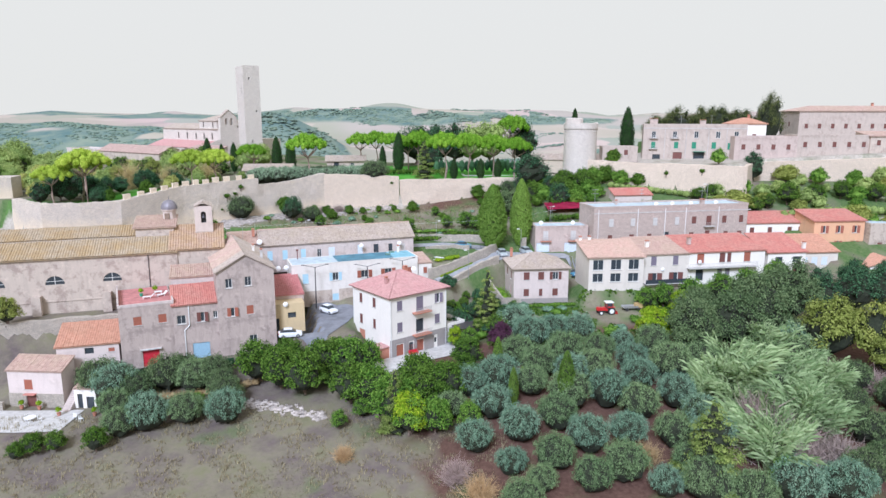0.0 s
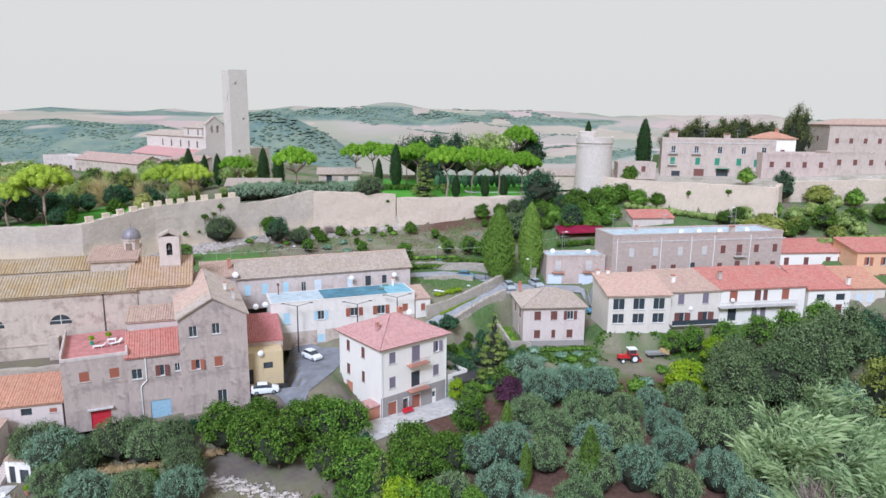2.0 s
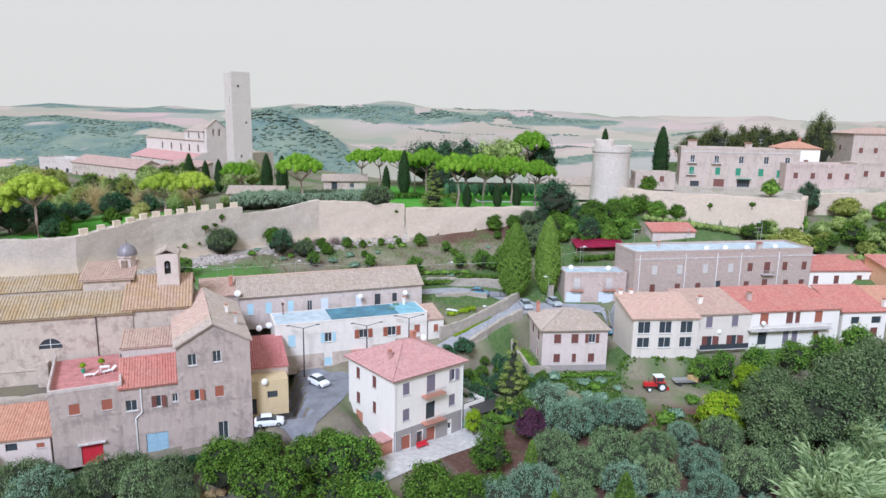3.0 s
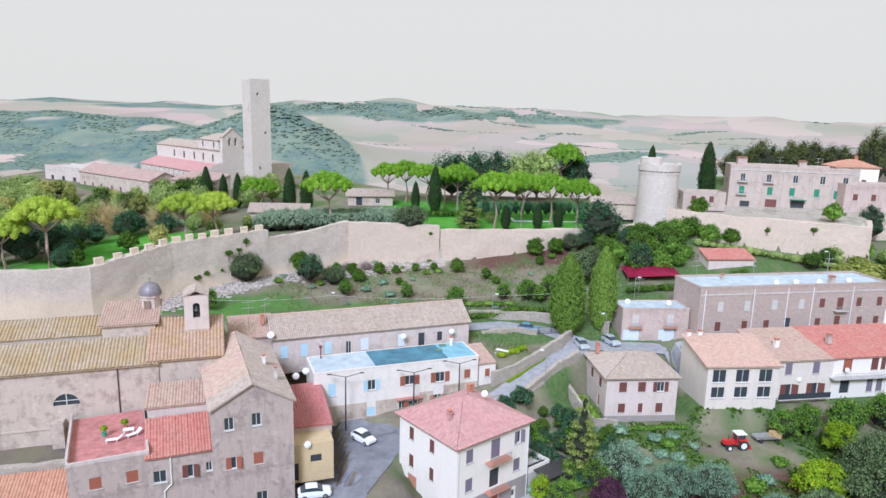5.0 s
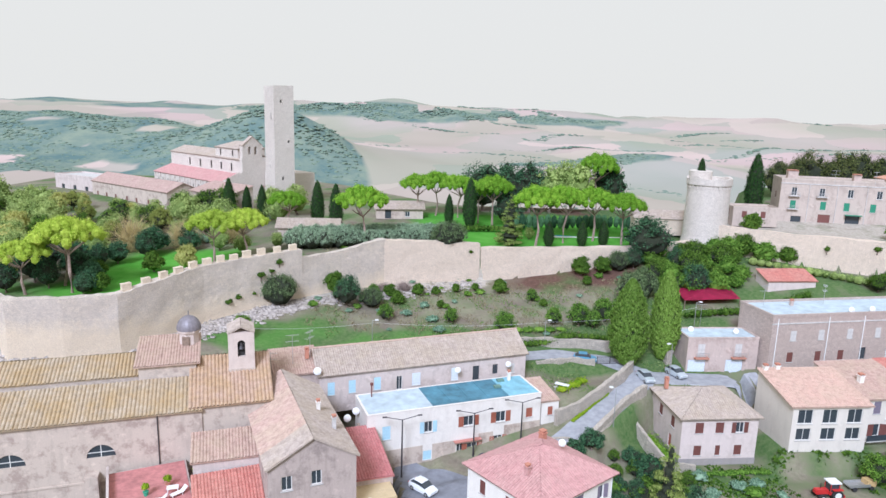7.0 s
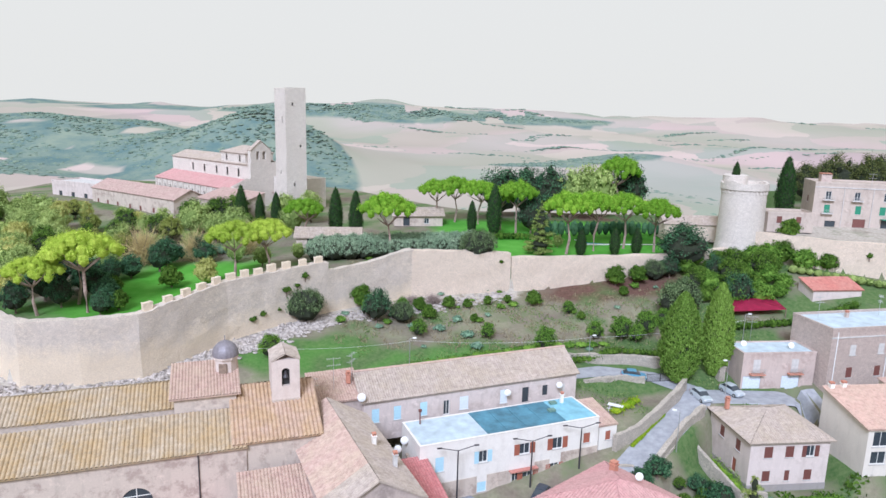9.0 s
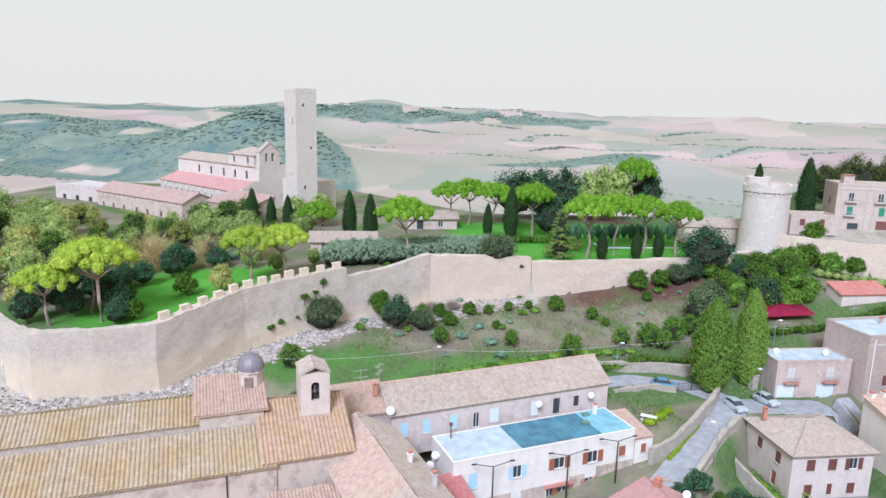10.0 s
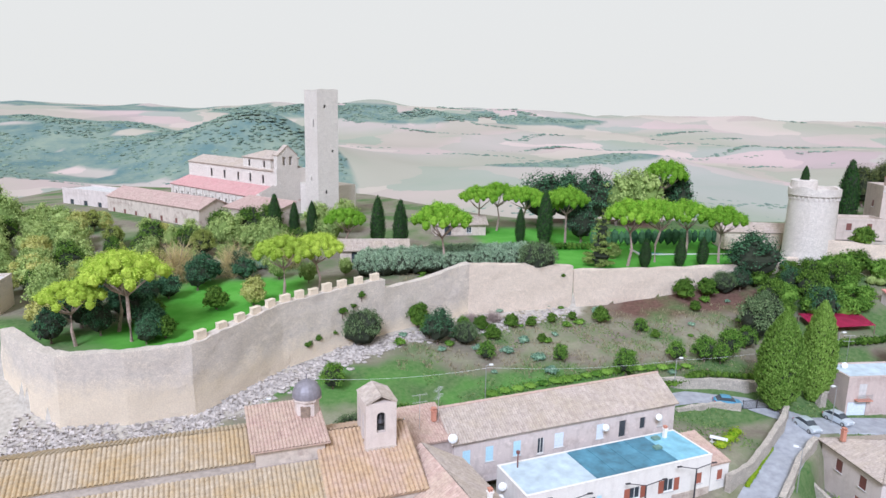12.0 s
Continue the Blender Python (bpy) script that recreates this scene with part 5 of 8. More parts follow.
for u in (28.2, 19.3, 10.4):  # half-round windows with a glass fill
    bm = bmesh.new()
    arc = [(1.5 * math.cos(a), 1.5 * math.sin(a)) for a in np.linspace(0, math.pi, 13)]
    ring = [bm.verts.new((u + x, 0.14, 5.3 + z)) for x, z in arc]
    bm.faces.new(ring)
    win = part("window", bm, M_GLASS, ch, "half-round church window")
    bm = bmesh.new()
    for sx in (1, -1):
        pts = [(sx * 1.5, 0.0)] + [(sx * 1.5 * math.cos(a), 1.5 * math.sin(a)) for a in np.linspace(0.05, math.pi / 2, 8)] + [(sx * 1.5, 1.5)]
        v0 = [bm.verts.new((u + x, 0.0, 5.3 + z)) for x, z in pts]
        v1 = [bm.verts.new((u + x, 0.16, 5.3 + z)) for x, z in pts]
        bm.faces.new(v0)
        for i in range(len(pts) - 1):
            bm.faces.new((v0[i], v0[i + 1], v1[i + 1], v1[i]))
    part("spandrel", bm, M_CREAM, win)
    tb = boxes((u - 0.04, u + 0.04, 0.08, 0.13, 5.3, 6.75), (u - 1.4, u + 1.4, 0.08, 0.13, 5.85, 5.92))
    part("window_bar", tb, M_FRAME, win)
for u in (27.2, 16.4, 8.0):
    part("buttress", boxes((u - 0.7, u + 0.7, -1.3, -0.003, -0.6, 3.6)), M_CREAM, ch)
pb = bmesh.new()
tube(pb, [(34.2, -0.1, 0.3), (34.2, -0.1, 9.7)], [0.07, 0.07])
part("downpipe", pb, M_DARKMETAL, ch)
part("ledge", boxes((0, CW, -0.12, -0.003, 2.3, 2.5)), M_CREAM, ch)
# side chapel wing with belfry and lantern
wing = thing("church_wing", pose(-48.6, 116.6, -3.4, 0, 0, 18.2), "church wing with a warm tile roof", "church")
part("wall", shell(9.0, 15, 10.2, {}), M_CREAM, wing)
s, sn, cs = slope_of(7.5, 3.2)
part("roof", roof_mesh("wing_roof", [dict(o=(-0.3, -0.4, 10.1), u=(1, 0, 0), v=(0, cs, sn), length=9.6, slope=s + 0.4, row=0.45, period=0.42, lift=0.17), dict(o=(9.3, 15.4, 10.1), u=(-1, 0, 0), v=(0, -cs, sn), length=9.6, slope=s + 0.4, row=0.45, period=0.42, lift=0.17)], M_TILE_WARM), None, wing)
part("drum_base", boxes((-6.0, 0.5, 5.5, 13.0, 8.0, 13.6)), M_CREAM, wing)
part("drum_roof", mono(6.9, 7.6, 13.6, 1.2, 0.3, M_TILE_PINK), None, wing).matrix_local = pose(-6.2, 5.4, 0)
lan = thing("lantern", pose(-52.3, 126.6, 9.3), "small round lantern with a grey lead dome", "dome")
bm = bmesh.new()
lathe(bm, [(1.25, 0), (1.25, 3.2), (1.5, 3.25), (1.5, 3.5), (1.3, 3.52)], 8)
part("drum", bm, M_BELFRY, lan)
bm = bmesh.new()
lathe(bm, [(1.52 * math.cos(a), 3.52 + 1.75 * math.sin(a)) for a in np.linspace(0, 1.5, 10)] + [(0.06, 5.4), (0.05, 5.9)], 20)
part("dome", bm, plain("lead_dome", (0.22, 0.20, 0.22), 0.5, 0.2, 0.2, 2), lan)
part("window", boxes((-0.45, 0.45, -1.3, -1.15, 1.4, 2.8)), M_WOOD, lan)
bel = thing("belfry", pose(-45.9, 122.2, 4.4, 0, 0, 18.2), "pale plastered bell gable tower with arched openings", "bell tower")
part("wall", shell(3.1, 3.7, 9.4, {"front": [(1.55, 6.3, 0.9, 2.1, "x")], "left": [(1.1, 5.0, 0.7, 3.0, "x"), (2.6, 5.0, 0.8, 3.0, "x")]}, reveal=0.5), M_BELFRY, bel)
part("roof", gable(3.1, 3.7, 9.4, 0.8, 0.06, "y", M_TILE_GREY), None, bel)
part("cornice", boxes((-0.06, 3.16, -0.06, -0.003, 4.6, 4.75), (-0.06, -0.003, -0.003, 3.7, 4.6, 4.75)), M_CREAM, bel)
bm = bmesh.new()
for sx in (1, -1):
    pts = [(sx * 0.46, 0.0)] + [(sx * 0.46 * math.cos(a), 0.46 * math.sin(a)) for a in np.linspace(0.05, math.pi / 2, 6)] + [(sx * 0.46, 0.46)]
    v0, v1 = [bm.verts.new((1.55 + x, 0.01, 7.95 + z)) for x, z in pts], [bm.verts.new((1.55 + x, 0.3, 7.95 + z)) for x, z in pts]
    bm.faces.new(v0)
    for i in range(len(pts) - 1):
        bm.faces.new((v0[i], v0[i + 1], v1[i + 1], v1[i]))
part("arch_head", bm, M_BELFRY, bel)
bm = bmesh.new()
lathe(bm, [(0.08, 8.0), (0.14, 7.95), (0.2, 7.6), (0.34, 7.3), (0.36, 7.22), (0.05, 7.25)], 12, (1.55, 0.35))
part("bell", bm, M_DARKMETAL, bel)
# added black box that stands for the shade inside the belfry
part("dark_opening", boxes((0.55, 2.55, 0.55, 3.15, 4.8, 9.0)), M_DARK, bel)

# great tower and church on the castle hill
tw = thing("tower", pose(-65.2, 224.0, 12.6, 0, 0, 36), "tall square medieval stone tower", "tower")
part("wall", shell(5.6, 6.6, 33.2, {"front": [(2.0, 29.5, 0.5, 0.7, "x"), (4.0, 19.0, 0.5, 0.6, "x"), (2.2, 9.0, 0.5, 0.9, "x")], "left": [(4.6, 25, 0.6, 1.8, "x"), (3.2, 12, 0.5, 1.0, "x")]}), M_TOWER, tw)
part("parapet", boxes((0, 5.6, 0, 0.5, 33.2, 33.9), (0, 5.6, 6.1, 6.6, 33.2, 33.8), (0, 0.5, 0.5, 6.1, 33.2, 33.7), (5.1, 5.6, 0.5, 6.1, 33.2, 34.0)), M_TOWER, tw)
cas = thing("church", pose(-111.0, 269.0, 12.5, 0, 0, -43.3), "pale romanesque church with red aisle roof", "church")
part("nave_wall", shell(45, 10, 13.2, {"front": [(u, 9.6, 1.0, 2.2, "x") for u in (13, 20, 27, 33, 39)]}), M_TOWER, cas)
part("nave_roof", gable(45, 10, 13.2, 1.8, 0.3, "x", M_TILE_GREY, 1.0, 0.6), None, cas)
part("aisle_wall", shell(45, 6, 6.8, {"front": [(u, 3.4, 0.7, 1.7, "x") for u in np.arange(3, 43, 3.4)]}), M_TOWER, cas).matrix_local = pose(0, -6, 0)
part("aisle_roof", mono(45, 6, 6.8, 2.2, 0.3, M_TILE_ROSE, 1.0, 0.6), None, cas).matrix_local = pose(0, -6, 0)
pier = boxes((-0.3, 0.3, -0.35, -0.003, 0, 6.5))
for u in np.arange(1.2, 45, 3.4):
    ob = part("buttress", pier if u < 2 else first_pier.data, M_TOWER, cas)
    ob.matrix_local = pose(u, -6, 0)
    if u < 2:
        first_pier = ob
part("crossing", shell(13, 9, 3.0, {"front": [(3, 0.6, 0.9, 1.8, "x"), (10, 0.6, 0.9, 1.8, "x")]}), M_TOWER, cas).matrix_local = pose(29, 0.5, 13.2)
part("crossing_roof", hip(13, 9, 16.2, 1.8, 0.3, M_TILE_GREY, 1.0, 0.6), None, cas).matrix_local = pose(29, 0.5, 0)
part("facade", shell(1.4, 13.5, 13.8, {"right": [(9.5, 5, 1.2, 3.0, "x")]}), M_TOWER, cas).matrix_local = pose(45.1, -0.8, 0)
part("aisle_front", shell(1.4, 5.4, 7.6, {}, {"left": [(0, 2.2), (5.4, 0)], "right": [(0, 0), (5.4, 2.2)]}), M_TOWER, cas).matrix_local = pose(45.1, -6.2, 0)
gab = part("bell_gable", shell(1.4, 6.4, 3.6, {"left": [(2.2, 1.0, 1.0, 2.2, "x"), (4.2, 1.0, 1.0, 2.2, "x")], "right": [(2.2, 1.0, 1.0, 2.2, "x"), (4.2, 1.0, 1.0, 2.2, "x")]}, {"left": [(0, 0), (3.2, 2.6), (6.4, 0)], "right": [(0, 0), (3.2, 2.6), (6.4, 0)]}, 0.5), M_TOWER, cas)
gab.matrix_local = pose(45.1, -0.6, 13.8)
part("gable_roof", gable(1.4, 6.4, 3.62, 2.6, 0.15, "x", M_TILE_GREY, 1.0, 0.6), None, gab)
part("porch_roof", mono(5, 3, 5.4, 0.8, 0.2, M_TILE_PINK, 1.0, 0.6), None, cas).matrix_local = pose(46.5, 6.0, 0, 0, 0, 90)
part("apse_block", shell(12, 9, 10, {}), M_TOWER, cas).matrix_local = pose(46.6, 6.5, 0)
building("house", "long pinkish farmhouse with a tile saddle roof", -123.5, 241.2, 10.5, -36.4, 39, 9.5, 7.8, M_CREAM, "gable_x", M_TILE_DULL, 2.2, 0.3, {"front": [(u, 3.6, 0.9, 1.3, "shut") for u in (3, 8, 13, 19, 24, 30, 35)], "right": [(3, 3.4, 0.9, 1.3, "dark"), (6.5, 3.4, 0.9, 1.3, "dark")]}, row=0.8, period=0.5)
building("house", "low house with a pink tile roof near the church", -87.0, 220.2, 12, -36, 16, 8, 6.8, M_CREAM, "mono", M_TILE_DULL, 2.0, 0.3, {"front": [(3, 3.2, 0.9, 1.3, "shut"), (9, 3.2, 0.9, 1.3, "shut")]}, row=0.8, period=0.5)
building("house", "flat-roofed grey house at the hill's edge", -142, 254.6, 11, -30, 22, 9, 7.2, M_GREY2, "flat", M_CONCRETE, 0.5, wins={"front": [(u, 3.0, 1.6, 1.6, "dark") for u in (4, 10, 16)]})
building("house", "low garden house with a faded tile roof", -56, 188.5, 12.6, 4, 13, 6, 2.8, M_CREAM, "gable_x", M_TILE_GREY, 1.5, 0.6, {"front": [(3, 0.1, 1.6, 2.2, "dark"), (7, 0.1, 1.2, 2.2, "door", M_TERRA), (10, 0.6, 1.2, 1.4, "glass")]}, row=0.7)
building("house", "low garden house with a faded tile roof", -37, 214, 13.6, 8, 12, 6, 2.8, M_CREAM, "gable_x", M_TILE_GREY, 1.5, 0.6, {"front": [(3, 0.1, 1.6, 2.2, "dark"), (8, 0.6, 1.2, 1.4, "glass")]}, row=0.7)
building("house", "low stone farm building with arched doors", 26, 203, 13.5, -4, 24, 7, 4.0, M_STONE2, "gable_x", M_TILE_GREY, 1.6, 0.3, {"front": [(16, 0.1, 2.2, 2.5, "dark"), (21, 0.1, 2.0, 2.6, "dark")]}, row=0.8)

# round tower
rt = thing("tower", pose(39.4, 194.2, 9.5), "round pale stone tower with corbelled top", "tower")
bm = bmesh.new()
lathe(bm, [(5.6, -2), (5.3, 2), (4.75, 6), (4.55, 16.4), (4.5, 17.25)], 40)
part("wall", bm, M_TOWER, rt)
bm = bmesh.new()
lathe(bm, [(4.55, 17.2), (4.85, 17.3), (4.85, 18.9), (4.4, 18.9), (4.4, 18.2), (0.2, 18.2)], 40)
for v in bm.verts:
    if v.co.z > 18.5:
        v.co.z += 0.55 * noise.noise(v.co * 0.55) - 0.1
part("parapet", bm, M_TOWER, rt)
corb = None
for k in range(30):
    a = k * math.tau / 30
    if corb is None:
        corb = part("corbel", boxes((-0.18, 0.18, -0.3, 0.22, 16.5, 17.25)), M_TOWER, rt)
        ob = corb
    else:
        ob = new("corbel", corb.data)
        ob.parent = rt
    ob.matrix_local = pose(4.5 * math.cos(a), 4.5 * math.sin(a), 0, 0, 0, math.degrees(a) - 90)
bm = bmesh.new()
lathe(bm, [(2.5, 18.0), (2.5, 20.0), (2.55, 20.1), (2.2, 20.3), (1.6, 20.2)], 20, (-1.7, 1.2))
part("turret", bm, M_TOWER, rt)

# upper town
UP = [(60, 203, 28.8, 9, 10.2, -14, "old pinkish stone town house with green shutters", M_UPPER, 17.3, "flat", None),
      (83.5, 193.5, 17.5, 8, 6.6, -3, "low brick house with a flat roof", M_BRICKY, 17.6, "flat", None),
      (86, 202.5, 10, 8, 9.2, -6, "pale house with an orange hipped roof", M_WHITE, 19, "hip", M_TILE_ORANGE),
      (101.2, 193.5, 22, 7, 6.0, 0, "long cream house with a flat roof", M_UPPER, 18.6, "flat", None),
      (113, 216, 44, 12, 11.0, 0, "large cream palace with an orange hipped roof", M_UPPER, 21, "hip", M_TILE_PINK),
      (46.5, 196.5, 10, 6, 4.0, -4, "low cream annex beside the round tower", M_UPPER, 17.2, "flat", None),
      (122, 193, 26, 7, 5.4, 2, "low cream house at the wall", M_CREAM, 19.4, "mono", M_TILE_PINK)]
for x, y, W, D, H, yaw, label, mat, z, rf, rm in UP:
    ws = []
    if "green" in label:
        ws = [(u, 6.7, 1.2, 1.9, "glass") for u in (3, 9, 15, 21, 26)] + [(u, 3.6, 1.2, 1.9, "shut", M_SHUT_GREEN) for u in (3, 9.5, 14.5, 20)] + [(25, 3.4, 1.2, 1.9, "open", M_SHUT_GREEN)] + [(4, 0.2, 2.2, 1.6, "dark"), (10, 0.2, 2.6, 2.3, "door"), (16, 0.2, 3.0, 2.4, "dark")]
    elif W > 8:
        ws = [(u, H * 0.5, 1.1, 1.5, "shut") for u in np.arange(2.5, W - 1.5, 4.2)]
    ob = building("house", label, x, y, z, yaw, W, D, H, mat, rf, rm or M_TILE_GREY, 1.6 if rf == "hip" else 1.2 if rf == "mono" else 0.5, 0.4, {"front": ws, "left": [(D / 2, H * 0.55, 1.0, 1.5, "shut")]}, M_SHUT_BROWN, row=0.7, period=0.45)
    if "green" in label:
        part("awning", boxes((14.2, 17.8, -1.3, -0.02, 2.7, 2.8)), M_SHUT_GREEN, ob)
        for u, bz in ((3, 6.5), (9, 6.5), (3, 3.4)):
            bal = part("balcony", boxes((u - 1.2, u + 1.2, -0.8, -0.02, bz, bz + 0.14)), M_CONCRETE, ob)
            rail(bal, u - 1.2, u + 1.2, -0.8, bz + 0.14, 0.82)
        part("string_course", boxes((-0.08, 28.88, -0.12, -0.003, 9.4, 9.6)), M_CONCRETE, ob)
        for u in (6.2, 12.2, 18.4, 23.4):
            pb = bmesh.new()
            tube(pb, [(u, -0.1, 0.2), (u, -0.1, 9.3)], [0.07, 0.07])
            part("downpipe", pb, M_CONCRETE, ob)
        chimney(ob, 3, 4, 10.4, 2.2, 1.6, M_BRICKY)
        chimney(ob, 17, 4, 10.4, 1.6, 1.2, M_BRICKY)
    elif "orange" in label:
        chimney(ob, W * 0.6, D / 2, H + 1.0, 0.6, 1.2)

building("tower", "square stump of an old wall tower", -109.6, 157.5, 6, 12, 7.0, 6, 9.4, M_STONE, "flat", M_CONCRETE, 0.5, category="tower")


# farmhouses in the valley
FARMS = [(-330, 700, -10, 16), (-316, 722, 20, 10), (-1080, 1010, 5, 18), (-930, 1030, 12, 22), (420, 760, 8, 14), (640, 700, -6, 16), (655, 722, 30, 9), (120, 1000, 10, 14), (760, 900, 0, 15), (1150, 1150, 10, 18)]
for x, y, yaw, W in FARMS:
    building("farmhouse", "small pale farmhouse in the far valley", x, y, float(height(x, y)) - 1, yaw, W, 9, 6.5, M_WHITE, "gable_x", M_TILE_GREY, 2.0, 0.4, {"front": [(3, 3.4, 1.2, 1.6, "dark"), (W - 4, 3.4, 1.2, 1.6, "dark")]}, group="valley farms", row=2.0, period=1.2)


# ---- trees and shrubs ----
def tufts(rng, blobs, n, size, up=0.3, spread=(0.52, 1.16), slim=1.0, wild=0.55):
    """Small bent leaf sprays over the skins of ellipsoid clumps: verts and triangles."""
    b = np.array(blobs, float)
    area = (b[:, 3] * b[:, 4] + b[:, 3] * b[:, 5] + b[:, 4] * b[:, 5])
    n, size = int(n * 1.75), size * 0.92
    pick = rng.choice(len(b), n, p=area / area.sum())
    d = rng.normal(size=(n, 3))
    d /= np.linalg.norm(d, axis=1)[:, None]
    d[:, 2] = np.where((d[:, 2] < -0.2), -d[:, 2] * 0.7, d[:, 2])
    r = rng.uniform(*spread, n)[:, None]
    c = b[pick, :3] + d * b[pick, 3:6] * r
    nrm = d + rng.normal(size=(n, 3)) * 0.3 + np.array([0, 0, up * 0.8])
    nrm /= np.linalg.norm(nrm, axis=1)[:, None]
    t = np.array([0, 0, 0.9]) + d * 0.5 + rng.normal(size=(n, 3)) * wild
    t -= nrm * (t * nrm).sum(1)[:, None]
    t /= np.linalg.norm(t, axis=1)[:, None] + 1e-9
    s = np.cross(nrm, t)
    k = (size * rng.uniform(0.55, 1.35, n))[:, None]
    v = np.stack([c - t * k * 0.8 - s * k * 0.45 * slim, c - t * k * 0.5 + s * k * 0.6 * slim, c + t * k], 1).reshape(-1, 3)
    return v, np.arange(3 * n).reshape(-1, 3)


def core(rng, blobs, shrink=0.8, seg=(8, 5)):
    """Rough inner bodies that close a crown."""
    V, Fc, k = [], [], 0
    a, e = np.linspace(0, 2 * np.pi, seg[0], endpoint=False), np.linspace(-1.45, 1.45, seg[1])
    A, E = np.meshgrid(a, e)
    unit = np.stack([np.cos(A) * np.cos(E), np.sin(A) * np.cos(E), np.sin(E)], -1).reshape(-1, 3)
    for b in blobs:
        V.append(np.array(b[:3]) + unit * np.array(b[3:6]) * shrink * rng.uniform(0.85, 1.1, (len(unit), 1)))
        for j in range(seg[1] - 1):
            for i in range(seg[0]):
                p, q = j * seg[0] + i, j * seg[0] + (i + 1) % seg[0]
                Fc += [(k + p, k + q, k + q + seg[0]), (k + p, k + q + seg[0], k + p + seg[0])]
        k += len(unit)
    return np.concatenate(V), np.array(Fc)


def crown_mesh(name, rng, blobs, n, size, material, shrink=0.8, **kw):
    v, f = tufts(rng, blobs, n, size, **kw)
    if shrink:
        cv, cf = core(rng, blobs, shrink)
        v, f = np.concatenate([v, cv]), np.concatenate([f, cf + len(v)])
    return mesh_from(name, v, f, material)


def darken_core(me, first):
    """Paints shade into a crown: the faces of its core turn near black."""
    me.materials.append(M_CROWN_SHADE)
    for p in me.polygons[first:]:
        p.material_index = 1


def limbs_mesh(name, rng, height_, spread_, r0, fork=0.35, n=5, lean=0.0, material=None, trunks=1, wig=0.1):
    bm = bmesh.new()
    for k in range(trunks):
        off = Vector((rng.normal() * 0.3, rng.normal() * 0.3, 0)) * (trunks > 1)
        top = Vector((lean * height_ + off.x * 2, off.y * 2, height_ * fork))
        mid = top * 0.5 + Vector((rng.normal(), rng.normal(), 0)) * wig * height_ * 0.3
        tube(bm, [off - Vector((0, 0, 0.5)), mid + off * 0.5, top], [r0 * 1.25, r0, r0 * 0.8], 7)
        for i in range(n):
            a = i * math.tau / n + rng.uniform(-0.4, 0.4)
            tip = Vector((top.x + math.cos(a) * spread_ * rng.uniform(0.5, 1), top.y + math.sin(a) * spread_ * rng.uniform(0.5, 1), height_ * rng.uniform(0.75, 0.95)))
            bend = top.lerp(tip, 0.5) + Vector((math.cos(a), math.sin(a), 0)) * spread_ * 0.12
            tube(bm, [top - Vector((0, 0, r0)), bend, tip], [r0 * 0.6, r0 * 0.4, r0 * 0.12], 5)
    me = bpy.data.meshes.new(name)
    bm.to_mesh(me)
    bm.free()
    me.materials.append(material or M_BARK)
    return me


def pine(rng, h, r, mat):
    """Umbrella pine, unit built at its true size."""
    zt = h * 0.64
    blobs = []
    for k in range(46):
        a, q = k * 2.4, math.sqrt((k + 0.5) / 46)
        blobs.append((r * 0.82 * q * math.cos(a) + rng.normal() * 0.2, r * 0.82 * q * math.sin(a) + rng.normal() * 0.2, zt + (h - zt) * (0.75 - 0.55 * q * q) + rng.normal() * 0.2, r * 0.17, r * 0.17, (h - zt) * 0.27))
    v, f = tufts(rng, blobs, 5600, 0.19, up=0.7, slim=0.8)
    cv, cf = core(rng, blobs, 0.72, (6, 4))
    me = mesh_from("crown", np.concatenate([v, cv]), np.concatenate([f, cf + len(v)]), mat)
    return [("trunk", limbs_mesh("trunk", rng, h * 0.86, r * 0.7, 0.26, 0.6, 7, rng.normal() * 0.05, M_PINEBARK)), ("crown", me)]


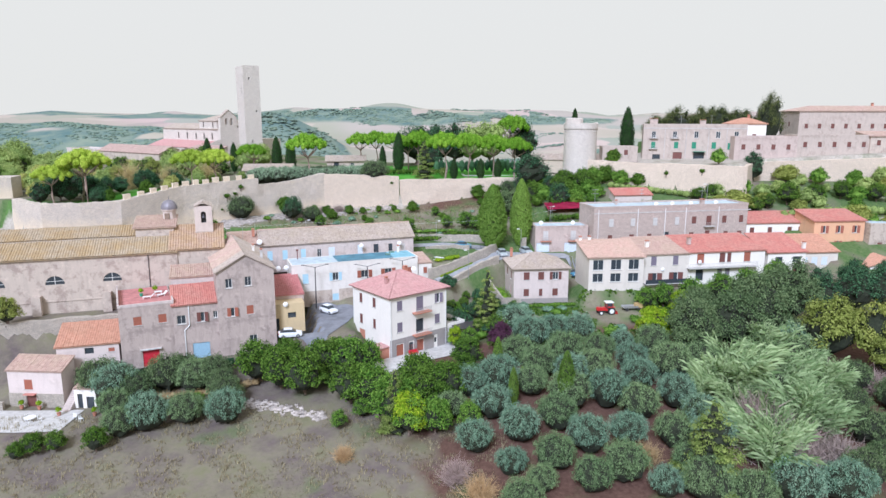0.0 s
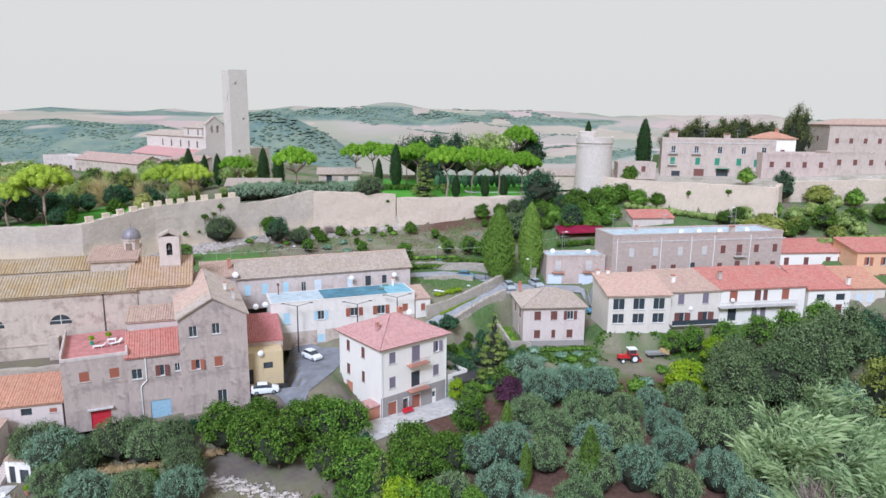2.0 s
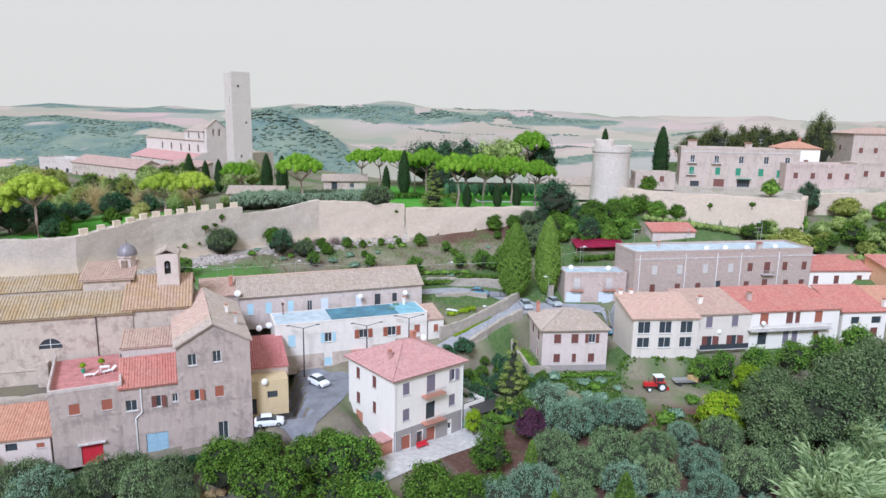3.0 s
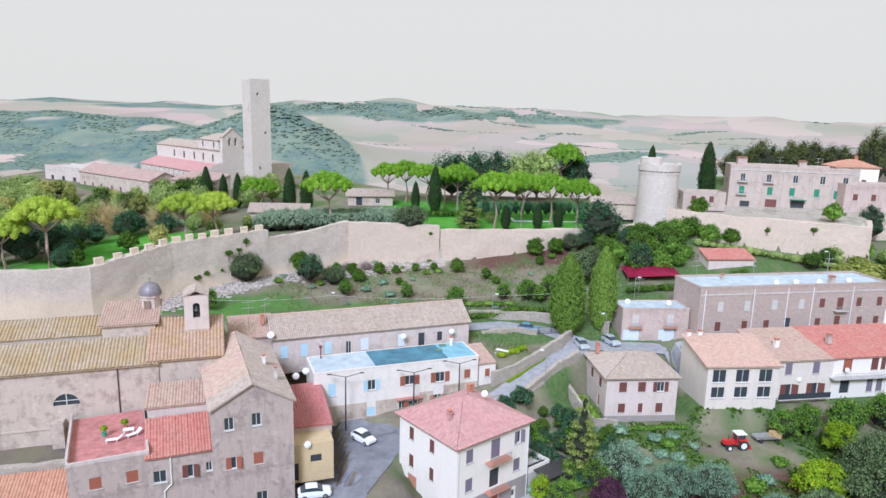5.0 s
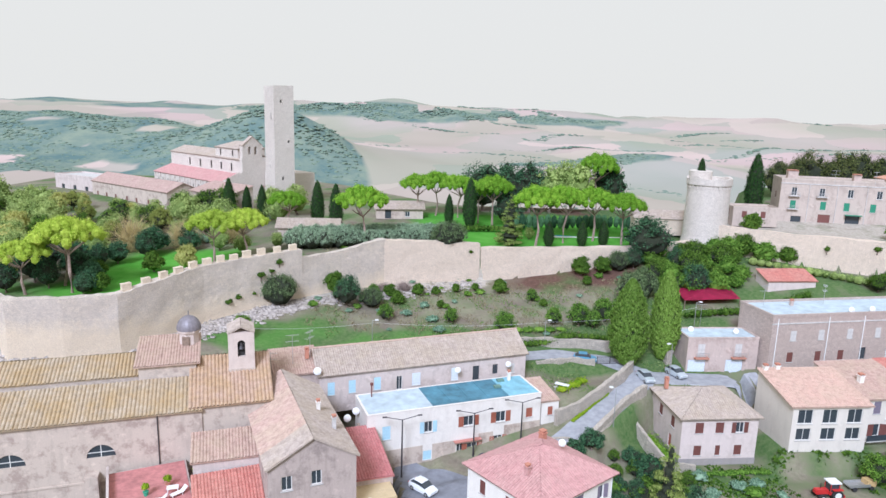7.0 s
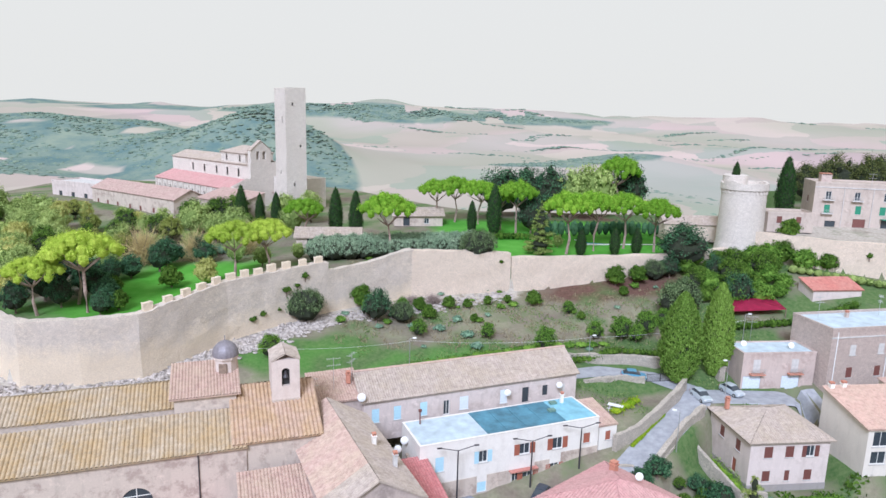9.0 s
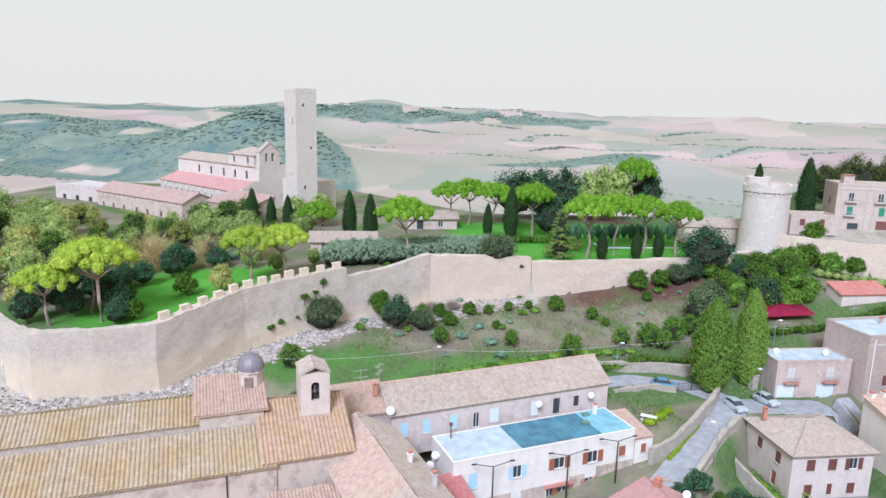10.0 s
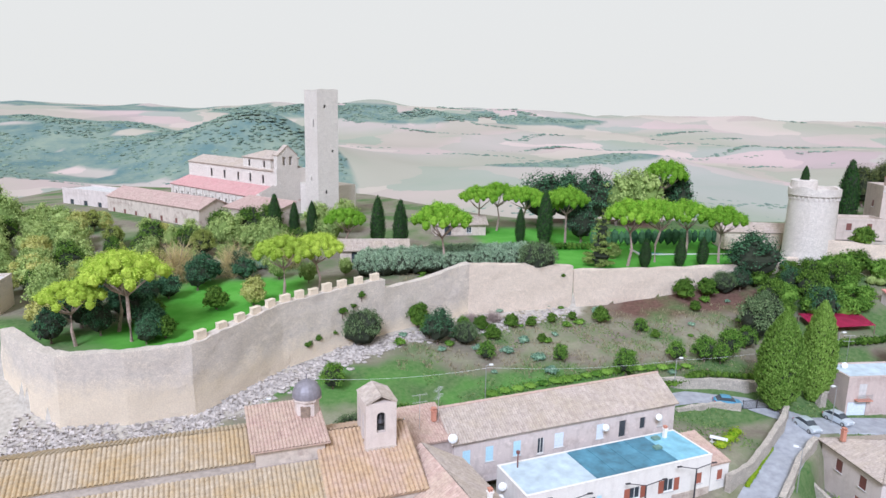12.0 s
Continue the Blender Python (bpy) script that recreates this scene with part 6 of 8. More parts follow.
def cypress(rng, h, r, mat, n=4200, size=0.14):
    """A spindle closely set with upright sprays, widest in its lower third."""
    def wide(q):
        return np.maximum(0.0, 1 - (np.abs(q - 0.36) / np.where(q < 0.36, 0.41, 0.64)) ** 1.9) ** 0.72
    q = rng.uniform(0, 1, n * 3)
    q = q[rng.uniform(0, 1, n * 3) < wide(q) + 0.04][:n]
    n, a = len(q), rng.uniform(0, math.tau, len(q))
    lump = 1 + 0.09 * np.sin(a * 5 + q * 31) * np.sin(q * 57 + a * 2) + 0.05 * np.sin(a * 9 - q * 44)
    o = (r * wide(q) * lump * rng.uniform(0.8, 1.02, n))[:, None]
    out = np.stack([np.cos(a), np.sin(a), np.zeros(n)], -1)
    c = out * o + np.stack([0 * q, 0 * q, h * (0.05 + 0.94 * q)], -1)
    t = out * 0.45 + np.array([0, 0, 1.0]) + rng.normal(size=(n, 3)) * 0.3
    t /= np.linalg.norm(t, axis=1)[:, None]
    sd = np.cross(out + rng.normal(size=(n, 3)) * 0.35, t)
    sd /= np.linalg.norm(sd, axis=1)[:, None] + 1e-9
    k = (size * rng.uniform(0.7, 1.5, n))[:, None]
    v = np.stack([c - t * k * 0.8 - sd * k * 0.5, c - t * k * 0.5 + sd * k * 0.5, c + t * k * 1.2], 1).reshape(-1, 3)
    f = np.arange(3 * n).reshape(-1, 3)
    qs, ang = np.linspace(0.0, 0.985, 22), np.arange(14) * math.tau / 14
    cv = np.array([(0.82 * r * float(wide(np.array(u))) * math.cos(w), 0.82 * r * float(wide(np.array(u))) * math.sin(w), h * (0.05 + 0.92 * u)) for u in qs for w in ang])
    cf = np.array([(j * 14 + i, j * 14 + (i + 1) % 14, (j + 1) * 14 + (i + 1) % 14) for j in range(21) for i in range(14)] + [(j * 14 + i, (j + 1) * 14 + (i + 1) % 14, (j + 1) * 14 + i) for j in range(21) for i in range(14)])
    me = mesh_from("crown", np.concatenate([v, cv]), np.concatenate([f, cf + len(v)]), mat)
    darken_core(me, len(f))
    return [("trunk", limbs_mesh("trunk", rng, h * 0.5, r * 0.3, 0.18, 0.4, 3)), ("crown", me)]


def conifer(rng, h, r, mat, n=4200, size=0.17):
    """A loose cone of drooping whorls."""
    blobs, axis = [], []
    for k in range(90):
        q = ((k + 0.5) / 90) ** 1.25
        w = (1 - q) ** 0.7 * rng.uniform(0.55, 1.12) + 0.05
        a = rng.uniform(0, math.tau)
        blobs.append((r * 0.75 * w * math.cos(a), r * 0.75 * w * math.sin(a), h * (0.05 + 0.93 * q), r * 0.27 * w + 0.12, r * 0.27 * w + 0.12, h * 0.035))
        if k % 9 == 4:
            axis.append((0, 0, h * (0.05 + 0.9 * q), r * 0.6 * w, r * 0.6 * w, h * 0.07))
    v, f = tufts(rng, blobs, n, size, up=0.5, slim=0.7)
    cv, cf = core(rng, axis, 0.95, (9, 5))
    me = mesh_from("crown", np.concatenate([v, cv]), np.concatenate([f, cf + len(v)]), mat)
    darken_core(me, len(f))
    return [("trunk", limbs_mesh("trunk", rng, h * 0.8, r * 0.3, 0.16, 0.6, 4)), ("crown", me)]


def olive(rng, h, r, mat, n=3300, size=0.145):
    """A full round crown of upright feathery tufts, shade painted only in narrow gaps."""
    blobs = []
    for k in range(96):
        z = 1 - 1.35 * (k + 0.5) / 96
        a, q = k * 2.4 + rng.uniform(-0.3, 0.3), math.sqrt(max(0.0, 1 - z * z))
        o = rng.uniform(0.66, 0.9)
        g = rng.uniform(0.11, 0.19)
        blobs.append((r * o * q * math.cos(a), r * o * q * math.sin(a), h * (0.46 + 0.46 * o * z), r * g, r * g, h * g * 0.95))
    v, f = tufts(rng, blobs, n, size, up=0.1, spread=(0.55, 1.2), slim=0.5, wild=0.28)
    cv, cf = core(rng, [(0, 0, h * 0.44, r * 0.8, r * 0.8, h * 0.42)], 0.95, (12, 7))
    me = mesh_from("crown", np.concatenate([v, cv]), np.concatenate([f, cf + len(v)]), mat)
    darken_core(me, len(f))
    return [("trunk", limbs_mesh("trunk", rng, h * 0.5, r * 0.4, 0.16, 0.2, 3, 0, None, 1)), ("crown", me)]


def broad(rng, h, r, mat, n=3600, size=0.2, low=0.28, blobs_n=14, trunks=1, twigs=True):
    """A leafy crown of many uneven clumps; twigs=True paints shade into its middle."""
    blobs = []
    zc, hz = h * (low + (1 - low) * 0.48), h * (1 - low) * 0.5
    for k in range(blobs_n * 3 + 8):
        d = rng.normal(size=3)
        d /= np.linalg.norm(d)
        d[2] = abs(d[2]) * 1.5 - 0.42
        q = rng.uniform(0.6, 0.86)
        s = rng.uniform(0.2, 0.33)
        blobs.append((r * q * d[0], r * q * d[1], zc + hz * q * d[2] * 1.05, r * s, r * s, hz * s * 1.35))
    inner = [(0, 0, zc, r * 0.74, r * 0.74, hz * 0.78)]
    v, f = tufts(rng, blobs, n, size)
    cv, cf = core(rng, blobs[::3], 0.55, (5, 3))
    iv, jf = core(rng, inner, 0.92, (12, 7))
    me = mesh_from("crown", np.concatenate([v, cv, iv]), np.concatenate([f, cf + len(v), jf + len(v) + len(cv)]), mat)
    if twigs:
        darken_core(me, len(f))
    return [("trunk", limbs_mesh("trunk", rng, h * 0.8, r * 0.55, 0.09 + 0.02 * h, max(0.15, low), 6, 0, None, trunks)), ("crown", me)]


def cane(rng, h, r, mat):
    """Giant cane: stalks in leaning bundles, each feathered with short drooping blades."""
    n, per = 330, 13
    bund = rng.uniform(-1, 1, (16, 2)) * r * 0.75
    lean_b = rng.normal(size=(16, 2)) * 0.15 + bund / r * 0.2
    tall = rng.uniform(0.45, 1.0, 16)
    g = rng.randint(0, 16, n)
    base = bund[g] + rng.normal(size=(n, 2)) * r * 0.16
    lean, hh = lean_b[g] + rng.normal(size=(n, 2)) * 0.06, h * tall[g] * rng.uniform(0.75, 1.05, n)
    V, Fc, k = [], [], 0

    def along(t):
        z = hh * t
        return np.stack([base[:, 0] + lean[:, 0] * z * (0.5 + 0.8 * t), base[:, 1] + lean[:, 1] * z * (0.5 + 0.8 * t), z], -1)
    for m in range(per):
        p = along(0.28 + 0.72 * m / per)
        ang = rng.uniform(0, math.tau, n)
        L, w = rng.uniform(0.7, 1.6, n)[:, None], 0.04
        o = np.stack([np.cos(ang) * 0.4 + lean[:, 0] * 2.2, np.sin(ang) * 0.4 + lean[:, 1] * 2.2, rng.uniform(0.5, 1.1, n)], -1) * L
        sd = np.stack([-np.sin(ang), np.cos(ang), np.zeros(n)], -1) * w
        midp, tip = p + o * 0.55, p + o + np.array([0, 0, -0.35]) * L
        V.append(np.stack([p - sd * 0.4, midp - sd, tip, midp + sd], 1).reshape(-1, 3))
        i = np.arange(n)[:, None] * 4 + k
        Fc += [i + [0, 1, 2], i + [0, 2, 3]]
        k += 4 * n
    low, top = along(0.0), along(1.04)
    V.append(np.stack([low - [0.03, 0, 0.2], low + [0.03, 0, -0.2], top], 1).reshape(-1, 3))
    Fc.append(np.arange(n)[:, None] * 3 + k + [0, 1, 2])
    cv, cf = core(rng, [(0, 0, h * 0.24, r * 0.8, r * 0.8, h * 0.25)], 0.9, (12, 6))
    k += 3 * n
    me = mesh_from("foliage", np.concatenate(V + [cv]), np.concatenate(Fc + [cf + k]), mat)
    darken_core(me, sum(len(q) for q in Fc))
    return [("foliage", me)]


def twiggy(rng, h, r, mat):
    """A bare shrub or tree of fine upright twigs."""
    n = 1400
    d = rng.normal(size=(n, 3)) * [0.6, 0.6, 0.35] + [0, 0, 0.55]
    d /= np.linalg.norm(d, axis=1)[:, None]
    base = np.array([0, 0, h * 0.22]) + rng.normal(size=(n, 3)) * [r * 0.28, r * 0.28, h * 0.14]
    L = rng.uniform(0.25, 0.6, n)[:, None] * min(h, 2 * r)
    s = np.cross(d, rng.normal(size=(n, 3)))
    s = s / np.linalg.norm(s, axis=1)[:, None] * 0.025
    v = np.stack([base - s, base + s, base + d * L], 1).reshape(-1, 3)
    return [("trunk", limbs_mesh("trunk", rng, h * 0.8, r * 0.6, 0.1, 0.3, 6)), ("crown", mesh_from("crown", v, np.arange(3 * n).reshape(-1, 3), mat))]


KINDS = {}


def plant(kind, maker, name, label, category, places, h0, r0, mat, group="", variants=3, **kw):
    """Sets plants of one kind at (x, y, height[, width factor]); the first few are built, the rest share their meshes."""
    protos = []
    for i, p in enumerate(places):
        x, y, h = p[:3]
        wide = p[3] if len(p) > 3 else 1.0
        z = float(height(x, y)) if len(p) < 5 else p[4]
        k = h / h0
        m = pose(x, y, z - 0.05, 0, 0, random.uniform(0, 360)) @ Matrix.Diagonal((k * wide, k * wide, k, 1))
        if len(protos) < variants:
            rng = np.random.RandomState(len(KINDS) * 17 + i)
            th = tagged(new(name), label, category, group)
            for pn, me in maker(rng, h0, r0, mat, **kw):
                part(pn, me, None, th)
            protos.append(th)
            th.matrix_world = m
        else:
            src = protos[i % variants]
            c = copy_thing(src, m)
            c.scale = m.to_scale()
    KINDS[kind] = True


plant("pine", pine, "umbrella_pine", "tall umbrella pine with a bright green flat crown", "pine tree",
      [(-36.7, 182.0, 13.4, 0.95), (-55.6, 196, 10.2, 1.0), (-26.7, 218, 11.6, 0.9), (-22, 221, 12, 0.9), (-16, 219, 11.6), (-7.6, 209.6, 13, 0.85), (0.5, 189.4, 13.6, 0.9), (7.3, 193, 13.4, 0.85), (14.6, 196, 12.6, 0.9), (20.5, 193, 12, 0.9), (24, 236, 17, 0.8), (-11, 213, 11, 0.8)], 12, 6.0, M_PINE, "pines in the garden")
plant("pine_y", pine, "umbrella_pine", "umbrella pine with a yellowish green crown", "pine tree",
      [(-85.4, 146.2, 9.0, 1.05), (-79, 148, 12.6, 0.95), (-62.4, 166.0, 10.6, 1.0), (-57.4, 168.5, 10.4, 0.95), (-82.5, 152, 11.5, 0.9)], 12, 6.0, M_PINE2, "pines in the garden", 2)
plant("cyp", cypress, "cypress", "dark slender cypress of the garden", "cypress", [(-49.4, 200, 12), (-44.6, 197, 11.8), (-13.5, 204, 13), (-18.5, 206, 8.5), (-72, 206, 11), (-68, 207, 9), (-64, 206, 9.5), (57, 210, 16.5, 1.0, 17), (3, 186.6, 6.2, 1.4), (10.5, 188.2, 6.2, 1.4), (15.4, 189.2, 6.2, 1.4), (37.8, 195.4, 5.5, 1.2, 27.2)], 11, 1.5, M_CYP, "cypresses of the garden")
plant("cyp2", cypress, "cypress", "broad light green cypress beside the lane", "cypress", [(11.3, 150.6, 15.4, 0.98, 0.0), (18.0, 152.7, 16.2, 0.72, 0.2)], 14, 3.0, M_CYP2, "cypresses by the lane", 2, n=20000, size=0.16)
plant("cyp3", cypress, "cypress", "young yellowish green cypress in the olive grove", "cypress", [(8.6, 99.5, 7.6), (17.8, 90.8, 9.4, 1.15), (10.3, 92, 6.4)], 8, 0.95, M_CYP3, "young cypresses", 2)
OL = [(-47.8, 91, 4.4), (-41.6, 87.9, 5.4), (-36.8, 89.2, 4.6), (-31, 88.9, 5), (-45, 86.5, 4.2), (-50, 96, 6), (-38.5, 97.5, 5.2), (10.4, 84, 5.0), (15.9, 86.7, 5.2), (19.2, 81.7, 5), (14.2, 78.3, 4.6), (8.6, 77.3, 3.6), (18.3, 74.1, 4.4), (24.7, 82.7, 4.7), (22.6, 75.9, 5), (4.2, 82, 4.4), (1.3, 89.9, 4), (7, 89.7, 5), (13.4, 95.5, 4.6), (24.3, 92.3, 5.6), (28.1, 89.3, 5.1), (34.3, 92.3, 5.2), (12.1, 74.2, 3.4), (26.7, 72.6, 3.8), (36, 100.2, 6), (30.2, 97.1, 5), (20.1, 104.4, 6), (15.1, 110.6, 6), (26, 105.7, 4.8), (30.7, 109.4, 3.6), (30.7, 82.5, 4.7), (20, 98.5, 5), (24, 99.5, 5.2), (19.5, 113.5, 5), (12.5, 105.5, 5), (36, 87, 4.8), (31, 76, 4.6)]
grove_rng = random.Random(5)
for gx in np.arange(3, 62, 5.5):
    for gy in np.arange(70.5, 121, 5.2):
        qx, qy = gx + grove_rng.uniform(-1.2, 1.2), gy + grove_rng.uniform(-1.2, 1.2)
        free = min(math.hypot(qx - o[0], qy - o[1]) for o in OL) > 4.3
        path = abs(qx - 19 - (qy - 80) * 0.08) < 1.0 or (qx < 9 and qy > 98) or (qx > 36 and 74 < qy < 99) or (qx > 27 and qy > 117) or (qx < 6 and qy < 79) or qx - (qy - 70) * 0.5 > 48
        if free and not path and grove_rng.random() < 0.93:
            OL.append((qx, qy, grove_rng.uniform(4.3, 5.8)))
plant("olive", olive, "olive_tree", "grey-green olive tree on red soil", "olive tree", [(x, y, 1.1 * h) for x, y, h in OL[::2]], 5, 2.9, M_OLIVE, "olive grove", 4)
plant("olive2", olive, "olive_tree", "silvery olive tree on red soil", "olive tree", [(x, y, 1.1 * h) for x, y, h in OL[1::2]], 5, 2.9, M_OLIVE2, "olive grove", 3)
plant("holm", broad, "oak_tree", "large grey-green evergreen oak tree", "tree", [(42, 107, 10), (49, 108, 11), (55, 113, 12), (63, 118, 12), (45, 114, 9)], 10, 5.2, M_HOLM, "", 3, n=5600, size=0.19, low=0.08, blobs_n=20)
plant("dark", broad, "evergreen_tree", "dark green bushy evergreen tree", "tree", [(24.6, 186.8, 9.5, 1.35), (21, 184, 5), (-37.5, 165.5, 6.2), (3, 121.5, 3.6), (6, 123, 3.4), (9.5, 124.5, 3.6), (11.5, 118, 4.6), (13, 121, 4), (76, 131, 6), (84, 133, 7), (92, 135, 6), (100, 137, 7), (108, 140, 7), (115, 136, 9), (120, 143, 8), (106, 147, 6), (72, 122, 8), (79, 124, 9), (86, 126, 9), (95, 122, 10), (104, 124, 11), (112, 128, 10), (-4, 210, 9), (-9, 230, 13, 1.2), (-2, 232, 13, 1.2), (4, 230, 13, 1.1), (28, 240, 14), (29, 181, 5), (86, 186.5, 8), (30, 172, 6.5), (-83.2, 164.8, 4.6), (-78.6, 173.9, 5.4), (-73.9, 183.5, 5), (-76.5, 146.6, 3.6), (-84, 150, 5), (-89, 147, 5), (-88, 153, 7), (-90, 160, 7)], 8, 3.8, M_DARKB, "", 3, n=1600, size=0.2, low=0.03, blobs_n=16)
plant("hilltop", broad, "evergreen_tree", "tall brownish green tree behind the upper houses", "tree", [(84, 222, 13, 1.1, 20), (97, 222, 13, 1.1, 20), (105, 219, 17, 0.7, 20), (90, 224, 14, 1, 20), (77, 224, 13, 1.1, 20), (71, 226, 11, 1.1, 20)], 13, 5.4, M_HILLTREE, "trees of the upper town", 2, n=4200, size=0.22, low=0.05, blobs_n=18)
plant("bush", broad, "tree", "green leafy tree with a full crown", "tree", [(7, 127.5, 2.6), (4, 126.6, 2.4), (10, 115, 4.6), (6.5, 117.5, 3), (-25, 103, 5.5), (-17.6, 106, 4.6), (-29.3, 99.1, 7), (-24.9, 97.6, 7), (-21.1, 95.9, 7), (-19, 101.3, 6.6), (-3.8, 96, 6.6), (0.5, 94.1, 6.2), (4, 97.2, 4.6), (-46.7, 83, 3.6), (-52.2, 83.2, 3), (-54.9, 82.6, 3.2), (-56.5, 81.5, 2.6), (88, 170, 6), (96, 172, 5), (104, 174, 5), (112, 172, 5), (82, 168, 4), (120, 172, 6), (78, 166, 4), (66, 172, 4), (70, 174, 4), (-13.8, 93.5, 6.5), (-3.5, 93.5, 6), (0.5, 95.4, 5.6), (4, 104, 5.5), (33, 182, 6), (38, 181, 6), (24, 178, 5), (31, 178, 6)], 6, 3.2, M_BUSH, "", 3, n=2200, size=0.2, low=0.03)
plant("lime", broad, "fruit_tree", "bright yellow-green fruit tree", "tree", [(37, 112, 6.5), (14, 100.5, 3.2), (-4.6, 85.5, 6.5, 0.8), (45.5, 123, 5), (2.2, 114.2, 4.0, 0.7), (108, 132, 9)], 5, 2.5, M_LIME, "", 2, n=3200, size=0.18, low=0.06)
plant("fig", broad, "fruit_tree", "fresh green shrubby tree", "tree", [(-14.8, 101, 6.6, 1.1), (-12.3, 102.3, 5.4), (-7.7, 90.1, 6.4), (-4.2, 85.9, 6), (-1.1, 86, 5.4), (3.7, 87.1, 4), (-11.7, 90, 3), (-14.6, 87.3, 2.8), (-30, 161.5, 3.2), (0.9, 162.7, 3.4), (5.5, 162.6, 4.4), (10.4, 164.2, 4.6), (-52.6, 149.8, 4), (-38.9, 167.4, 3.6), (-33.1, 170.3, 3), (40, 127.5, 4.5), (44, 129, 5), (49, 128, 6), (55, 128, 6), (61, 130, 6), (67, 131, 7), (-10.5, 92.8, 6.4, 1.1), (-6.6, 88, 7), (-1.2, 86.5, 5), (4.6, 113, 4), (-18, 162, 3), (8, 162, 3.4), (14, 166, 4), (-8.5, 158.6, 4.4), (-2, 172, 2.6), (-36, 92, 3), (40.6, 72.6, 5, 0.7)], 6, 3, M_FIG, "", 3, n=1800, size=0.2, low=0.04)
plant("ochre", broad, "tree", "ochre-green tree turning in autumn", "tree", [(63, 104, 11.5), (71, 104, 11), (70, 99, 8), (-70, 103, 5), (-92, 170, 6), (-98, 182, 5), (-88, 180, 6), (-104, 200, 5), (-115, 215, 5), (-84, 195, 6)], 9, 4.2, M_OCHRE, "", 3, n=3200, size=0.24, low=0.1)
plant("conif", conifer, "conifer", "loose green conifer beside a house", "conifer", [(-6.6, 86.2, 9.5, 0.6), (32.2, 74, 11.2, 1.05), (8.2, 118.5, 11.5, 0.7), (-5.2, 188.5, 11.5, 0.75)], 9, 3.6, M_CONIF, "", 2)
plant("gard", broad, "tree", "garden tree in mixed dull greens", "tree", [(-95, 195, 5), (-104, 188, 5), (-110, 192, 5), (-118, 200, 5), (-100, 208, 5), (-90, 206, 5), (-80, 200, 8), (-75, 196, 7), (-70, 193, 8), (-130, 222, 5), (10, 229, 13), (16, 232, 14.5), (-64, 214, 8), (-58, 216, 8), (-92, 200, 5), (-98, 176, 5), (-94, 186, 5), (-100, 168, 6), (-107, 178, 6), (-112, 184, 5), (-122, 190, 6), (-88, 190, 4.6), (-83, 203, 6), (-78, 190, 5), (-60, 205, 7), (-72, 200, 7), (-68, 186, 5), (-128, 198, 8), (-136, 205, 9), (-86, 169, 6), (-96, 160, 7), (-54, 180, 3.5), (-60, 176, 4), (-130, 208, 9), (-140, 220, 9), (-84, 186, 5), (-66, 180, 4), (-50, 192, 4), (-25, 195, 3), (0, 196, 3)], 8, 4, M_GARDENW, "", 4, n=1100, size=0.24, low=0.04, twigs=False)
CANE = [(46, 90), (50, 95), (55, 99), (44, 84), (50, 86), (41, 92), (55, 91), (44, 97), (60, 104), (52, 102), (39.5, 84), (42.5, 79), (57, 95), (48, 100), (54, 107)]
plant("cane", cane, "cane_thicket", "pale green thicket of giant cane", "cane", [(x, y, 4.4 + 4.4 * ((i * 37) % 10) / 10, 1.0) for i, (x, y) in enumerate(CANE)], 6.5, 3.0, M_CANE, "cane", 4)
plant("purple", broad, "plum_tree", "dark purple-leaved plum tree", "tree", [(10.2, 110.5, 5)], 5, 2.6, M_PURPLE, "", 1, n=3000, size=0.18, low=0.08)
plant("dry", twiggy, "shrub", "dry ochre shrub of fine brushwood", "shrub", [(4.5, 72.5, 4), (-13, 80.5, 2.6), (26, 79, 3.6)], 3.5, 2.2, M_DRY, "", 2)
plant("twig", twiggy, "bare_tree", "bare mauve-grey shrub with fine twigs", "shrub", [(1.5, 76, 4), (-0.5, 97, 5), (-26, 101, 3), (-37, 171, 3)], 4, 2.4, M_TWIG, "", 2)
plant("loose", twiggy, "tree", "thinning garden tree with pinkish yellow twigs", "tree", [(-84, 179.5, 10.5, 1.15), (-75, 184, 9, 1.1), (-66.5, 188, 9.5), (-93, 178, 8, 1.1)], 9, 3.6, M_THIN, "thinning trees of the garden", 2)
plant("shrub", broad, "shrub", "round green shrub on the bank", "shrub", [(-30, 171.5, 2.6), (-24.5, 173, 2.4), (-21, 173.5, 1.8), (-17, 175.2, 1.8), (-13, 176.4, 1.6), (-8, 175.5, 3.0), (9.5, 182.2, 4), (14.2, 183, 3.6), (-28.3, 168.5, 2.6), (-40.8, 170.8, 4.2), (-20, 168, 1.6), (0, 170, 1.5), (10, 178, 2), (48, 190, 4.2), (-72, 162, 3.6), (-80, 158, 3), (-75, 149, 3)], 3, 1.7, M_BUSH, "shrubs on the bank", 3, n=1500, size=0.17, low=0.0, twigs=False)
plant("olivew", olive, "olive_tree", "silvery olive tree leaning over the town wall", "olive tree", [(-53.1, 97.6, 6.4), (-50, 97.5, 5.4), (-42.8, 98.2, 6.2), (-40.6, 99.6, 5.2), (-36, 99.4, 5), (-32.3, 93.1, 5), (-34, 96.5, 4.6), (-46.5, 95.5, 5), (-49.8, 163.3, 6.4), (-18.6, 183.2, 6.6, 1.1), (18, 184.2, 4.6), (-33, 166.5, 4.2), (-49, 140, 4.6), (90, 132, 6), (36, 87, 5), (64, 80, 5), (69, 86, 5), (61, 73, 5), (57, 83, 5.4), (62, 83, 5.4), (55, 76, 5), (51.5, 74.5, 5), (58.5, 71, 5), (66, 91, 5.6), (60, 78, 5), (63, 97, 5.2), (59, 90, 4.6)], 5, 3, M_HOLM, "", 2, n=2400, size=0.17)
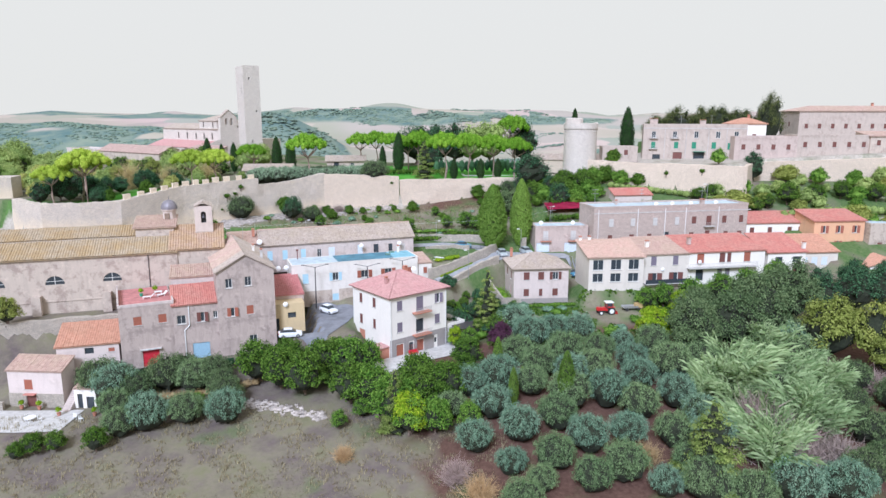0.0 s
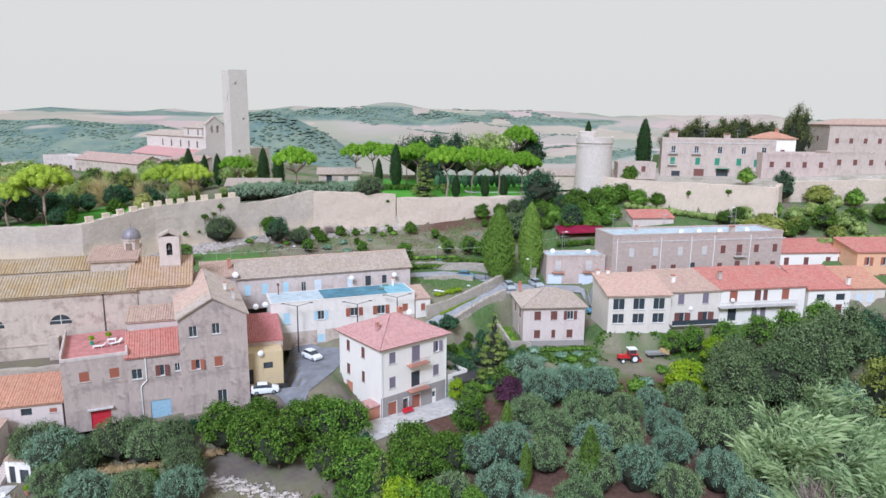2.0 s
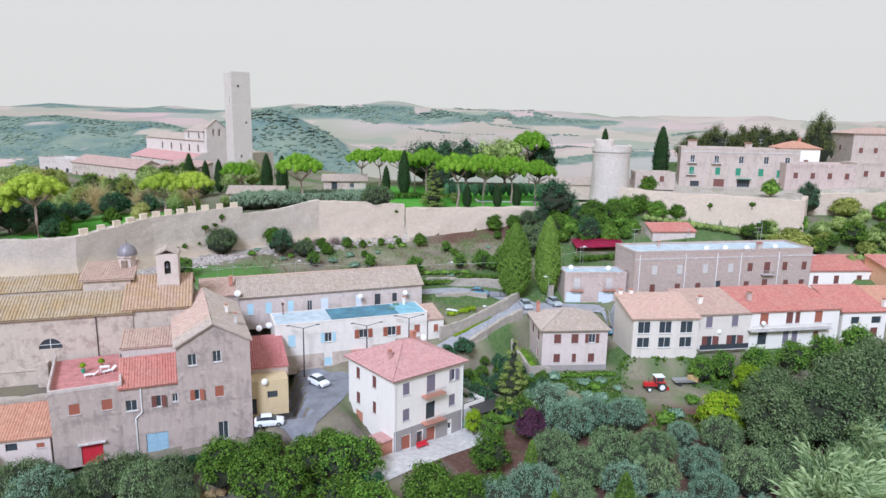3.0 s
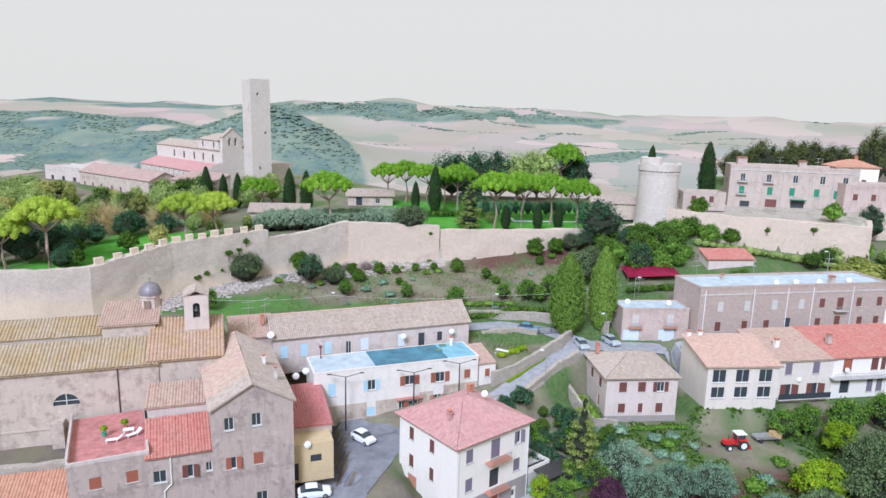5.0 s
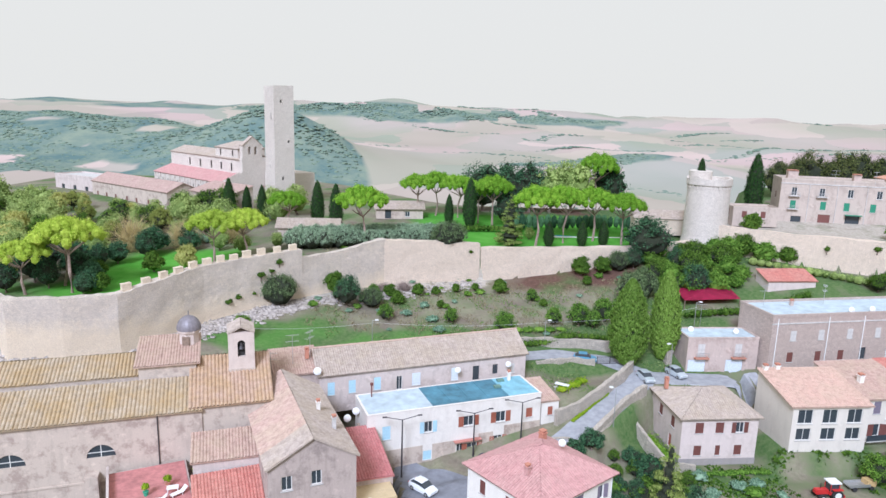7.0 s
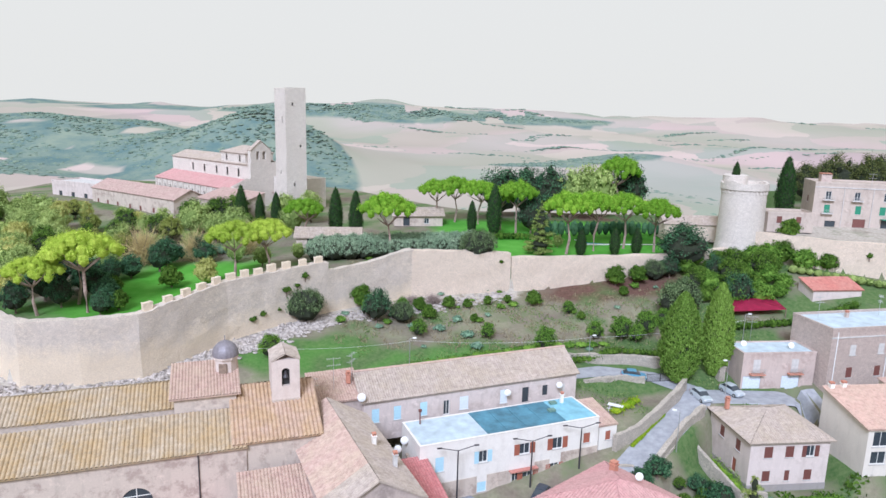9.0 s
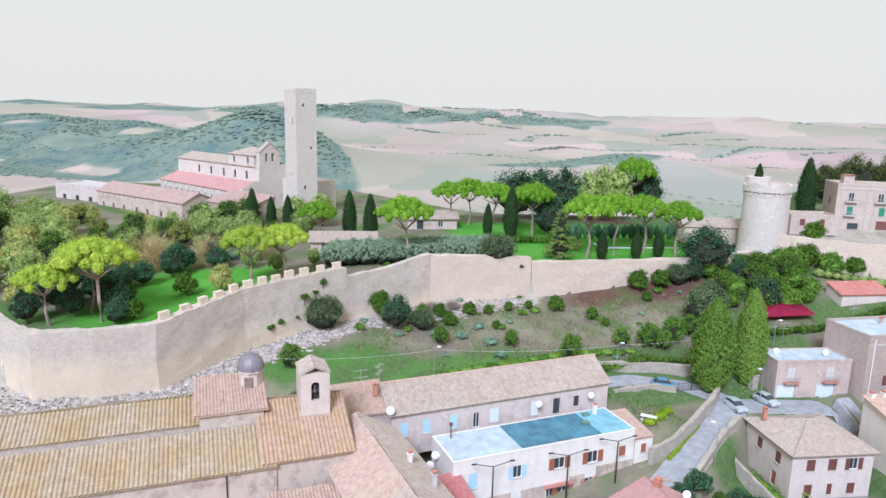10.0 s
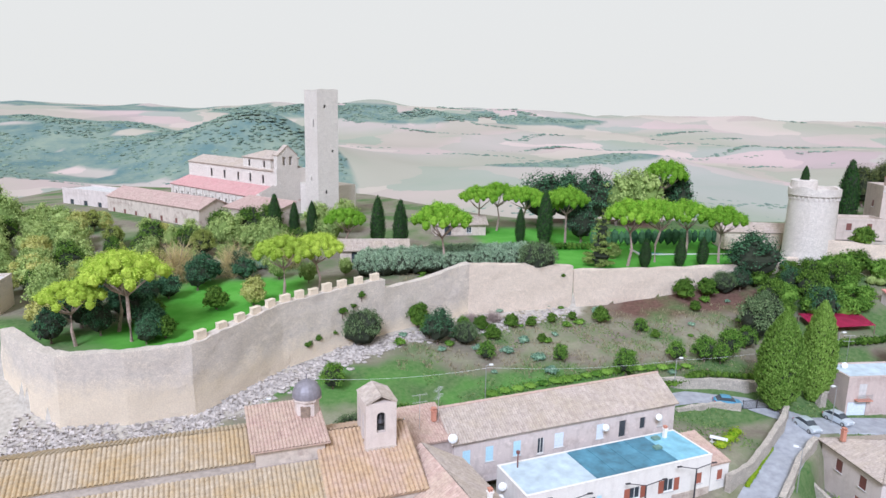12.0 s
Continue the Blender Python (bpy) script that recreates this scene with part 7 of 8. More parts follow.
plant("hedge_c", olive, "olive_tree", "dense silvery olive of a garden row", "olive tree", [(-50 + 3.0 * i, 178.6 + 0.75 * i + 3.4 * j, 4.3) for i in range(11) for j in range(3)], 3.8, 2.6, M_OLIVE3, "olive row in the garden", 3, n=1700, size=0.2)


# the overgrown far garden, the belt round the lawn, the brush below the round tower
def scatter(seed, n, x0, x1, y0, y1, h0, h1, gap, keep_out=()):
    rng = random.Random(seed)
    out = []
    for _ in range(n * 12):
        x, y = rng.uniform(x0, x1), rng.uniform(y0, y1)
        if len(out) < n and all(math.hypot(x - p[0], y - p[1]) > gap for p in out) and not any(a < x < b and c < y < d for a, b, c, d in keep_out):
            out.append((x, y, rng.uniform(h0, h1), rng.uniform(0.85, 1.15)))
    return out


far_garden = scatter(3, 46, -135, -92, 166, 216, 3.6, 6.2, 4.2, [(-112, -92, 206, 216)])
plant("fg", broad, "tree", "dense garden tree in dull greens", "tree", far_garden[::2], 6, 3.6, M_GARDENW, "trees of the far garden", 3, n=1300, size=0.22, low=0.0, twigs=False)
plant("fy", broad, "tree", "yellowing garden tree with a loose crown", "tree", far_garden[1::3], 6, 3.4, M_GARDENY, "trees of the far garden", 2, n=1300, size=0.22, low=0.0, twigs=False)
plant("fd", broad, "evergreen_tree", "dark garden evergreen with a dense crown", "tree", [p for i, p in enumerate(far_garden) if i % 6 in (3, 5)] + [(-88, 197, 6), (-84, 207, 7), (-77, 204, 8), (-74, 209, 8), (-79, 212, 7), (-70, 200, 6), (-66, 200, 5)], 7, 3.4, M_BUSH, "trees of the far garden", 2, n=1300, size=0.22, low=0.0)
plant("round", broad, "shrub", "round dark green shrub on the lawn", "shrub", [(-81.5, 168.5, 4.2), (-79, 178.6, 5.2, 1.15), (-72.4, 181, 4), (-78, 151.8, 4.2), (-81, 155.4, 4.6), (-76.4, 148.6, 3.6), (-84.4, 158.6, 4.6), (-86, 163, 5)], 4.4, 2.5, M_DARKB, "shrubs round the lawn", 2, n=1700, size=0.19, low=0.0)
plant("gold", broad, "shrub", "yellow-green shrub inside the wall", "shrub", [(-66.5, 163.4, 4.4), (-96, 186, 4.2, 0.7), (-98.5, 190, 4.6, 0.7), (-93, 153, 4.4)], 4.2, 2.2, M_GARDENY, "", 2, n=1500, size=0.2, low=0.0, twigs=False)
brush = scatter(8, 34, 24, 62, 166, 189, 2.6, 5.0, 3.0, [(42, 66, 164, 183), (33, 45, 186, 190), (22, 46, 160, 172.5)])
plant("brush_g", broad, "shrub", "dark leafy brush on the bank", "shrub", [p for p in brush if p[1] < 190 - 0.42 * max(0, p[0] - 40)][::2], 4, 2.5, M_BUSH, "brush below the round tower", 3, n=1150, size=0.22, low=0.0, twigs=False)
plant("brush_f", broad, "shrub", "fresh green brush on the bank", "shrub", [p for p in brush if p[1] < 190 - 0.42 * max(0, p[0] - 40)][1::2], 4, 2.5, M_FIG, "brush below the round tower", 2, n=1150, size=0.22, low=0.0, twigs=False)
plant("holm_b", broad, "oak_tree", "grey-green evergreen oak on the bank", "tree", [(16.6, 168.4, 7.4), (19.5, 171.5, 6.5)], 7, 3.6, M_HOLM, "", 2, n=2600, size=0.19, low=0.02)
slope_brush = scatter(21, 46, 70, 132, 158, 186, 2.2, 4.6, 3.4, [(70, 90, 155, 165), (84, 99, 150, 163), (76, 92, 178, 190)])
plant("slope_f", broad, "shrub", "fresh green brush below the upper wall", "shrub", slope_brush[::3], 4, 2.5, M_FIG, "brush below the upper wall", 2, n=700, size=0.26, low=0.0, twigs=False)
plant("slope_g", broad, "shrub", "dull green brush below the upper wall", "shrub", slope_brush[1::3], 4, 2.6, M_GARDENW, "brush below the upper wall", 2, n=700, size=0.26, low=0.0, twigs=False)
plant("slope_y", broad, "shrub", "yellowing brush below the upper wall", "shrub", slope_brush[2::3], 3, 2.6, M_OCHRE, "brush below the upper wall", 2, n=700, size=0.26, low=0.0, twigs=False)
yard_brush = scatter(31, 26, -2, 14, 114, 130, 1.6, 3.6, 2.4, [(-4, 4, 110, 121)])
plant("yard_d", broad, "shrub", "dark green shrub between two houses", "shrub", yard_brush[::2], 3, 1.9, M_DARKB, "shrubs between the houses", 2, n=1100, size=0.17, low=0.0)
plant("yard_f", broad, "shrub", "green leafy shrub between two houses", "shrub", yard_brush[1::2], 3, 1.9, M_BUSH, "shrubs between the houses", 2, n=1100, size=0.17, low=0.0)
weeds = scatter(12, 34, -44, 18, 158, 182, 0.5, 1.3, 2.2) + scatter(14, 44, -2, 48, 115, 129, 0.6, 1.8, 2.0, [(27, 48, 121, 129)])
plant("weed", broad, "weed_clump", "low clump of green weeds on the bank", "weeds", weeds[::2], 1, 1.1, M_FIG, "weeds on the bank", 3, n=260, size=0.15, low=0.0, blobs_n=6, twigs=False)
plant("weed_o", broad, "weed_clump", "low clump of grey-green weeds on the bank", "weeds", weeds[1::2], 1, 1.1, M_OLIVE2, "weeds on the bank", 3, n=260, size=0.15, low=0.0, blobs_n=6, twigs=False)
plant("caper", broad, "caper_bush", "small caper bush rooted in the wall", "bush", [(-53.2 + 0.55, 162.7 - 0.65, 1.3, 1, 10.6), (-50.4 + 0.55, 165 - 0.65, 1.1, 1, 12.6), (-51.6 + 0.55, 164 - 0.65, 0.9, 1, 11.2), (-56.6 + 0.6, 159.7 - 0.6, 1.1, 1, 7.2), (-58 + 0.6, 158.4 - 0.6, 1.2, 1, 6.6), (-54.4 + 0.6, 161.7 - 0.6, 0.8, 1, 7.6), (-14, 181.6, 0.9, 1, 12.0), (60.5, 181.7, 1.2, 1, 14.6), (69, 178.6, 1.2, 1, 15.4), (28, 188, 1.0, 1, 15.5)], 1, 0.75, M_BUSH, "caper bushes on the walls", 2, n=300, size=0.11, low=0.0, blobs_n=6, twigs=False)
plant("dry_b", twiggy, "shrub", "dry mauve brushwood on the bank", "shrub", [(43.5, 86, 6.8), (40.5, 80.5, 5.6, 0.9), (46.5, 83, 6), (-27.5, 175, 2.6), (-31.5, 174.2, 2.4), (-34.5, 170.5, 2.2), (62, 78, 4), (50, 78.5, 5.2), (46, 79, 4.6), (67, 95, 5)], 3, 2.4, M_TWIG, "", 2)


def hedge(pts, w, h, mat, label, n_per=70, group=""):
    """A clipped or rough hedge along a line."""
    rng = np.random.RandomState(int(abs(pts[0][0] * 10)) % 999)
    blobs = []
    for a, b in zip(pts, pts[1:]):
        m = max(2, int(math.hypot(b[0] - a[0], b[1] - a[1]) / (w * 0.6)))
        for i in range(m):
            x, y = a[0] + (b[0] - a[0]) * i / m, a[1] + (b[1] - a[1]) * i / m
            k = rng.uniform(0.85, 1.2)
            blobs.append((x, y, float(height(x, y)) + h * 0.45, w * 0.55 * k, w * 0.55 * k, h * 0.55 * k))
    th = tagged(new("hedge"), label, "hedge", group)
    part("foliage", crown_mesh("foliage", rng, blobs, n_per * len(blobs), 0.17, mat, 0.62), None, th)


hedge([(-44, 146.6), (-24, 149.6), (-6, 155), (4, 158.2), (12, 157.6)], 1.5, 1.5, M_BUSH, "rough green hedge along the back lane")
hedge([(-54, 99.5), (-46, 100.4), (-38, 102.6), (-30, 104.4)], 2.4, 2.2, M_DARKB, "dark overgrown bushes below the row of houses")
hedge([(-44, 95.4), (-36, 96.2), (-28, 99)], 2.2, 1.3, M_DRY, "dry ochre brushwood on the slope")
hedge([(-24, 102.5), (-17, 98.6), (-9, 101)], 2.0, 2.2, M_DARKB, "dark clipped hedge below a white house")
hedge([(-30, 199), (-10, 203), (0, 203.5)], 1.6, 2.0, M_BUSH, "green clipped garden hedge")
hedge([(-2, 206), (34, 209)], 2.6, 4.8, M_DARKB, "tall dark hedge behind the pool")
hedge([(26, 164.6), (38, 165.8), (52, 170)], 1.8, 1.8, M_BUSH, "green hedge on the bank above the garages")
hedge([(-88, 187), (-76, 190), (-66, 186)], 1.8, 2.0, M_OLIVE2, "silvery flowering hedge round the lawn")
hedge([(12.4, 131.2), (12.0, 134.6), (11.4, 139)], 3.0, 2.5, M_PERGOLA, "fresh green vine pergola beside a house", 260)
hedge([(12, 128.6), (20, 129.6), (27, 130)], 1.0, 0.7, M_FIG, "low green growth below a house")
hedge([(84, 163), (100, 165), (118, 165)], 3.0, 3.0, M_GARDENW, "overgrown brush below the upper wall")
hedge([(46, 183), (60, 177), (76, 170)], 2.4, 2.0, M_GARDENW, "overgrown brush below the cream wall")
hedge([(6.2, 141.6), (3.2, 138.6), (-0.6, 134.4)], 0.5, 0.4, M_LIME, "strip of bright weeds along a lane wall")
hedge([(-30, 152.6), (-20, 156), (-8, 160), (4, 161)], 3.0, 0.8, M_FIG, "strip of bright green growth on the bank")
hedge([(-1, 141), (4, 146)], 2.0, 0.9, M_LIME, "patch of bright green garden plants")

# woods on the far hills, one mass of small tufts, haze painted into their colour
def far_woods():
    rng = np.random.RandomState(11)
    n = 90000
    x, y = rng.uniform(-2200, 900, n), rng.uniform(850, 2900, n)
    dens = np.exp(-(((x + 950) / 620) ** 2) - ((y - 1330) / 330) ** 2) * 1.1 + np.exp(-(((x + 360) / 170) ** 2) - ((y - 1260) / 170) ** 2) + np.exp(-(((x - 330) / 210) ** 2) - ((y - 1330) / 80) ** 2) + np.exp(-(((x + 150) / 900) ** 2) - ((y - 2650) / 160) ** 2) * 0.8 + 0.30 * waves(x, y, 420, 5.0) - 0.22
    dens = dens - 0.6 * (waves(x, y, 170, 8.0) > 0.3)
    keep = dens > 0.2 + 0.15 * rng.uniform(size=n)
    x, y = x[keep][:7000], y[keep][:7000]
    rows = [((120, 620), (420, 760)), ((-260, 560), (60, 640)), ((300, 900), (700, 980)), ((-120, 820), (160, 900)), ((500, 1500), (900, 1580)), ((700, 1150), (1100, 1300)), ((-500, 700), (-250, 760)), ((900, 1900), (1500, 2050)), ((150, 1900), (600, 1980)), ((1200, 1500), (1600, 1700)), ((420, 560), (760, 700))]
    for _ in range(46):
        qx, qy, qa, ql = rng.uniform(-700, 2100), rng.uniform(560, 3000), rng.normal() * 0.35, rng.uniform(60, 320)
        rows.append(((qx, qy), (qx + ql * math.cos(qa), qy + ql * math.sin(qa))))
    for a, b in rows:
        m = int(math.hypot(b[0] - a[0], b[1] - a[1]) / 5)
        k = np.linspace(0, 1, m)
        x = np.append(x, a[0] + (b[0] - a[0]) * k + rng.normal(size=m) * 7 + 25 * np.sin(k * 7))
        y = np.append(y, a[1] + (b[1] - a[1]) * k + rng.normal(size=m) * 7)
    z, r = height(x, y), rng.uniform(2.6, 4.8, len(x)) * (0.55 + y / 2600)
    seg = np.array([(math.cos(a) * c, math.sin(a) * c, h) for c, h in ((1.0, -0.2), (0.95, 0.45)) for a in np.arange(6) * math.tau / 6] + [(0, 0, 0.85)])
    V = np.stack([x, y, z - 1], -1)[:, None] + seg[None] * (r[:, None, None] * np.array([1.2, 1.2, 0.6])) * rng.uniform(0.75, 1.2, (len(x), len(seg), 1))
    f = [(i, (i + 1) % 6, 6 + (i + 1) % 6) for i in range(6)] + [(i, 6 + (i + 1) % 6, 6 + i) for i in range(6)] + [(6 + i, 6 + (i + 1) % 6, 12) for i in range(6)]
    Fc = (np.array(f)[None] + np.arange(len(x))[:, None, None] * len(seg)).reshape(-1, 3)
    tagged(new("far_woods", mesh_from("far_woods", V.reshape(-1, 3), Fc, M_HAZED_WOOD)), "woods on the far hills, bluish with painted haze", "woods", kind="stuff")


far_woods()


def grass():
    """Dry blades on the meadow and the bank."""
    rng = np.random.RandomState(41)
    x = np.concatenate([rng.uniform(-76, 12, 9000), rng.uniform(-44, 24, 5000)])
    y = np.concatenate([rng.uniform(63, 92, 9000), rng.uniform(157, 180, 5000)])
    patchy = waves(x, y, 9, 2.2) + waves(x, y, 3.5, 5.0) > -0.15
    x, y = x[patchy], y[patchy]
    n = len(x)
    z = height(x, y)
    V = []
    for k in range(4):
        a, L = rng.uniform(0, math.tau, n), rng.uniform(0.25, 0.6, n)
        p = np.stack([x + rng.normal(size=n) * 0.15, y + rng.normal(size=n) * 0.15, z - 0.05], -1)
        d = np.stack([np.cos(a) * 0.5, np.sin(a) * 0.5, np.ones(n)], -1) * L[:, None]
        sd = np.stack([-np.sin(a), np.cos(a), np.zeros(n)], -1) * 0.05
        V.append(np.stack([p - sd, p + sd, p + d], 1).reshape(-1, 3))
    V = np.concatenate(V)
    tagged(new("grass", mesh_from("grass", V, np.arange(len(V)).reshape(-1, 3), M_HAY)), "dry straw-coloured grass on meadow and bank", "grass", kind="stuff")


grass()


# ---- cars, tractor, lamps and small things ----
def hull(bm, sections):
    """Skin over cross-sections; each is a list of points of equal number."""
    rings = [[bm.verts.new(p) for p in s] for s in sections]
    for a, b in zip(rings, rings[1:]):
        for k in range(len(a)):
            bm.faces.new((a[k], a[(k + 1) % len(a)], b[(k + 1) % len(a)], b[k]))
    bm.faces.new(rings[0][::-1])
    bm.faces.new(rings[-1])
    bmesh.ops.recalc_face_normals(bm, faces=bm.faces)


def car(x, y, yaw, paint, label, z=None, scale=1.0):
    z = float(height(x, y)) + 0.1 if z is None else z
    th = thing("car", pose(x, y, z, 0, 0, yaw) @ Matrix.Diagonal((scale, scale, scale, 1)), label, "car", "parked cars")
    L = 3.9

    def ring(px, w, z0, z1, crown=0.06):
        return [(px, -w, z0), (px, w, z0), (px, w * 1.03, (z0 + z1) / 2), (px, w * 0.94, z1), (px, 0, z1 + crown), (px, -w * 0.94, z1), (px, -w * 1.03, (z0 + z1) / 2)]
    bm = bmesh.new()
    hull(bm, [ring(0, 0.62, 0.38, 0.66), ring(0.12, 0.76, 0.26, 0.76), ring(0.95, 0.82, 0.22, 0.92), ring(2.0, 0.83, 0.22, 0.96), ring(3.5, 0.81, 0.22, 0.98), ring(L - 0.1, 0.74, 0.28, 0.92), ring(L, 0.62, 0.4, 0.8)])
    part("body", bm, paint, th)
    bm = bmesh.new()
    hull(bm, [ring(0.95, 0.74, 0.88, 0.94, 0.02), ring(1.65, 0.66, 0.9, 1.42, 0.05), ring(2.9, 0.64, 0.9, 1.45, 0.05), ring(3.6, 0.70, 0.9, 1.0, 0.02)])
    part("window", bm, M_GLASS, th)
    bm = bmesh.new()
    hull(bm, [ring(1.6, 0.62, 1.40, 1.44, 0.05), ring(2.2, 0.645, 1.44, 1.49, 0.05), ring(3.0, 0.62, 1.42, 1.47, 0.05)])
    part("roof", bm, paint, th)
    for wx in (0.72, 3.15):
        for s in (-1, 1):
            bm = bmesh.new()
            tube(bm, [(wx, s * 0.68, 0.3), (wx, s * 0.86, 0.3)], [0.3, 0.3], 14)
            w = part("wheel", bm, M_DARK, th)
            bm = bmesh.new()
            tube(bm, [(wx, s * 0.855, 0.3), (wx, s * 0.875, 0.3)], [0.18, 0.18], 12)
            part("rim", bm, M_METAL, w)
    for s in (-1, 1):
        part("headlight", boxes((-0.02, 0.16, s * 0.56 - 0.14, s * 0.56 + 0.14, 0.56, 0.70)), M_WHITEPL, th)
        part("tail_light", boxes((L - 0.1, L + 0.02, s * 0.6 - 0.1, s * 0.6 + 0.1, 0.68, 0.86)), M_DOOR_RED, th)
    return th


M_CARWHITE = plain("white_car_paint", (0.78, 0.80, 0.82), 0.25, 0, 0.03, 2, 0)
M_CARSILVER = plain("silver_car_paint", (0.55, 0.60, 0.64), 0.3, 0.3, 0.03, 2, 0)
M_CARBLUE = plain("blue_car_paint", (0.10, 0.28, 0.42), 0.3, 0.1, 0.03, 2, 0)
M_CARDARK = plain("dark_car_paint", (0.05, 0.06, 0.08), 0.3, 0.1, 0.03, 2, 0)
car(-20.2, 120.4, 138, M_CARWHITE, "small white hatchback parked in a yard")
car(-24.0, 108.8, 195, M_CARWHITE, "white hatchback parked beside a yellow house")
car(13.5, 143.6, 101, M_CARSILVER, "pale silver-blue car parked by the lane wall")
car(19.4, 145.6, 112, M_CARSILVER, "silver car parked before the garages")
car(29.4, 143.0, 120, M_CARBLUE, "blue car parked behind a house")
car(6.5, 151.2, 170, M_CARBLUE, "blue car on the back lane")
car(-14.8, 126.2, 60, M_CARDARK, "dark car standing behind a white house")
car(-34.2, 127.6, 100, M_CARDARK, "dark car squeezed between two houses")


def tractor(x, y, yaw):
    z = float(height(x, y))
    red, cream = plain("red_tractor_paint", (0.52, 0.03, 0.03), 0.4), M_WHITEPL
    th = thing("tractor", pose(x, y, z, 0, 0, yaw), "red tractor with a white cab roof on bare soil", "tractor")
    part("bonnet", boxes((0.1, 1.75, -0.36, 0.36, 0.75, 1.35), (0.0, 0.1, -0.3, 0.3, 0.8, 1.25)), red, th)
    part("chassis", boxes((0.4, 3.2, -0.3, 0.3, 0.45, 0.75)), M_DARK, th)
    cab = part("cab", boxes((1.8, 1.88, -0.6, -0.52, 0.9, 2.3), (1.8, 1.88, 0.52, 0.6, 0.9, 2.3), (3.0, 3.08, -0.6, -0.52, 0.9, 2.3), (3.0, 3.08, 0.52, 0.6, 0.9, 2.3), (1.75, 3.1, -0.6, 0.6, 0.75, 1.15)), red, th)
    part("cab_roof", boxes((1.65, 3.2, -0.72, 0.72, 2.3, 2.45)), cream, cab)
    part("glass", boxes((1.86, 3.02, -0.55, 0.55, 1.15, 2.28)), M_GLASS, cab)
    part("seat", boxes((2.3, 2.8, -0.25, 0.25, 1.15, 1.3)), M_DARK, cab)
    bm = bmesh.new()
    tube(bm, [(0.9, 0.15, 1.35), (0.9, 0.15, 2.1)], [0.05, 0.04], 8)
    part("exhaust", bm, M_DARKMETAL, th)
    for wx, r, s in ((0.7, 0.42, -1), (0.7, 0.42, 1), (2.75, 0.75, -1), (2.75, 0.75, 1)):
        bm = bmesh.new()
        tube(bm, [(wx, s * 0.55, r), (wx, s * 0.95, r)], [r, r], 20)
        w = part("wheel", bm, M_DARK, th)
        bm = bmesh.new()
        tube(bm, [(wx, s * 0.94, r), (wx, s * 0.97, r)], [r * 0.6, r * 0.6], 16)
        part("rim", bm, M_WHITEPL, w)
    for s in (-1, 1):
        part("mudguard", boxes((2.0, 3.4, s * 0.75 - 0.25, s * 0.75 + 0.25, 1.5, 1.58)), red, th)
    part("blade", boxes((3.3, 4.1, -0.7, 0.7, 0.15, 0.25), (3.9, 4.0, -0.6, 0.6, 0.25, 0.6)), red, th)


tractor(29.6, 124.2, 6)
tr = thing("trailer", pose(35.2, 126.4, float(height(36.5, 126.6)), 0, 0, 8), "small flat trailer with a tan engine cover", "trailer")
part("bed", boxes((0, 3.0, -0.7, 0.7, 0.55, 0.7), (0, 3.0, -0.7, -0.64, 0.7, 0.95), (0, 3.0, 0.64, 0.7, 0.7, 0.95)), M_METAL, tr)
part("engine_cover", boxes((2.6, 3.9, -0.6, 0.6, 0.5, 1.35)), plain("tan_paint", (0.55, 0.38, 0.18), 0.6), tr)
for wx in (0.7, 3.2):
    for s in (-1, 1):
        bm = bmesh.new()
        tube(bm, [(wx, s * 0.6, 0.32), (wx, s * 0.8, 0.32)], [0.32, 0.32], 12)
        part("wheel", bm, M_DARK, tr)


def street_lamp(x, y, h, yaw, z=None, arm=1.0):
    z = float(height(x, y)) if z is None else z
    th = thing("street_lamp", pose(x, y, z, 0, 0, yaw), "slim pale metal street lamp with one head", "street lamp", "pale street lamps")
    bm = bmesh.new()
    tube(bm, [(0, 0, -0.3), (0, 0, h * 0.6), (0, 0, h - 0.1), (arm * 0.5, 0, h)], [0.07, 0.055, 0.045, 0.035], 8)
    part("pole", bm, M_METAL, th)
    part("lamp_head", boxes((arm * 0.45, arm, -0.16, 0.16, h - 0.06, h + 0.1)), M_WHITEPL, th)


street_lamp(-31.2, 150.2, 6.0, 10, 1.0)
street_lamp(-1.6, 156.2, 4.6, 10, 1.3)
street_lamp(26.0, 160.5, 6.2, 0, 2.6)
street_lamp(17.4, 146.8, 6.0, 200, -0.4)
street_lamp(-60.6, 142.5, 3.8, 0)
street_lamp(5.2, 133.5, 6.5, 150, -3.2)
street_lamp(66, 166.5, 7, 180)


def arm_lamp(x, y, z, h):
    """A dark post with two rising side arms."""
    th = thing("street_lamp", pose(x, y, z, 0, 0, 12), "dark street lamp with two long rising arms", "street lamp", "two-armed lamps")
    bm = bmesh.new()
    tube(bm, [(0, 0, -0.3), (0, 0, h)], [0.13, 0.08], 8)
    part("pole", bm, M_DARKMETAL, th)
    for s in (-1, 1):
        bm = bmesh.new()
        tube(bm, [(0, 0, h - 0.05), (s * 2.3, 0, h + 0.5)], [0.05, 0.05], 6)
        arm = part("arm", bm, M_DARKMETAL, th)
        part("lamp_head", boxes((s * 2.3 - 0.3, s * 2.3 + 0.3, -0.1, 0.1, h + 0.42, h + 0.54)), M_DARKMETAL, arm)


arm_lamp(-24.6, 125.2, -6.3, 8.0)
arm_lamp(-15.0, 129.2, -5.6, 6.6)
arm_lamp(-8.2, 131.8, -4.6, 6.2)


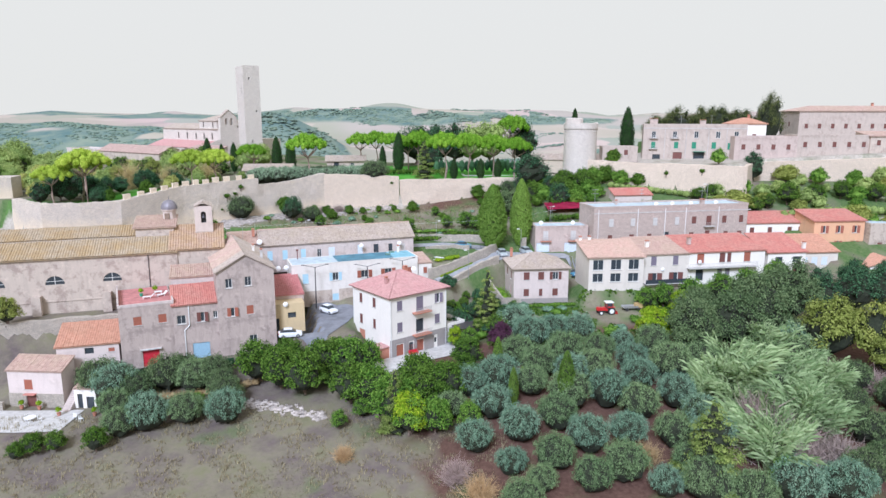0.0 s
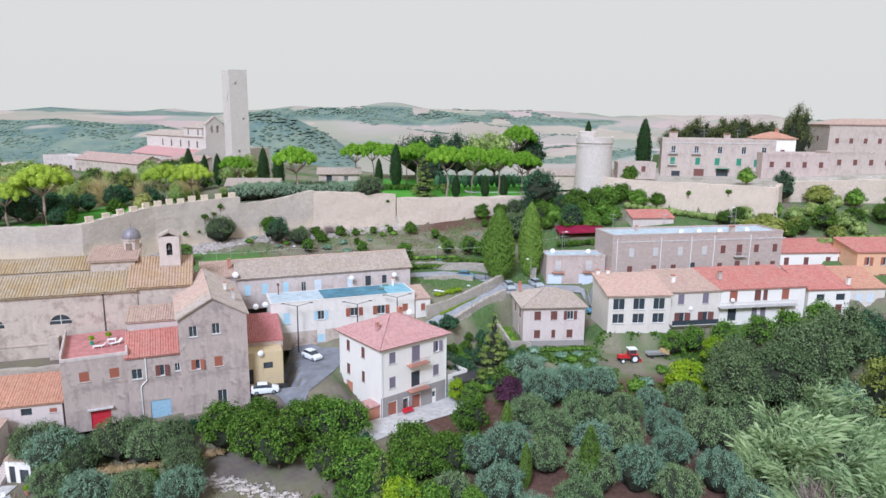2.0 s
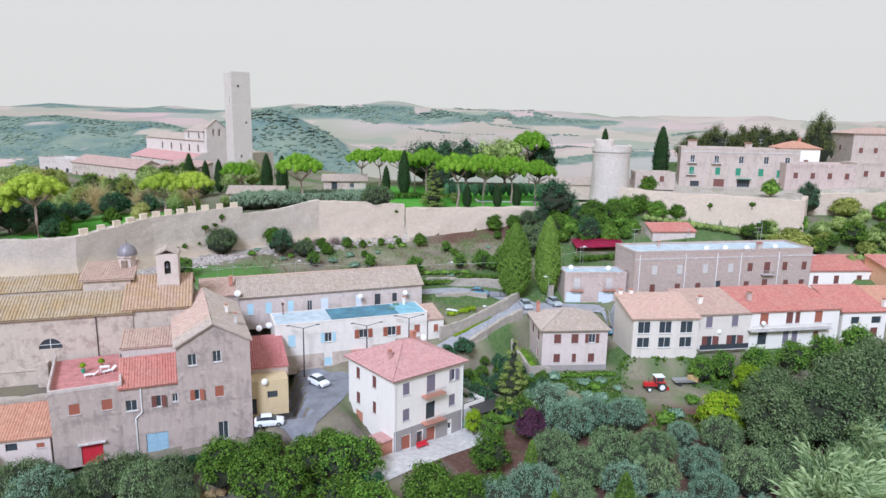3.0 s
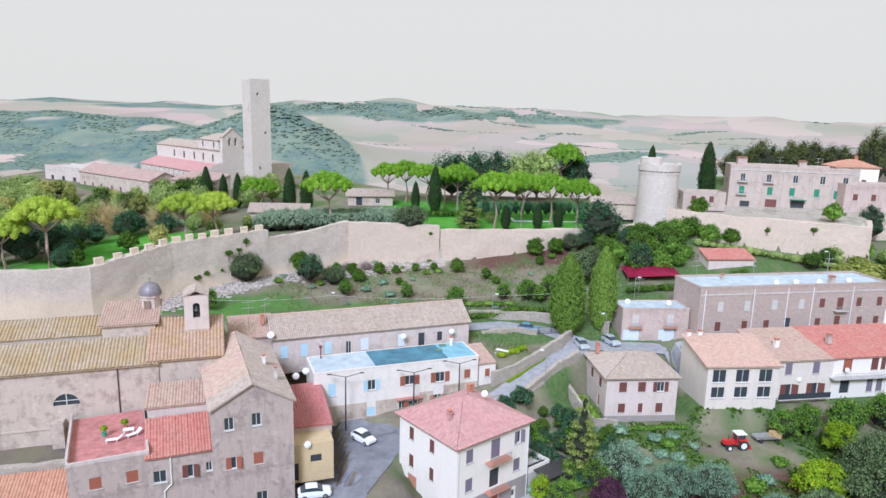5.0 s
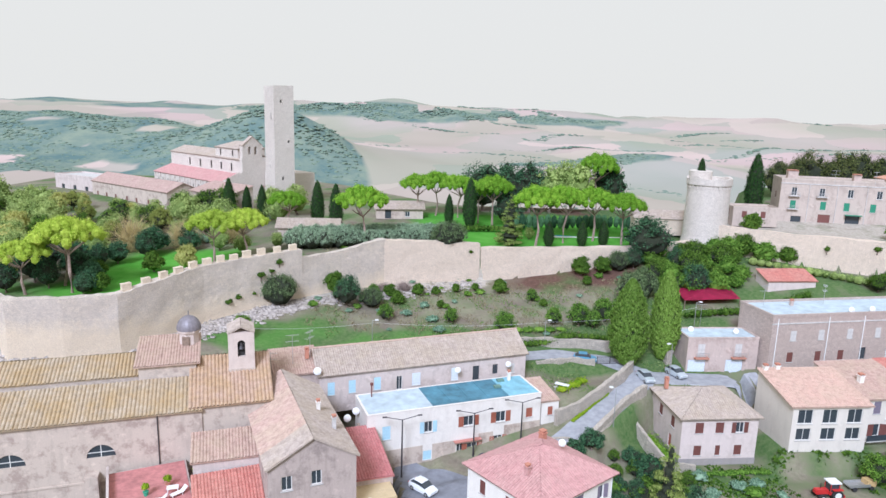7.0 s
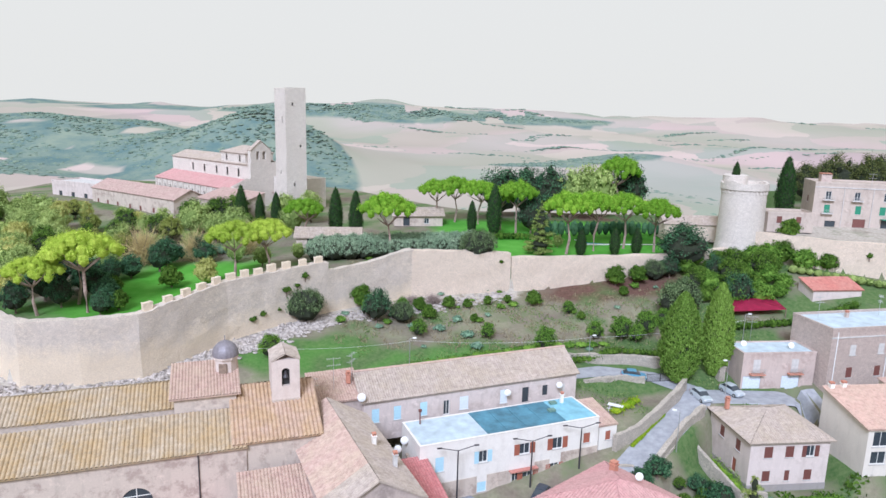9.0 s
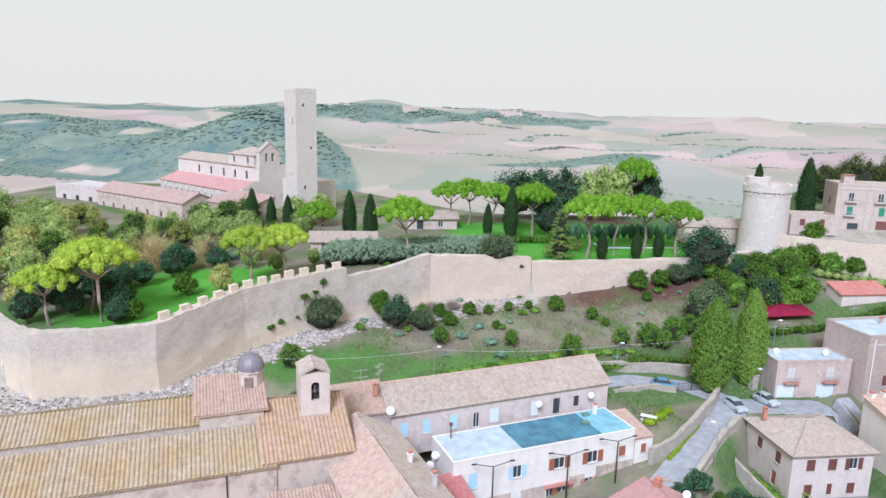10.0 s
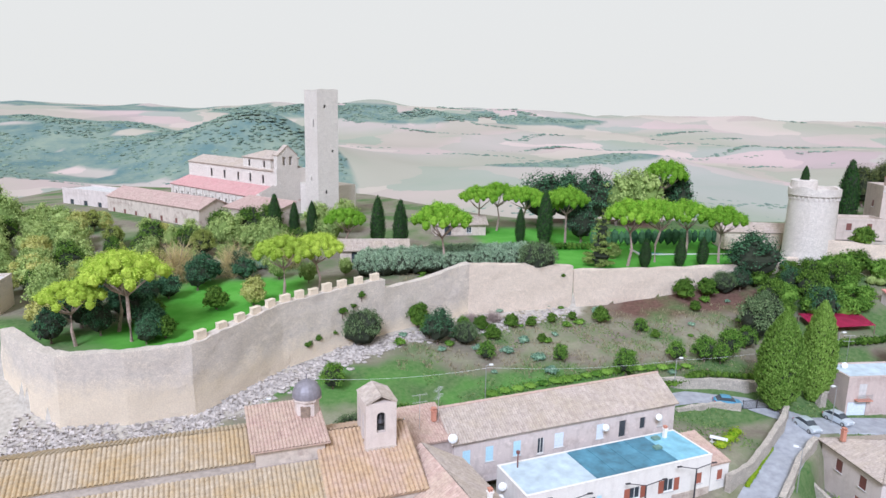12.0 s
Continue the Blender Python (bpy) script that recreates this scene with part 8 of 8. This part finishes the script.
def dish(x, y, z, yaw, r=0.5):
    th = thing("satellite_dish", pose(x, y, z, 0, 0, yaw), "round white satellite dish on a short bracket", "satellite dish", "satellite dishes")
    bm = bmesh.new()
    lathe(bm, [(r, 0.0), (r * 0.75, 0.09), (r * 0.4, 0.15), (0.03, 0.17), (0.03, 0.20), (r * 0.42, 0.18), (r * 0.78, 0.11), (r, 0.02)][::-1], 16)
    bmesh.ops.rotate(bm, verts=bm.verts, matrix=Matrix.Rotation(radians(70), 3, "X"))
    part("dish", bm, M_WHITEPL, th)
    bm = bmesh.new()
    tube(bm, [(0, 0.1, -0.5), (0, 0.1, 0)], [0.03, 0.03], 6)
    tube(bm, [(0, 0, -0.2), (0, -0.5, 0.05)], [0.015, 0.02], 5)
    part("bracket", bm, M_METAL, th)


for d in ((-36.8, 131.6, 5.4, 10, 0.55), (-17.2, 138.4, 3.4, 10, 0.45), (-9.4, 141.4, 3.4, 10, 0.45), (-31.9, 126.2, 1.2, 20, 0.5), (-31.2, 129.6, 0.6, 10, 0.5), (-27.4, 112.2, -2.0, 30, 0.45), (22.8, 153.6, 5.9, 0, 0.5), (30, 152.5, 6.1, 0, 0.5), (-5.3, 117.2, 3.2, 0, 0.45), (49, 152.6, 10.4, 0, 0.5), (53, 153.4, 10.4, 0, 0.5), (57.5, 154, 10.4, 0, 0.5), (64, 155.8, 10.4, 0, 0.5), (45.6, 135.2, -1.0, 0, 0.4), (53.6, 136.2, 0.4, 0, 0.4)):
    dish(*d)


def aerial(x, y, z, h, yaw):
    th = thing("antenna", pose(x, y, z, 0, 0, yaw), "thin metal television aerial on a mast", "antenna", "aerials")
    bm = bmesh.new()
    tube(bm, [(0, 0, 0), (0, 0, h)], [0.035, 0.03], 5)
    part("mast", bm, M_METAL, th)
    for k in range(2):
        bm = bmesh.new()
        zz = h - 0.1 - 0.9 * k
        tube(bm, [(-0.9, 0, zz), (0.9, 0, zz)], [0.025, 0.025], 4)
        for i in range(7):
            tube(bm, [(-0.85 + 0.28 * i, -0.35, zz), (-0.85 + 0.28 * i, 0.35, zz)], [0.014, 0.014], 4)
        part("crossbar", bm, M_METAL, th)


for a in ((-40.6, 133.4, 5.4, 4.6, 20), (-38.4, 134.6, 6.0, 4.2, 70), (-43.2, 131.5, 5.0, 3.0, 0), (35.5, 155.5, 9.9, 3.6, 20), (47, 157.6, 9.9, 3.4, 60), (62, 159.5, 9.9, 3.8, 10), (73, 178, 10, 5, 30), (69, 197, 27.5, 3, 0), (77, 195, 27.5, 3, 40), (26, 158, 4, 5.2, 0)):
    aerial(*a)
# wires across the bank
bm = bmesh.new()
for a, b in (((-30.7, 150.2, 6.6), (-1.2, 156.2, 5.6)), ((-1.2, 156.2, 5.6), (26.4, 160.5, 7.8)), ((-55, 146, 6.5), (-30.7, 150.2, 6.6))):
    a, b = Vector(a), Vector(b)
    tube(bm, [a.lerp(b, i / 10) - Vector((0, 0, 1.6 * (i / 10) * (1 - i / 10) * 4 * 0.4)) for i in range(11)], [0.013] * 11, 4)
solid("cable", bm, M_WHITEPL, Matrix.Identity(4), "thin pale overhead cable along the bank", "cable")

# garden by the lane: table, benches, gate
tb = thing("picnic_table", pose(-0.8, 142.2, -0.7, 0, 0, -30), "pale stone garden table with two benches", "table")
part("tabletop", boxes((-1.1, 1.1, -0.4, 0.4, 0.7, 0.8)), M_WHITEPL, tb)
for s in (-0.8, 0.8):
    part("leg", boxes((s - 0.1, s + 0.1, -0.25, 0.25, 0, 0.7)), M_CONCRETE, tb)
for k, s in enumerate((-0.9, 0.9)):
    bn = thing("bench", pose(-0.8 + s * 0.5, 142.2 + s * 0.87, -0.7, 0, 0, -30), "pale stone garden bench", "bench", "benches by the table")
    bn["label"] = "pale stone bench beside a table"
    part("seat", boxes((-1.0, 1.0, -0.18, 0.18, 0.4, 0.48)), M_CONCRETE, bn)
    for q in (-0.7, 0.7):
        part("leg", boxes((q - 0.08, q + 0.08, -0.15, 0.15, 0, 0.4)), M_CONCRETE, bn)
gt = thing("metal_gate", pose(6.4, 150.6, 0.2, 0, 0, 8), "dark iron garden gate with upright bars", "gate")
part("gate_frame", boxes((0, 4.6, -0.03, 0.03, 0.1, 0.16), (0, 4.6, -0.03, 0.03, 1.3, 1.36), (0, 0.08, -0.04, 0.04, 0, 1.5), (2.26, 2.34, -0.04, 0.04, 0, 1.5), (4.52, 4.6, -0.04, 0.04, 0, 1.5)), M_DARKMETAL, gt)
bar = None
for i in range(22):
    if bar is None:
        bar = part("bar", boxes((-0.015, 0.015, -0.015, 0.015, 0.16, 1.3)), M_DARKMETAL, gt)
        ob = bar
    else:
        ob = new("bar", bar.data)
        ob.parent = gt
    ob.matrix_local = pose(0.2 + 0.2 * i, 0, 0)
for px, py, h in ((12.0, 151.2, 2.6), (18.6, 151.6, 2.9)):
    bm = boxes((-0.5, 0.5, -0.5, 0.5, -0.6, h), (-0.62, 0.62, -0.62, 0.62, h, h + 0.2))
    solid("gate_pillar", bm, M_RUBBLE, pose(px, py, -0.3, 0, 0, 10), "weathered stone gate pillar by cypresses", "pillar", "gate pillars")

# crimson canopy on the bank
cn = thing("awning", pose(26.5, 167.5, 5.2, 0, 0, 4), "crimson sheet awning over a bank terrace", "awning")
bm = bmesh.new()
v = [bm.verts.new(p) for p in ((0, 0, 1.9), (11, 0, 2.3), (11, 5, 3.3), (0, 5, 3.0), (5, 2.5, 3.5))]
for f in ((0, 1, 4), (1, 2, 4), (2, 3, 4), (3, 0, 4)):
    bm.faces.new([v[i] for i in f])
bmesh.ops.solidify(bm, geom=bm.faces[:], thickness=0.06)
part("sheet", bm, plain("crimson_sheet", (0.42, 0.02, 0.08), 0.7, 0, 0.2, 0.8), cn)
for px, py, h in ((0.1, 0.1, 1.85), (10.9, 0.1, 2.25), (10.9, 4.9, 3.2), (0.1, 4.9, 2.9)):
    part("post", boxes((px - 0.06, px + 0.06, py - 0.06, py + 0.06, -1.5, h)), M_WOOD, cn)

# pool in the upper garden, with a stone rim
pl = thing("swimming_pool", pose(6, 199, 12.85, 0, 0, 4), "turquoise garden pool with a pale stone rim", "pool")
part("rim", boxes((0, 24, 0, 0.7, -0.3, 0.12), (0, 24, 7.3, 8, -0.3, 0.12), (0, 0.7, 0.7, 7.3, -0.3, 0.12), (23.3, 24, 0.7, 7.3, -0.3, 0.12)), M_WHITEPL, pl)
part("water", boxes((0.7, 23.3, 0.7, 7.3, -0.3, 0.02)), plain("pool_water", (0.10, 0.50, 0.62), 0.08, 0, 0.1, 1.0, 0.05), pl)

# stairs, terrace and shelter of the white house
solid("stairs", boxes(*((0, 2.2, 0.32 * i, 0.32 * (i + 1), -2.4, 0.18 * i - 2.0) for i in range(12))), M_CONCRETE, pose(-20.4, 107.6, -6.9, 0, 0, 20), "grey concrete stairs up to a yard", "stairs")
sh = thing("shelter", pose(3.4, 114.6, -10.0, 0, 0, 38), "open shelter with a dark sheet roof on posts", "shelter")
part("roof", boxes((0, 6.0, 0, 4.2, 2.6, 2.7)), M_DARKMETAL, sh)
for px in (0.2, 3.0, 5.8):
    for py in (0.2, 4.0):
        part("post", boxes((px - 0.07, px + 0.07, py - 0.07, py + 0.07, -0.6, 2.6)), M_WOOD, sh)
wt = thing("terrace", pose(0.9, 116.4, -7.6, 0, 0, 39), "raised concrete terrace with a low wall", "terrace")
part("floor", boxes((0, 4, 0, 5, -3, 0)), M_CONCRETE, wt)
part("parapet", boxes((3.85, 4, 0, 5, 0, 0.8), (0, 3.85, 0, 0.15, 0, 0.8)), M_WHITE, wt)

bn = thing("bench", pose(-5.6, 109.2, -10.4, 0, 0, 39), "red painted bench with a tall trellis back", "bench")
part("seat", boxes((0, 1.8, 0, 0.5, 0.4, 0.46)), M_DOOR_RED, bn)
part("backrest", boxes((0, 1.8, 0.5, 0.56, 0.4, 0.9)), M_DOOR_RED, bn)
for lx in (0.05, 1.7):
    for ly in (0.02, 0.42):
        part("leg", boxes((lx, lx + 0.07, ly, ly + 0.07, 0, 0.4)), M_DOOR_RED, bn)
for lx in (0.3, 0.75, 1.2):
    part("trellis_bar", boxes((lx, lx + 0.06, 0.58, 0.62, 0.4, 1.9)), M_SHUT_RED, bn)

# roof terrace furniture
def pot(x, y, z, mat, label):
    th = thing("flower_pot", pose(x, y, z), label, "flower pot", "potted plants")
    bm = bmesh.new()
    lathe(bm, [(0.2, 0), (0.3, 0.45), (0.33, 0.5), (0.28, 0.5), (0.05, 0.46)], 12)
    part("pot", bm, mat, th)
    part("plant", crown_mesh("plant", np.random.RandomState(int(abs(x * 10))), [(0, 0, 0.95, 0.4, 0.4, 0.5)], 160, 0.14, M_LIME, 0.6), None, th)


M_GREENPOT = plain("green_plastic", (0.05, 0.35, 0.22), 0.5)
for p in ((-50.6, 108.4, 0.46, M_GREENPOT, "green plastic pot with a small lemon bush"), (-49.0, 110.2, 0.46, M_TERRA, "terracotta pot with a small green bush"), (-46.6, 112.2, 0.46, M_TERRA, "terracotta pot with a small leafy plant")):
    pot(*p)
for k, (x, y, yaw) in enumerate(((-49.6, 106.6, 20), (-47.6, 107.8, 50))):
    b = thing("sun_lounger", pose(x, y, 0.46, 0, 0, yaw), "white folding sun lounger on a roof terrace", "sun lounger", "terrace loungers")
    part("bed", boxes((0, 1.3, 0, 0.6, 0.3, 0.36)), M_WHITEPL, b)
    bk = part("backrest", boxes((0, 0.7, 0, 0.6, 0, 0.06)), M_WHITEPL, b)
    bk.matrix_local = pose(1.3, 0, 0.3, 0, -40, 0)
    for lx in (0.1, 1.2):
        for ly in (0.05, 0.55):
            part("leg", boxes((lx - 0.03, lx + 0.03, ly - 0.03, ly + 0.03, 0, 0.3)), M_WHITEPL, b)
tt = thing("table", pose(-48.0, 109.0, 0.46, 0, 0, 20), "small white terrace table on thin legs", "table")
part("tabletop", boxes((-0.6, 0.6, -0.4, 0.4, 0.68, 0.74)), M_WHITEPL, tt)
for sx in (-0.5, 0.5):
    for sy in (-0.3, 0.3):
        part("leg", boxes((sx - 0.03, sx + 0.03, sy - 0.03, sy + 0.03, 0, 0.68)), M_WHITEPL, tt)

# cottage yard
cy = thing("table", pose(-59.8, 90.2, -13.4), "white round garden table with a white base", "table")
bm = bmesh.new()
lathe(bm, [(0.35, 0), (0.1, 0.1), (0.08, 0.65), (0.8, 0.68), (0.8, 0.75), (0.02, 0.76)], 16)
part("tabletop", bm, M_WHITEPL, cy)
for k, (x, y, yaw) in enumerate(((-58.6, 90.6, 100), (-60.9, 90.8, 250), (-53.8, 91.0, 20), (-52.6, 90.4, 60))):
    c = thing("garden_chair", pose(x, y, -13.4, 0, 0, yaw), "white plastic garden chair in a cottage yard", "chair", "garden chairs")
    part("seat", boxes((-0.25, 0.25, -0.25, 0.25, 0.4, 0.45)), M_WHITEPL, c)
    part("backrest", boxes((-0.25, 0.25, 0.22, 0.27, 0.45, 0.9)), M_WHITEPL, c)
    for sx in (-0.22, 0.22):
        for sy in (-0.22, 0.22):
            part("leg", boxes((sx - 0.025, sx + 0.025, sy - 0.025, sy + 0.025, 0, 0.4)), M_WHITEPL, c)
for p in ((-51.4, 92, -13.3, M_TERRA, "terracotta pot beside the cottage yard"), (-56.8, 92.2, -13.4, M_TERRA, "terracotta pot by the cottage stairs"), (-63.8, 94.6, -13.4, M_TERRA, "terracotta pot by a cottage door"), (-61, 94.4, -13.4, M_TERRA, "terracotta pot by a cottage wall")):
    pot(*p)

# boulders and rubble at the foot of the town wall
def rubble():
    rng = np.random.RandomState(3)
    base = np.array([(math.cos(a) * math.cos(e), math.sin(a) * math.cos(e), math.sin(e)) for e in (-0.9, 0.0, 0.9) for a in np.arange(6) * math.tau / 6])
    f = np.array([(j * 6 + i, j * 6 + (i + 1) % 6, (j + 1) * 6 + (i + 1) % 6, (j + 1) * 6 + i) for j in range(2) for i in range(6)])
    V, Fc, k = [], [], 0
    runs = [((-90, 136.5), (-70, 139.6), 5, 700), ((-71, 141), (-46, 165), 2.6, 1300), ((-46, 165), (-12, 180.5), 2.2, 420), ((-31, 94.5), (-17, 90), 1.2, 150)]
    for a, b, w, n in runs:
        for _ in range(n):
            t, o = rng.uniform(), rng.normal() * w * 0.5
            dx, dy = b[0] - a[0], b[1] - a[1]
            L = math.hypot(dx, dy)
            x, y = a[0] + dx * t + dy / L * o, a[1] + dy * t - dx / L * o
            if inside(x, y, TOWN_WALL + [(70, 205), (90, 330), (-150, 330), (-190, 240), (-120, 168)]):
                continue
            r = rng.uniform(0.14, 0.5)
            V.append(base * r * rng.uniform(0.6, 1.25, (18, 1)) * [1.2, 1, 0.7] + [x, y, float(height(x, y)) + r * 0.15])
            Fc.append(f + k)
            k += 18
    tagged(new("rubble", mesh_from("rubble", np.concatenate(V), np.concatenate(Fc), plain("pale_rubble", (0.44, 0.39, 0.355), 0.95, 0, 0.35, 1.2, 0.4))), "pale limestone rubble at the wall's foot", "rubble", kind="stuff")


rubble()


def grass():
    """Rough grass and weeds as many small blades over bank, field and garden."""
    rng = np.random.RandomState(8)
    V, kinds = [], (("grass", leaves("bank_grass", (0.10, 0.20, 0.05), (0.30, 0.36, 0.16), 0.3), 9000, (-40, 30, 141, 176), (0.1, 0.3)), ("dry_grass", leaves("hay_blades", (0.22, 0.18, 0.15), (0.30, 0.27, 0.19), 0.2), 12000, (-60, 0, 66, 92), (0.05, 0.16)), ("weeds", M_BUSH, 5000, (8, 60, 112, 132), (0.15, 0.5)))
    for name, mat, n, (x0, x1, y0, y1), hh in kinds:
        x, y = rng.uniform(x0, x1, n * 3), rng.uniform(y0, y1, n * 3)
        w = waves(x, y, 17, 3.0) + 0.6 * waves(x, y, 5, 7.0) > 0.1
        clear = np.minimum(seg_dist(x, y, ROADS[0][0])[0], seg_dist(x, y, ROADS[1][0])[0]) > 2.6
        x, y = x[w & clear][:n], y[w & clear][:n]
        z, h, a = height(x, y), rng.uniform(*hh, len(x)), rng.uniform(0, math.tau, len(x))
        d = np.stack([np.cos(a), np.sin(a), 0 * a], -1) * (h * 0.8)[:, None]
        p = np.stack([x, y, z - 0.03], -1)
        lean = np.stack([np.cos(a * 3), np.sin(a * 5), 0 * a], -1) * 0.15
        v = np.stack([p - d, p + d, p + lean + np.stack([0 * h, 0 * h, h], -1)], 1).reshape(-1, 3)
        tagged(new(name, mesh_from(name, v, np.arange(len(v)).reshape(-1, 3), mat)), "rough tufts of grass and weeds", "grass", kind="stuff")


grass()
